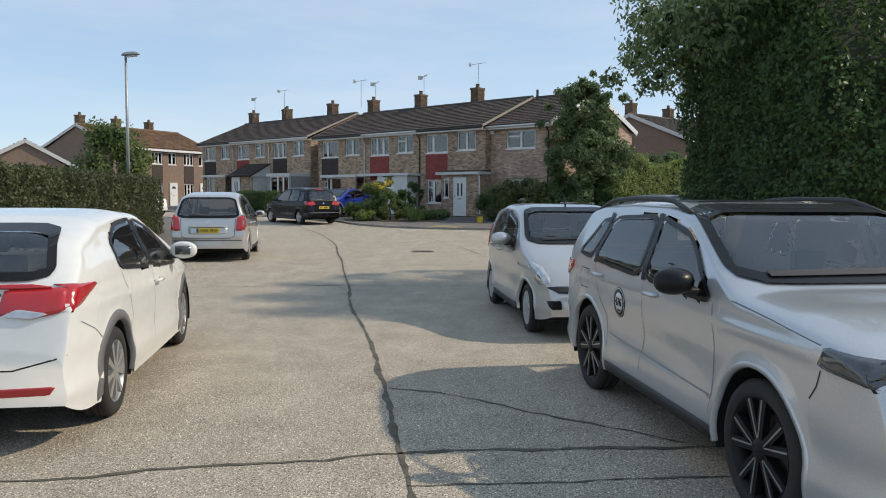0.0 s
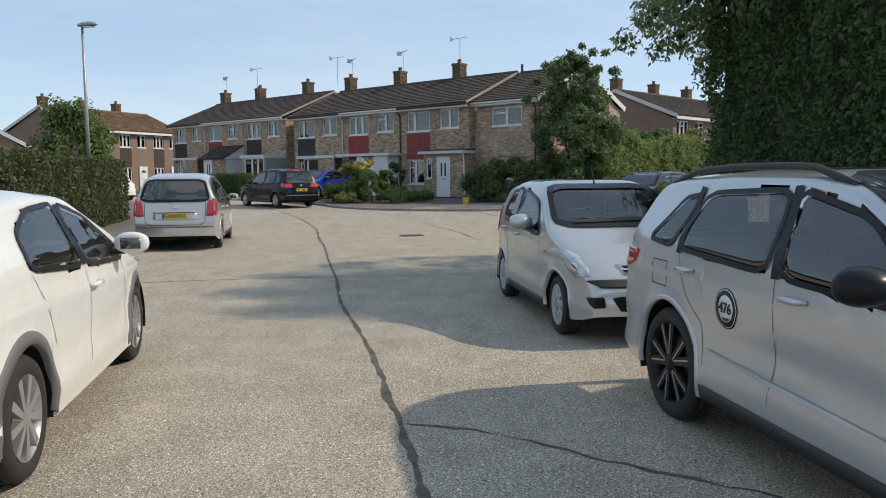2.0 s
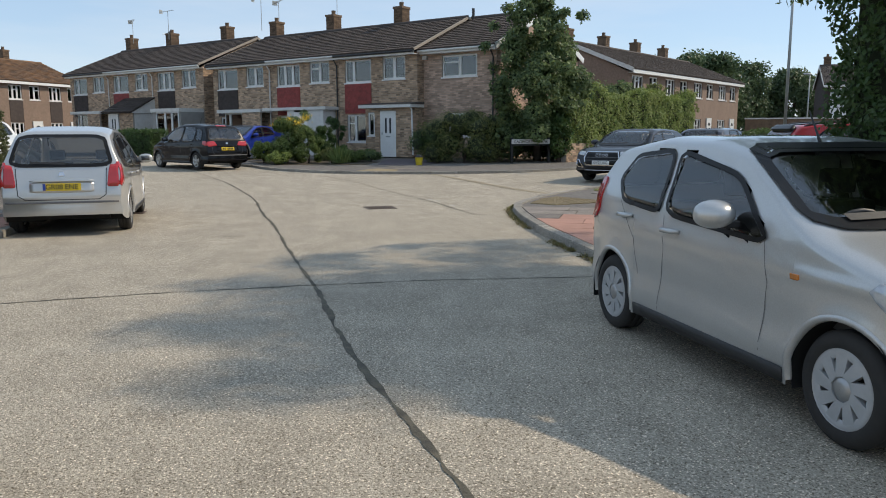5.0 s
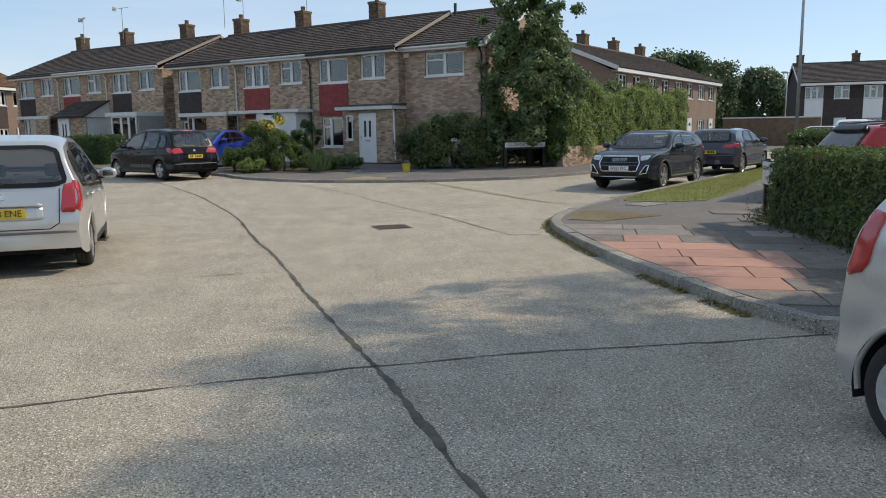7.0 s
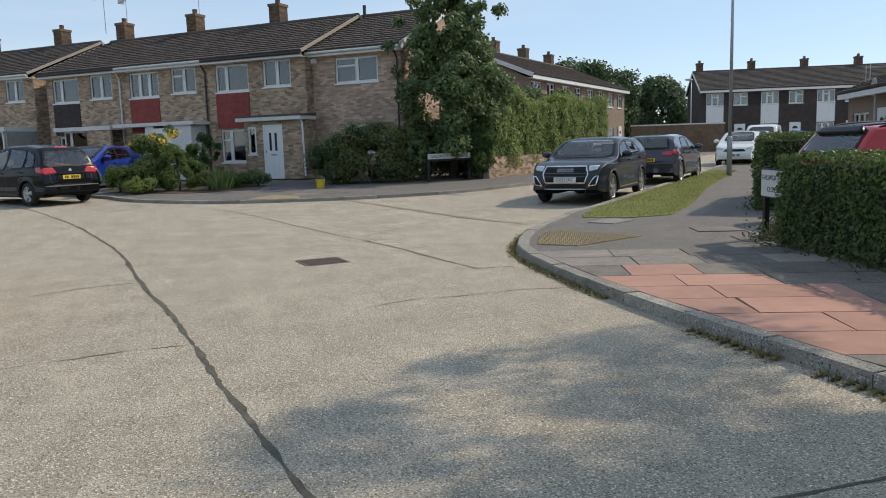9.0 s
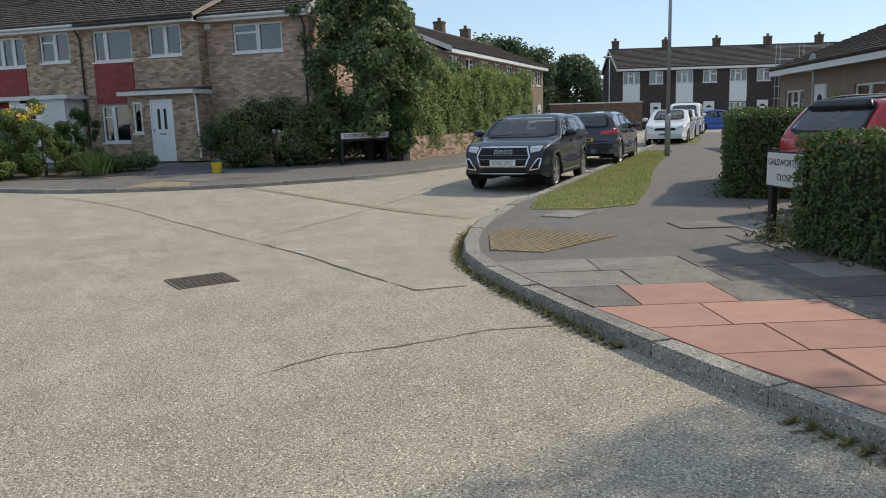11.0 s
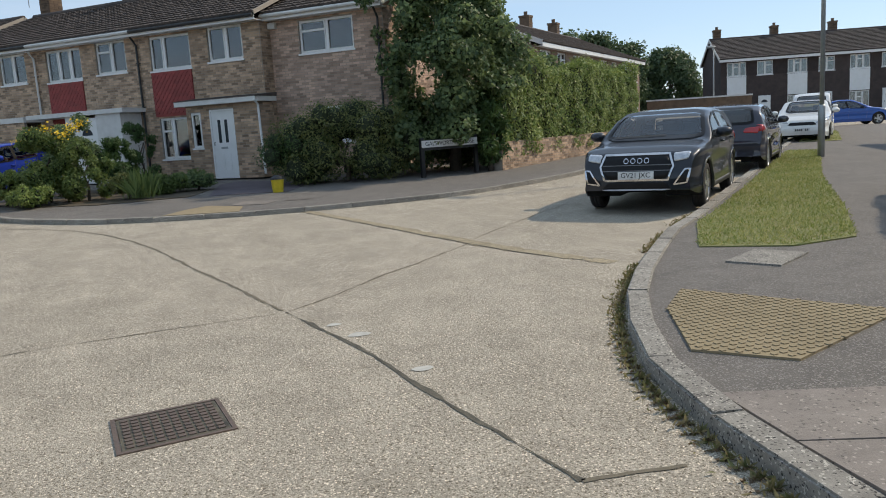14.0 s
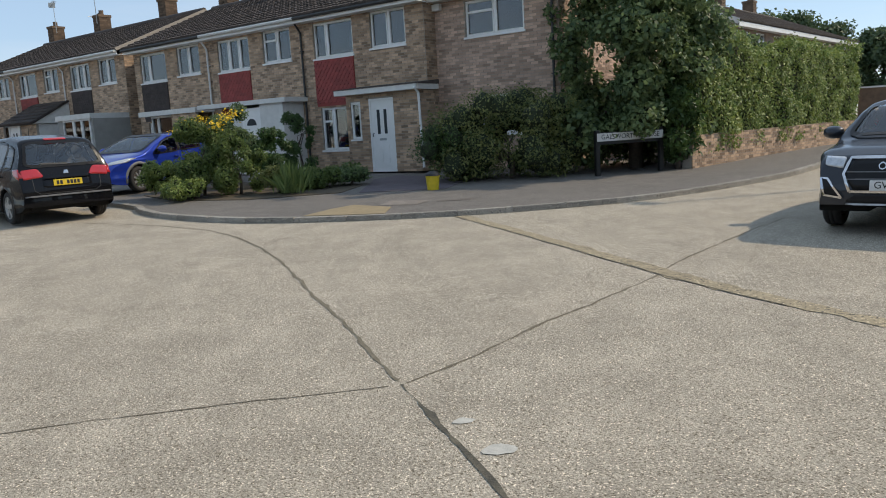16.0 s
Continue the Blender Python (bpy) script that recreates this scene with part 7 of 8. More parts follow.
hedge(pose(6.3, 11.75, 0, 0, 0, 92.5), 4.8, 3.4, 6.0, "tall dense dark green hedge with climbing growth", "leaf_dark", density=1000, size=0.045, rough=0.16, long=1.7, top=tall_top)
tree("climbing_tree", pose(6.3, 11.8, 0), [(-1.9 + 0.5 * math.sin(k * 2.3), 0.5 + 1.5 * math.sin(k * 1.1), 4.7 + 0.5 * math.cos(k * 1.9), 0.62) for k in range(9)] + [(-2.4, 1.4, 4.6, 0.5), (-2.2, 0.5, 5.3, 0.55), (-2.6, 2.2, 4.9, 0.42), (-2.2, -1.0, 4.9, 0.45), (-2.3, 2.3, 3.8, 0.36), (-2.5, 3.0, 4.3, 0.36), (-2.4, 3.7, 4.3, 0.36), (-2.2, 3.3, 4.8, 0.4), (-1.6, 2.8, 4.7, 0.5), (-2.9, 3.5, 3.9, 0.26), (-1.4, 4.2, 4.3, 0.4), (-0.6, 4.4, 4.1, 0.45), (-2.0, 4.3, 3.9, 0.3), (-0.8, 3.2, 4.2, 0.5), (-0.2, 3.6, 4.0, 0.5), (-1.4, 3.4, 3.9, 0.42), (0.3, 4.3, 4.2, 0.5), (-1.0, 2.6, 4.0, 0.5), (-1.1, 3.9, 3.6, 0.4)] + [(0.3 + 1.2 * math.sin(k * 2.9), 0.6 + 1.5 * math.cos(k * 1.7), 4.9 + 0.4 * math.sin(k), 0.8) for k in range(8)],
     24000, 0.05, "leaf_tree", "overgrown tree with hanging leaf sprays above the hedge", share=0.25, trunk=0.16, height=5.0, long=2.2, droop=1.2)
hedge(pose(5.28, 16.25, 0.085, 0, 0, 76.5), 4.95, 1.35, 1.16, "low clipped garden hedge beside the pavement", "leaf_hedge", density=1500, size=0.034, rough=0.05)
hedge(pose(10.3, 23.75, 0.085, 0, 0, 43), 4.2, 1.4, 1.42, "square clipped hedge beside the footpath", "leaf_hedge", density=1300, size=0.034, rough=0.05)
hedge(pose(-9.9, 20.0, 0.085, 0, 0, 97), 14.6, 1.5, 2.0, "long clipped privet hedge along the pavement", "leaf_privet", density=750, size=0.05, rough=0.1)
tree("garden_tree", pose(-11.6, 27.2, 0.1), clumps(34, 1.35, 1.35, 0.8, 3.7, 0.4, 0.62, seed=3), 12000, 0.075, "leaf_garden", "bushy young tree at the end of the hedge", trunk=0.08, height=2.4)

# the sycamore-like tree and shrubs by the corner house
tree("corner_tree", pose(7.0, 37.0, 0.3), clumps(38, 1.9, 1.9, 1.5, 5.5, 0.4, 0.7, 0.4, seed=5) + clumps(16, 1.1, 1.1, 5.2, 6.7, 0.26, 0.42, 0.6, seed=6) + clumps(14, 2.0, 1.6, 0.5, 2.2, 0.5, 0.75, 0.1, seed=8) + clumps(34, 2.7, 2.5, 2.2, 7.3, 0.16, 0.3, 0.5, seed=9), 50000, 0.095, "leaf_tree", "dense dark green broad-leaved tree by the corner house", trunk=0.14, limbs=10, height=4.5, long=1.4)
tree("round_bush", pose(3.75, 36.35, 0.3), clumps(44, 1.6, 0.9, 0.3, 1.8, 0.45, 0.6, 0.25, seed=11), 26000, 0.042, "leaf_bush", "rounded evergreen bush with reddish tips by the house", trunk=0.05, height=1.0, category="bush")
tree("round_bush", pose(2.45, 36.5, 0.3), clumps(20, 0.7, 0.6, 0.25, 1.2, 0.38, 0.48, 0.2, seed=12), 12000, 0.034, "leaf_dark", "clipped dark evergreen bush by the house", trunk=0.05, height=0.7, category="bush")
tree("conifer", pose(7.6, 35.9, 0.3), clumps(14, 0.35, 0.35, 0.3, 2.3, 0.25, 0.34, 0.6, seed=14), 6000, 0.06, "leaf_dark", "narrow dark conifer behind the low sign", trunk=0.05, height=1.6, long=2.6, category="bush")

# the ivy-covered wall along the side road
IVY_A, IVY_B = Vector((7.9, 35.75)), Vector((16.6, 42.4))
ivy_d = IVY_B - IVY_A
ivy_ang, ivy_len = math.degrees(math.atan2(ivy_d.y, ivy_d.x)), ivy_d.length
ivy_mid = (IVY_A + IVY_B) / 2
hedge(pose(ivy_mid.x - 0.25, ivy_mid.y + 0.35, 0.62, 0, 0, ivy_ang), ivy_len, 0.7, 2.4, "tall ivy-covered wall with bright green leaves", "leaf_bright", density=900, size=0.058, rough=0.13, top=lambda x: 2.6 + 0.18 * math.sin(x * 1.3) + 0.1 * math.sin(x * 3.7), long=1.3, spread=0.5)
bwall = empty("garden_wall", pose(IVY_A.x, IVY_A.y, 0.3, 0, 0, ivy_ang), "low brick garden wall under the ivy", "wall")
wall_panel(bwall, "wall", 0, ivy_len, -0.1, 0.75, [], M["brick"], y=0.0, thick=0.25)
for k, (x, y, r, h, mt) in enumerate(((11.0, 41.0, 1.3, 3.7, "leaf_tree"), (13.0, 43.2, 1.2, 3.8, "leaf_tree"), (16.0, 44.4, 1.2, 3.9, "leaf_bush"))):
    tree("garden_shrub", pose(x, y, 0.3), clumps(16, r, r * 0.8, 1.6, h - 0.4, 0.4, 0.6, 0.4, seed=20 + k), 5000, 0.1, mt, "tall garden shrub behind the ivy wall", trunk=0.07, height=2.2, category="shrub")

# front garden plants
for k, (x, y, r, h, mt, n, sz, lab) in enumerate(((-4.3, 36.9, 0.55, 1.05, "leaf_bright", 3500, 0.05, "feathery bright green shrub in the front garden"), (-3.35, 36.8, 0.75, 1.75, "leaf_garden", 5000, 0.06, "tall leafy flowering shrub in the front garden"), (-2.5, 36.6, 0.7, 1.5, "leaf_garden", 5000, 0.06, "tall leafy flowering shrub in the front garden"),
                                                 (-2.9, 38.6, 0.75, 2.1, "leaf_tree", 5000, 0.06, "dark shrub by the front door"), (-1.9, 38.3, 0.55, 1.5, "leaf_dark", 4000, 0.06, "dark evergreen shrub by the wall"), (-1.6, 36.2, 0.4, 0.75, "leaf_bush", 2500, 0.05, "low yellow-green plant in the flower bed"),
                                                 (-0.7, 36.9, 0.6, 0.55, "leaf_garden", 2500, 0.06, "low leafy plants along the path"), (0.0, 37.2, 0.5, 0.5, "leaf_tree", 2000, 0.05, "low leafy plants along the path"), (-3.6, 35.9, 0.5, 0.6, "leaf_bright", 2000, 0.05, "low green plants at the bed's edge"), (-1.4, 40.7, 0.5, 2.1, "leaf_dark", 2500, 0.06, "climbing plant on the house wall"))):
    tree("garden_plant", pose(x, y, ground_z(x, y) + 0.075), clumps(26, r * 0.85, r * 0.85, 0.15, h - 0.15, r * 0.2, r * 0.34, 0.35, seed=40 + k), int(n * 2.2), sz * 0.62, mt, lab, trunk=0.03, limbs=4, height=h * 0.6, category="plant", long=2.0, droop=-0.3)
flowers = empty("flower_head", pose(-3.0, 36.5, 0.3), "clusters of yellow daisy flowers above the shrub", "flower")
fp = np.concatenate([RNG.normal((cx, cy, cz), (0.1, 0.1, 0.05), (70, 3)) for cx, cy, cz in ((-0.5, 0.1, 1.65), (-0.2, 0.0, 1.75), (0.35, -0.1, 1.75), (0.5, 0.1, 1.85), (0.15, 0.0, 1.6), (-0.75, 0.2, 1.5))])
leaf_mesh("petals", fp, np.tile((0, -0.5, 0.8), (len(fp), 1)), 0.045, M["petal"], flowers, long=1.0)
strap = empty("strap_leaf_plant", pose(-1.25, 35.7, 0.3), "upright sword-leaved plant in the bed", "plant")
sp = RNG.normal((0, 0, 0.02), (0.14, 0.14, 0.0), (130, 3))
leaf_mesh("foliage", sp, np.tile((0.0, -1.0, 0.0), (130, 1)), 0.05, M["leaf_garden"], strap, long=13, spread=0.25, droop=-3.5)
sheet("flower_bed", [(-5.0, 37.9), (-3.9, 36.1), (-2.2, 35.2), (-0.2, 35.4), (0.3, 37.0), (-0.4, 38.6), (-3.0, 40.3)], 0.09, M["earth"], skirt=0.05, label="dark earth flower bed in front of the terrace", category="flower bed")
sheet("front_drive", [(0.2, 35.2), (2.0, 34.75), (3.0, 37.2), (1.2, 39.2), (0.6, 38.4)], 0.085, M["block"], skirt=0.02, label="block-paved path to the white front door", category="drive")
hedge(pose(-11.2, 46.2, 0.4, 0, 0, -42), 3.0, 1.0, 1.25, "small dark hedge in a front garden", "leaf_dark", density=500, size=0.06, rough=0.08)
sheet("front_lawn", [(-12.5, 46.0), (-8.6, 42.2), (-7.4, 43.4), (-11.5, 47.4)], 0.085, M["lawn"], skirt=0.02, label="small front lawn of the terrace", category="lawn")

# trees and roofs far off
for k, (x, y, h, r) in enumerate(((33.5, 83.0, 9.4, 3.8), (39.0, 86.0, 10.2, 4.2), (45.0, 90.0, 10.0, 4.0), (29.0, 80.0, 6.5, 2.4), (52.0, 90.0, 9.0, 3.4))):
    tree("far_tree", pose(x, y, 0.3), clumps(40, r, r, 1.5, h - 1.0, 0.9, 1.5, 0.5, seed=60 + k), 16000, 0.24, "leaf_far", "large dark green tree behind the terraces", trunk=0.25, height=5.0)
for k, (x, y, r, h, mt) in enumerate(((17.0, 27.0, 0.9, 1.7, "leaf_bush"), (18.5, 28.6, 0.8, 1.9, "leaf_bright"), (13.6, 25.7, 0.7, 1.0, "leaf_garden"), (15.6, 27.2, 0.8, 1.5, "leaf_privet"))):
    tree("garden_shrub", pose(x, y, 0.1), clumps(14, r * 0.8, r * 0.7, 0.3, h - 0.3, 0.3, 0.45, 0.3, seed=70 + k), 3500, 0.06, mt, "mixed garden shrub beside the footpath", trunk=0.05, height=h * 0.6, category="shrub")


# ---- grass, weeds and litter ----
def poly_points(poly, n):
    us, vs = [p[0] for p in poly], [p[1] for p in poly]
    out = []
    x, y = RNG.uniform(min(us), max(us), n * 4), RNG.uniform(min(vs), max(vs), n * 4)
    for a, b in zip(x, y):
        if inside(poly, a, b):
            out.append((a, b))
            if len(out) == n:
                break
    return out


VERGE = [(4.85, 23.45), (6.0, 25.0), (7.25, 26.05), (16.2, 34.35), (16.7, 33.6), (11.5, 28.4), (8.4, 24.9), (6.5, 22.95), (5.6, 22.9)]
sheet("grass_verge", VERGE, 0.1, M["lawn"], skirt=0.03, label="rough grass verge between kerb and footpath", category="grass")
VERGE_2 = [(19.4, 37.2), (25.5, 43.2), (26.4, 42.4), (20.6, 36.6)]
sheet("grass_verge", VERGE_2, 0.1, M["lawn"], skirt=0.03, label="short piece of grass verge further along", category="grass")
for poly, n in ((VERGE, 48000), (VERGE_2, 5000)):
    g = poly_points(poly, n)
    p = np.array([(x, y, ground_z(x, y) + 0.1) for x, y in g])
    g_host = empty("grass", Matrix.Identity(4), "uneven mown grass with dry patches", "grass", kind="stuff")
    leaf_mesh("grass_blades", p, np.tile((0, 0, 0.2), (len(p), 1)), 0.011, M["grass"], g_host, long=5.0, spread=1.0, droop=-1.2)


def gutter_weeds(line, d, n, label):
    pts = along(line, 0.1)
    base = np.array([(p.x, p.y) for p in pts])
    idx = RNG.integers(1, len(base) - 1, n)
    t = base[idx + 1] - base[idx - 1]
    t /= np.linalg.norm(t, axis=1, keepdims=True)
    nor = np.stack([-t[:, 1], t[:, 0]], 1)
    dens = np.array([noise.noise((x * 0.7, y * 0.7, 2.0)) for x, y in base[idx]])
    keep = dens > -0.12
    q = base[idx] + nor * (d + np.abs(RNG.normal(0, 0.05, n)) * np.sign(d))[:, None]
    q = q[keep]
    p = np.array([(x, y, ground_z(x, y) + 0.008) for x, y in q])
    host = empty("kerb_weed", Matrix.Identity(4), label, "weeds", kind="stuff")
    h = len(p) // 2
    leaf_mesh("dead_leaves", p[:h], np.tile((0, 0, 1.0), (h, 1)), 0.015, M["litter"], host, long=1.4, spread=0.5)
    leaf_mesh("weeds", p[h:], np.tile((0, 0, 0.3), (len(p) - h, 1)), 0.014, M["weed"], host, long=3.5, spread=0.9, droop=-0.8)


M["litter"] = leaf_material("dead_leaf", (0.11, 0.08, 0.05), (0.28, 0.19, 0.11))
gutter_weeds([p for p in KERB_RIGHT[2:11]], 0.02, 9000, "dead leaves and weeds along the gutter")
gutter_weeds([p for p in KERB_RIGHT[6:11]], -0.2, 1500, "grass tufts behind the kerb")
weeds = empty("hedge_weed", Matrix.Identity(4), "straggling weeds at the foot of the hedges", "weeds", kind="stuff")
wp = np.concatenate([np.stack([RNG.normal(a + (c - a) * u, 0.12, 700), RNG.normal(b + (e - b) * u, 0.12, 700), 0.1 + np.abs(RNG.normal(0, 0.12, 700))], 1) for a, b, c, e in ((4.0, 14.6, 5.15, 18.9), (5.2, 19.1, 6.0, 19.5), (8.1, 22.7, 11.3, 25.6)) for u in [RNG.uniform(0, 1, 700)]])
leaf_mesh("weed_leaves", wp, np.tile((-0.5, 0, 0.5), (len(wp), 1)), 0.025, M["leaf_privet"], weeds, long=2.4)

# ---- street furniture and small things ----
def lamp_post(m, tall, label, head=True):
    host = empty("street_lamp", m, label, "street lamp")
    part("base_column", tube([(0, 0, -0.05), (0, 0, 1.25), (0, 0, 1.3)], [0.085, 0.085, 0.06], 14), M["galv"], host, smooth=True)
    part("column", tube([(0, 0, 1.28), (0, 0, tall * 0.6), (0, 0, tall)], [0.058, 0.048, 0.036], 12), M["galv"], host, smooth=True)
    part("door_panel", box_mesh((-0.04, 0.04, -0.092, -0.08, 0.45, 0.95), bevel=0.004), M["galv"], host)
    bm = bmesh.new()
    bmesh.ops.create_uvsphere(bm, u_segments=20, v_segments=10, radius=1.0)
    for v in bm.verts:
        x, y, z = v.co
        v.co = (0.2 + 0.36 * x, 0.14 * y * (1 - 0.25 * x), tall + 0.03 + (0.1 if z > 0 else 0.05) * z)
    lamp = part("lantern", bm, M["galv"], host, "grey flattened lantern", smooth=True)
    part("lens", box_mesh((0.02, 0.42, -0.09, 0.09, tall - 0.035, tall - 0.015), bevel=0.006), M["clear_lens"], lamp)
    return host


lamp_post(pose(-10.1, 24.6, 0.085, 0, 0, -20), 5.85, "slim grey street lamp with flat lantern behind the hedge")
lamp_post(pose(15.0, 31.9, ground_z(15, 31.9) + 0.09, 0, 0, 130), 8.0, "tall galvanised street lamp on the grass verge")
lamp_post(pose(35.2, 61.5, 0.3, 0, 0, 170), 5.6, "distant street lamp with flat lantern")

# iron cover in the road
cover = empty("manhole_cover", pose(-0.5, 20.95, 0.0, 0, 0, 8), "rusty iron manhole cover with raised studs set in the road", "manhole cover")
part("frame", box_mesh((-0.3, 0.3, -0.28, -0.255, -0.01, 0.008), (-0.3, 0.3, 0.255, 0.28, -0.01, 0.008), (-0.3, -0.275, -0.255, 0.255, -0.01, 0.008), (0.275, 0.3, -0.255, 0.255, -0.01, 0.008)), M["iron"], cover)
part("plate", box_mesh((-0.27, 0.27, -0.25, 0.25, -0.01, 0.005)), M["tar"], cover)
for i in range(10):
    for j in range(9):
        part("stud", box_mesh((-0.248 + i * 0.051, -0.212 + i * 0.051, -0.225 + j * 0.052, -0.192 + j * 0.052, 0.005, 0.011)), M["iron"], cover)
grate = empty("gully_grate", pose(-5.2, 20.7, 0.0, 0, 0, 96), "iron gully grate at the road edge", "grate")
part("frame", box_mesh((-0.24, 0.24, -0.2, -0.17, 0, 0.008), (-0.24, 0.24, 0.17, 0.2, 0, 0.008), (-0.24, -0.21, -0.17, 0.17, 0, 0.008), (0.21, 0.24, -0.17, 0.17, 0, 0.008)), M["iron"], grate)
part("pit", box_mesh((-0.21, 0.21, -0.17, 0.17, 0.0, 0.003)), M["under"], grate)
for k in range(7):
    part("bar", box_mesh((-0.19 + k * 0.06, -0.165 + k * 0.06, -0.17, 0.17, 0.003, 0.009)), M["iron"], grate)

# street name signs
sign = empty("street_sign", pose(5.38, 19.08, 0.02, 0, 0, -109.0), "white street name sign on black posts by the hedge", "sign")
part("board", box_mesh((-0.37, 0.37, -0.02, 0.0, 0.66, 1.06), bevel=0.006), M["ink"], sign, "black edged board")
part("plate", box_mesh((-0.35, 0.35, -0.026, -0.0205, 0.68, 1.04)), M["offwhite"], sign, "white enamel plate")
lettering("street_name", "GALSWORTHY", 0.1, pose(0, -0.0275, 0.935, 90, 0, 0), M["ink"], sign, 0.001, 0.95)
lettering("street_name", "CLOSE", 0.1, pose(0, -0.0275, 0.775, 90, 0, 0), M["ink"], sign, 0.001, 0.95)
for x in (-0.31, 0.31):
    part("post", box_mesh((x - 0.04, x + 0.04, 0.001, 0.07, -0.05, 1.08), bevel=0.006), M["ink"], sign)
low_sign = empty("street_sign", pose(6.35, 35.55, 0.3, 0, 0, 12), "low white street name sign on dark posts under the tree", "sign")
part("plate", box_mesh((-0.85, 0.85, -0.03, -0.01, 0.75, 0.93), bevel=0.004), M["offwhite"], low_sign)
lettering("street_name", "GALSWORTHY CLOSE", 0.15, pose(0, -0.032, 0.84, 90, 0, 0), M["ink"], low_sign, 0.001)
part("rail", box_mesh((-0.85, 0.85, -0.008, 0.03, 0.68, 0.95)), M["ink"], low_sign)
for x in (-0.82, 0.82):
    part("post", box_mesh((x - 0.05, x + 0.05, -0.006, 0.09, -0.05, 1.0), bevel=0.006), M["ink"], low_sign)

tub = empty("salt_tub", pose(1.76, 34.8, ground_z(0, 34.8) + 0.075, 0, 0, 20), "small yellow plastic tub with a dark lid", "tub")
part("body", tube([(0, 0, 0), (0, 0, 0.03), (0, 0, 0.3)], [0.12, 0.125, 0.15], 16), M["yellow"], tub, smooth=False)
part("lid", tube([(0, 0, 0.3), (0, 0, 0.34), (0, 0, 0.4)], [0.16, 0.15, 0.06], 16), M["trim"], tub)
pot = empty("plant_pot", pose(0.0, 38.3, 0.34), "green glazed plant pot by the front door", "plant pot")
part("pot", tube([(0, 0, 0), (0, 0, 0.26), (0, 0, 0.3)], [0.13, 0.19, 0.2], 16), M["green_pot"], pot)
leaf_mesh("plant", RNG.normal((0, 0, 0.36), (0.12, 0.12, 0.06), (300, 3)), np.tile((0, 0, 1.0), (300, 1)), 0.05, M["leaf_garden"], pot)

# the roundel on the silver car's door, and its badge letters
face = [c for c in suv.children if c.name.startswith("roundel_face")][0]
mid_suv = sum(SUV["axles"]) / 2
lettering("number", "476", 0.085, pose(1.58 - mid_suv, min(v.co.y for v in face.data.vertices) - 0.002, 0.84, 90, 0, 0), M["ink"], suv, 0.002)
dish = empty("satellite_dish", on_terrace(-10.3, 4.6, 8.15) @ pose(0, 0, 0, 0, 0, 10), "dark satellite dish on a chimney bracket", "dish")
bm = bmesh.new()
bmesh.ops.create_uvsphere(bm, u_segments=20, v_segments=10, radius=0.42)
bmesh.ops.delete(bm, geom=[v for v in bm.verts if v.co.z > -0.25], context="VERTS")
d = part("reflector_dish", bm, M["grey_trim"], dish)
d.matrix_basis = pose(0, 0, 0.1, 70, 0, 0)
part("arm", tube([(0, 0.1, -0.3), (0, 0.05, 0.0), (0, -0.35, -0.1)], 0.02, 6), M["galv"], dish)

# a scaffold in front of the far terrace
scaf = empty("scaffold", pose(40.4, 67.2, 0.4, 0, 0, -28), "grey scaffold poles and boards against the far terrace", "scaffold")
for i in range(6):
    for yy in (-0.6, -1.5):
        part("standard", tube([(13.0 + i * 1.9, yy, 0), (13.0 + i * 1.9, yy, 6.6)], 0.03, 6), M["galv"], scaf)
for z in (2.2, 3.2, 4.4, 5.4, 6.4):
    for yy in (-0.6, -1.5):
        part("ledger", tube([(12.8, yy, z), (22.8, yy, z)], 0.03, 6), M["galv"], scaf)
for z in (2.15, 4.35):
    part("board", box_mesh((12.9, 22.7, -1.45, -0.65, z + 0.03, z + 0.07)), M["pink_wall"], scaf)
wall_g = empty("garage_wall", pose(31.2, 63.6, 0.3, 0, 0, -30), "low brown brick garage and wall between the terraces", "wall")
part("wall", box_mesh((0, 7.0, 0, 0.3, -0.2, 2.2)), M["brick_chimney"], wall_g)
part("coping", box_mesh((-0.05, 7.05, -0.05, 0.35, 2.2, 2.3)), M["offwhite"], wall_g)
gate = empty("traffic_sign", pose(20.2, 31.0, 0.3, 0, 0, 60), "round road sign on a grey pole seen from behind", "sign")
part("pole", tube([(0, 0, -0.1), (0, 0, 3.0)], 0.035, 8), M["galv"], gate)
part("disc", tube([(0, 0.05, 2.75), (0, 0.065, 2.75)], 0.3, 24), M["galv"], gate)

# wheelie bin at the end of the verge
bin_ob = empty("wheelie_bin", pose(24.4, 41.3, 0.35, 0, 0, 43), "black wheeled bin standing on the verge", "bin")
part("body", tube([(0, 0, 0.05), (0, 0, 0.95)], [0.26, 0.34], 4), M["trim"], bin_ob)
part("lid", box_mesh((-0.3, 0.3, -0.3, 0.3, 0.95, 1.02), bevel=0.02), M["trim"], bin_ob)


# ---- paving flags, last because they are many ----
def kerb_x(y):
    pts = along(KERB_RIGHT, 0.3)
    best = min(pts, key=lambda p: abs(p.y - y) + (100 if p.y < 13.2 else 0))
    return best.x


flags = empty("paving", Matrix.Identity(4), "worn paving flags, some of them red, on the corner pavement", "paving", kind="structure")


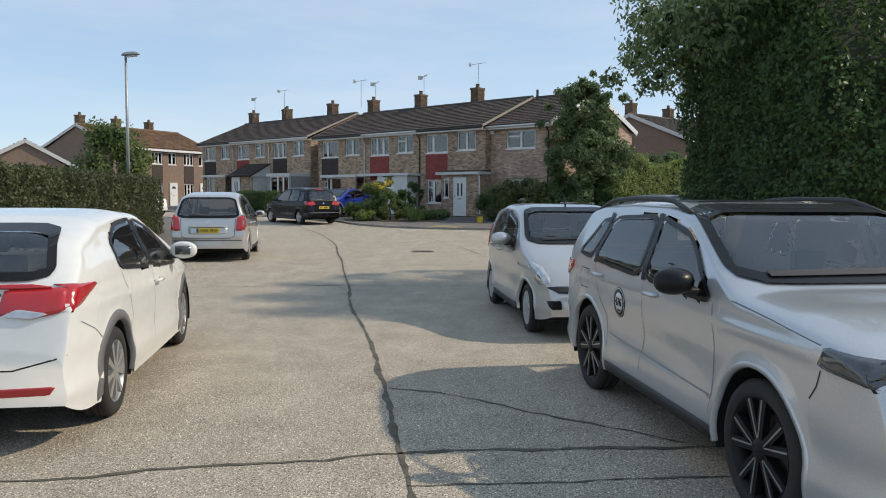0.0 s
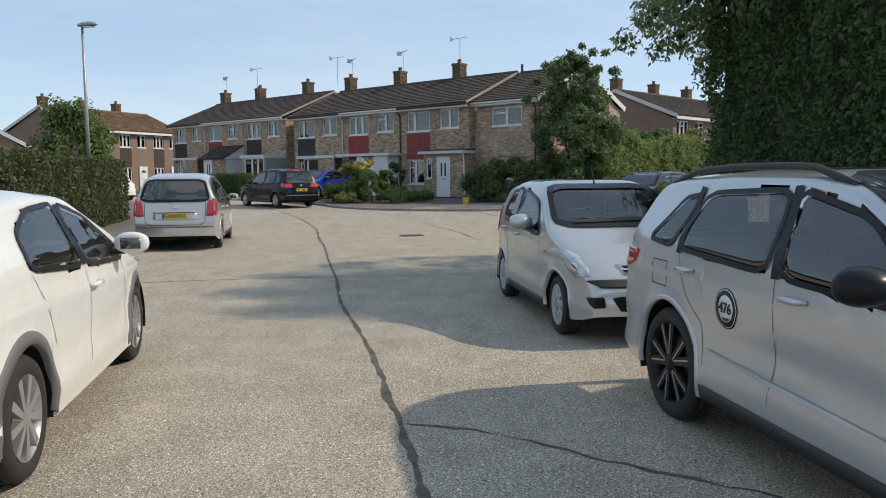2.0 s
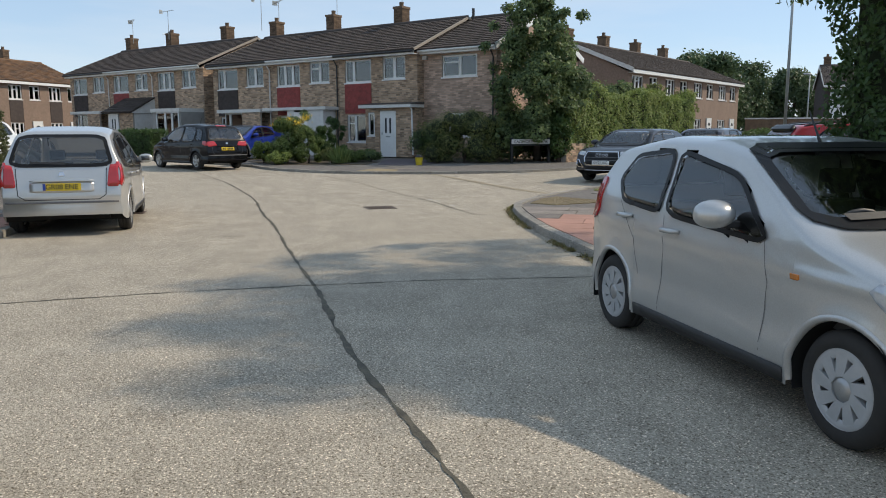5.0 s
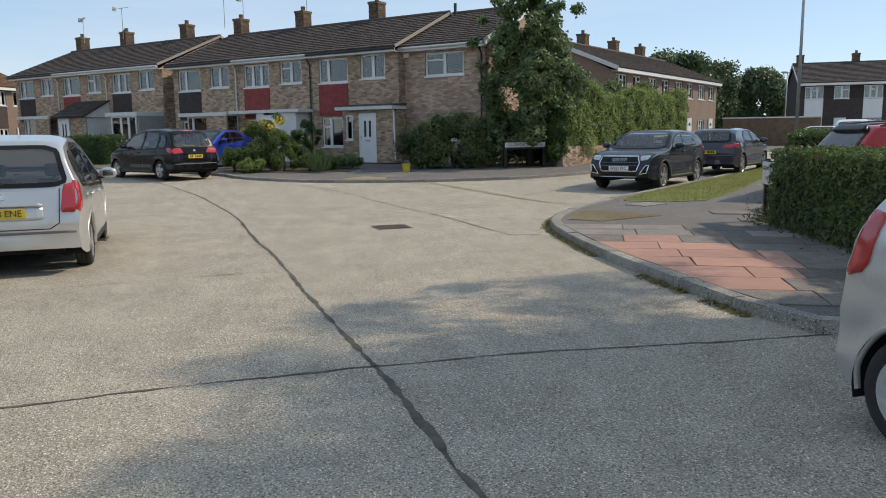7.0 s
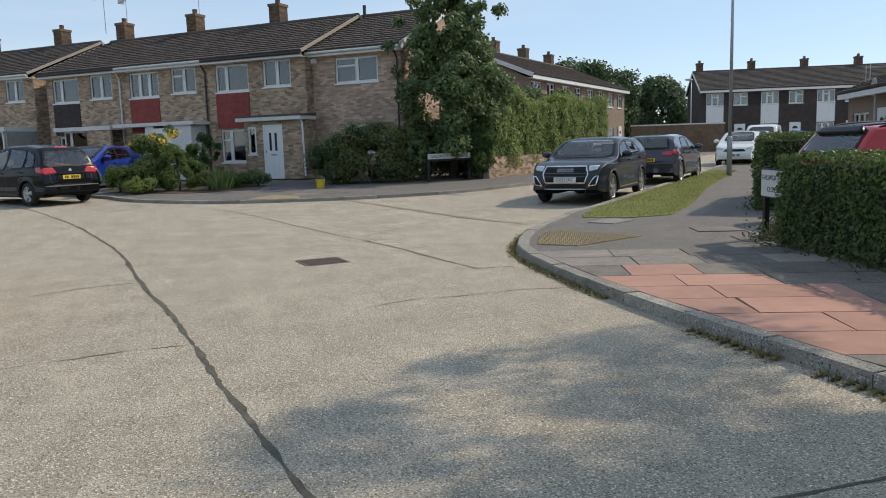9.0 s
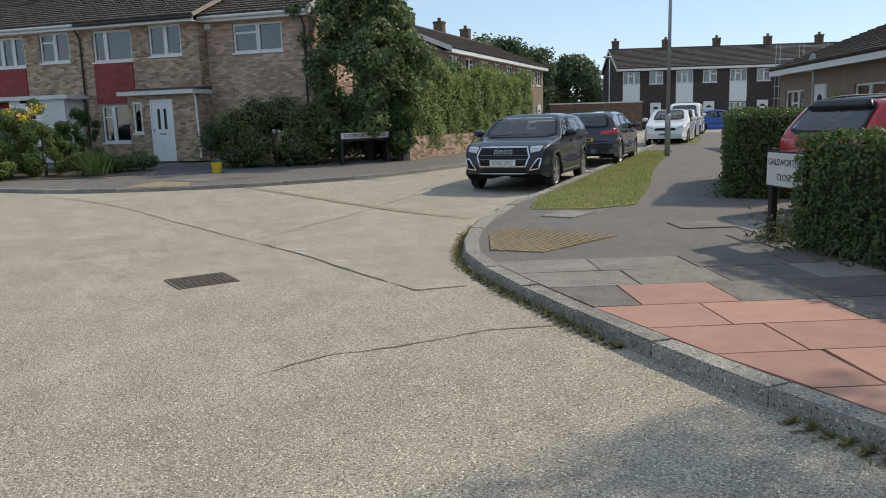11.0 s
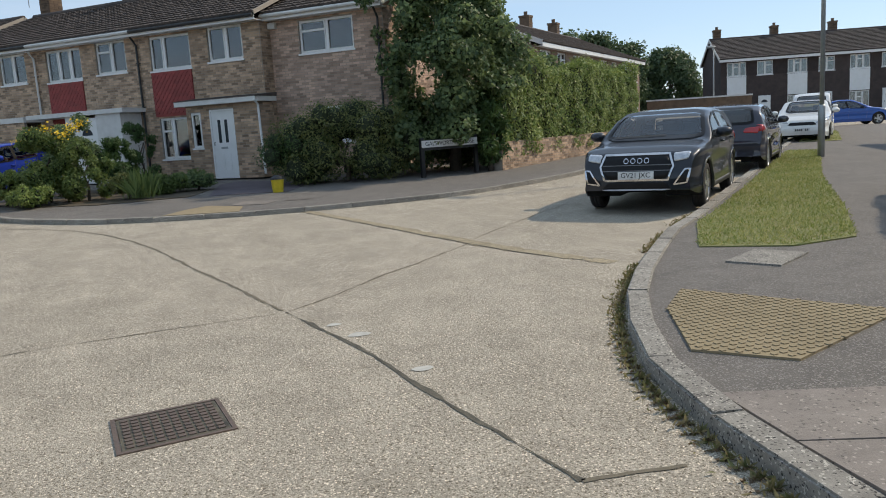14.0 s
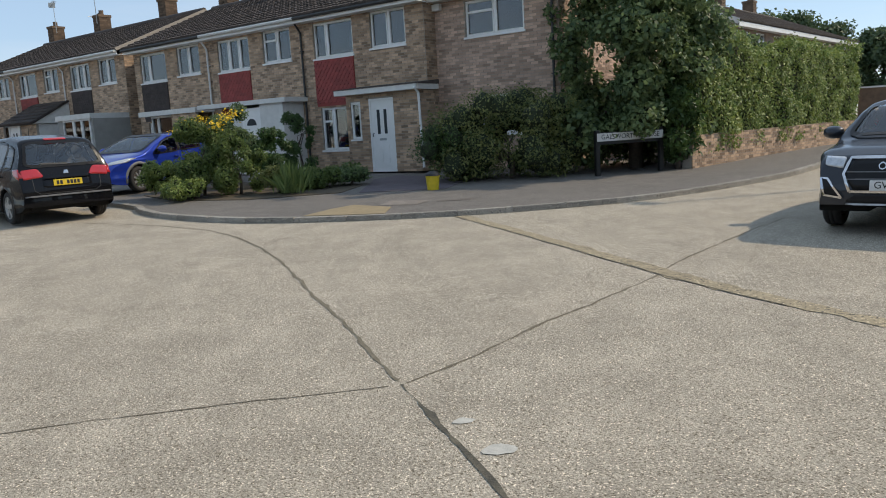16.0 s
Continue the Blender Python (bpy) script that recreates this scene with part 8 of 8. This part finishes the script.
def flag(poly, mat, lift):
    bm = bmesh.new()
    low = [bm.verts.new((x, y, ground_z(x, y) + 0.05)) for x, y in poly]
    t = (random.uniform(-0.003, 0.003), random.uniform(-0.003, 0.003))
    c = (sum(p[0] for p in poly) / 4, sum(p[1] for p in poly) / 4)
    top = [bm.verts.new((x, y, ground_z(x, y) + lift + t[0] * (x - c[0]) + t[1] * (y - c[1]))) for x, y in poly]
    bm.faces.new(top), bm.faces.new(low[::-1])
    for k in range(len(poly)):
        bm.faces.new((low[k], low[(k + 1) % len(poly)], top[(k + 1) % len(poly)], top[k]))
    bmesh.ops.recalc_face_normals(bm, faces=bm.faces[:])
    part("paving_flag", bm, mat, flags)


def flag_at(u, v):
    """Plan of the corner flags: u along the courses, v across them."""
    return (2 + 0.925 * u + 0.38 * v, 17 - 0.38 * u + 0.925 * v)


def course_start(v):
    u = -2.5
    while flag_at(u, v)[0] < kerb_x(flag_at(u, v)[1]) + 0.19:
        u += 0.03
    return u


def course_end(v):
    u = 0.5
    while u < 5.5 and flag_at(u, v)[0] < min(5.0 + max(0, flag_at(u, v)[1] - 18.5) * 0.9, 4.35 + 0.24 * max(0, flag_at(u, v)[1] - 14.5) + max(0, flag_at(u, v)[1] - 19) * 0.6):
        u += 0.05
    return u


BED = [flag_at(course_start(v) + 0.01, v) for v in np.arange(-2.9, 2.65, 0.3)]
sheet("paving_bed", BED + [flag_at(course_end(v) - 0.02, v) for v in np.arange(2.6, -2.95, -0.6)], 0.0885, M["earth"], label="dark earth showing in the joints between the flags", category="paving")
COURSES = [-3.0, -2.4, -1.78, -1.16, -0.55, 0.06, 0.68, 1.38, 2.02, 2.64, 3.26, 3.85, 4.45, 5.05]
RED_TO = (1.0, 1.45, 1.7, 1.85, 1.85, 1.37, 0.76, -9, -9, -9, -9, -9, -9)
for (v0, v1), red_to in zip(zip(COURSES, COURSES[1:]), RED_TO):
    a0, a1, end = course_start(v0), course_start(v1), course_end(v0)
    u, g, k = max(a0, a1), 0.007, 0
    while u < end - 0.15:
        w = random.choice((0.62, 0.78, 0.92, 0.92))
        if k == 0:
            w = max(0.1, -u) if 1.3 < v1 < 1.4 else random.uniform(0.35, 0.8)
        u2 = min(u + w, end)
        if red_to > u and u2 > red_to - 0.3:
            u2 = red_to
        lo0, lo1 = (a0, a1) if k == 0 else (u, u)
        skew = 0.03 * noise.noise((u, v0, 4.0))
        poly = [flag_at(lo0 + g, v0 + g), flag_at(u2 - g, v0 + g), flag_at(u2 - g + skew, v1 - g), flag_at(lo1 + g, v1 - g)]
        if red_to >= u2 - 0.01 and not (1.3 < v1 < 1.4 and k == 0):
            flag(poly, M["red_flag"], 0.098 + random.uniform(0, 0.003))
        elif not (v0 > 2.6 and u < 1.5):
            flag(poly, M["flag"], 0.096 + random.uniform(0, 0.004))
        u, k = u2, k + 1
for a, b in (((2.62, 20.05), (3.9, 20.65)), ):
    bm = bmesh.new()
    for poly in ([(2.5, 20.45), (2.9, 20.0), (4.25, 20.5), (3.45, 21.85), (3.0, 21.4)],):
        sheet("tactile_paving", poly, 0.1, M["tactile"], skirt=0.03, label="buff blister paving at the crossing", category="paving")
        for px, py in [(2.5 + i * 0.067, 20.0 + j * 0.067) for i in range(28) for j in range(29)]:
            if inside(poly, px, py):
                add_box(bm, px - 0.016, px + 0.016, py - 0.016, py + 0.016, 0.098, 0.106)
    tagged(part("blister", bm, M["tactile"], flags), kind="stuff")
sheet("tactile_paving", [(-0.75, 31.75), (0.6, 31.35), (0.75, 32.2), (0.1, 32.9), (-0.3, 32.5)], 0.085, M["tactile"], skirt=0.02, label="buff blister paving on the far pavement", category="paving")
sheet("repair_patch", [(0.55, 32.6), (1.2, 32.3), (1.5, 32.8), (0.8, 33.2)], 0.083, M["flag"], label="reddish patch in the far pavement", category="paving")
sheet("repair_patch", [(1.6, 32.6), (2.2, 32.5), (2.3, 32.75), (1.7, 32.85)], 0.083, M["flag"], label="pale patch in the far pavement", category="paving")
inspection = sheet("inspection_cover", [(4.75, 22.15), (5.4, 22.5), (5.15, 22.95), (4.5, 22.6)], 0.103, M["kerb"], skirt=0.03, label="pale square inspection cover in the pavement", category="cover")
for r in range(8):
    for k in range(3):
        x0, y0 = -6.5 - 0.75 * k + 0.1 * (r % 2), 16.9 + r * 0.62
        flag([(x0 - 0.73, y0), (x0, y0), (x0, y0 + 0.6), (x0 - 0.73, y0 + 0.6)], M["red_flag"] if (r < 5 and (r + k) % 4) else M["flag"], 0.1 + random.uniform(0, 0.004))
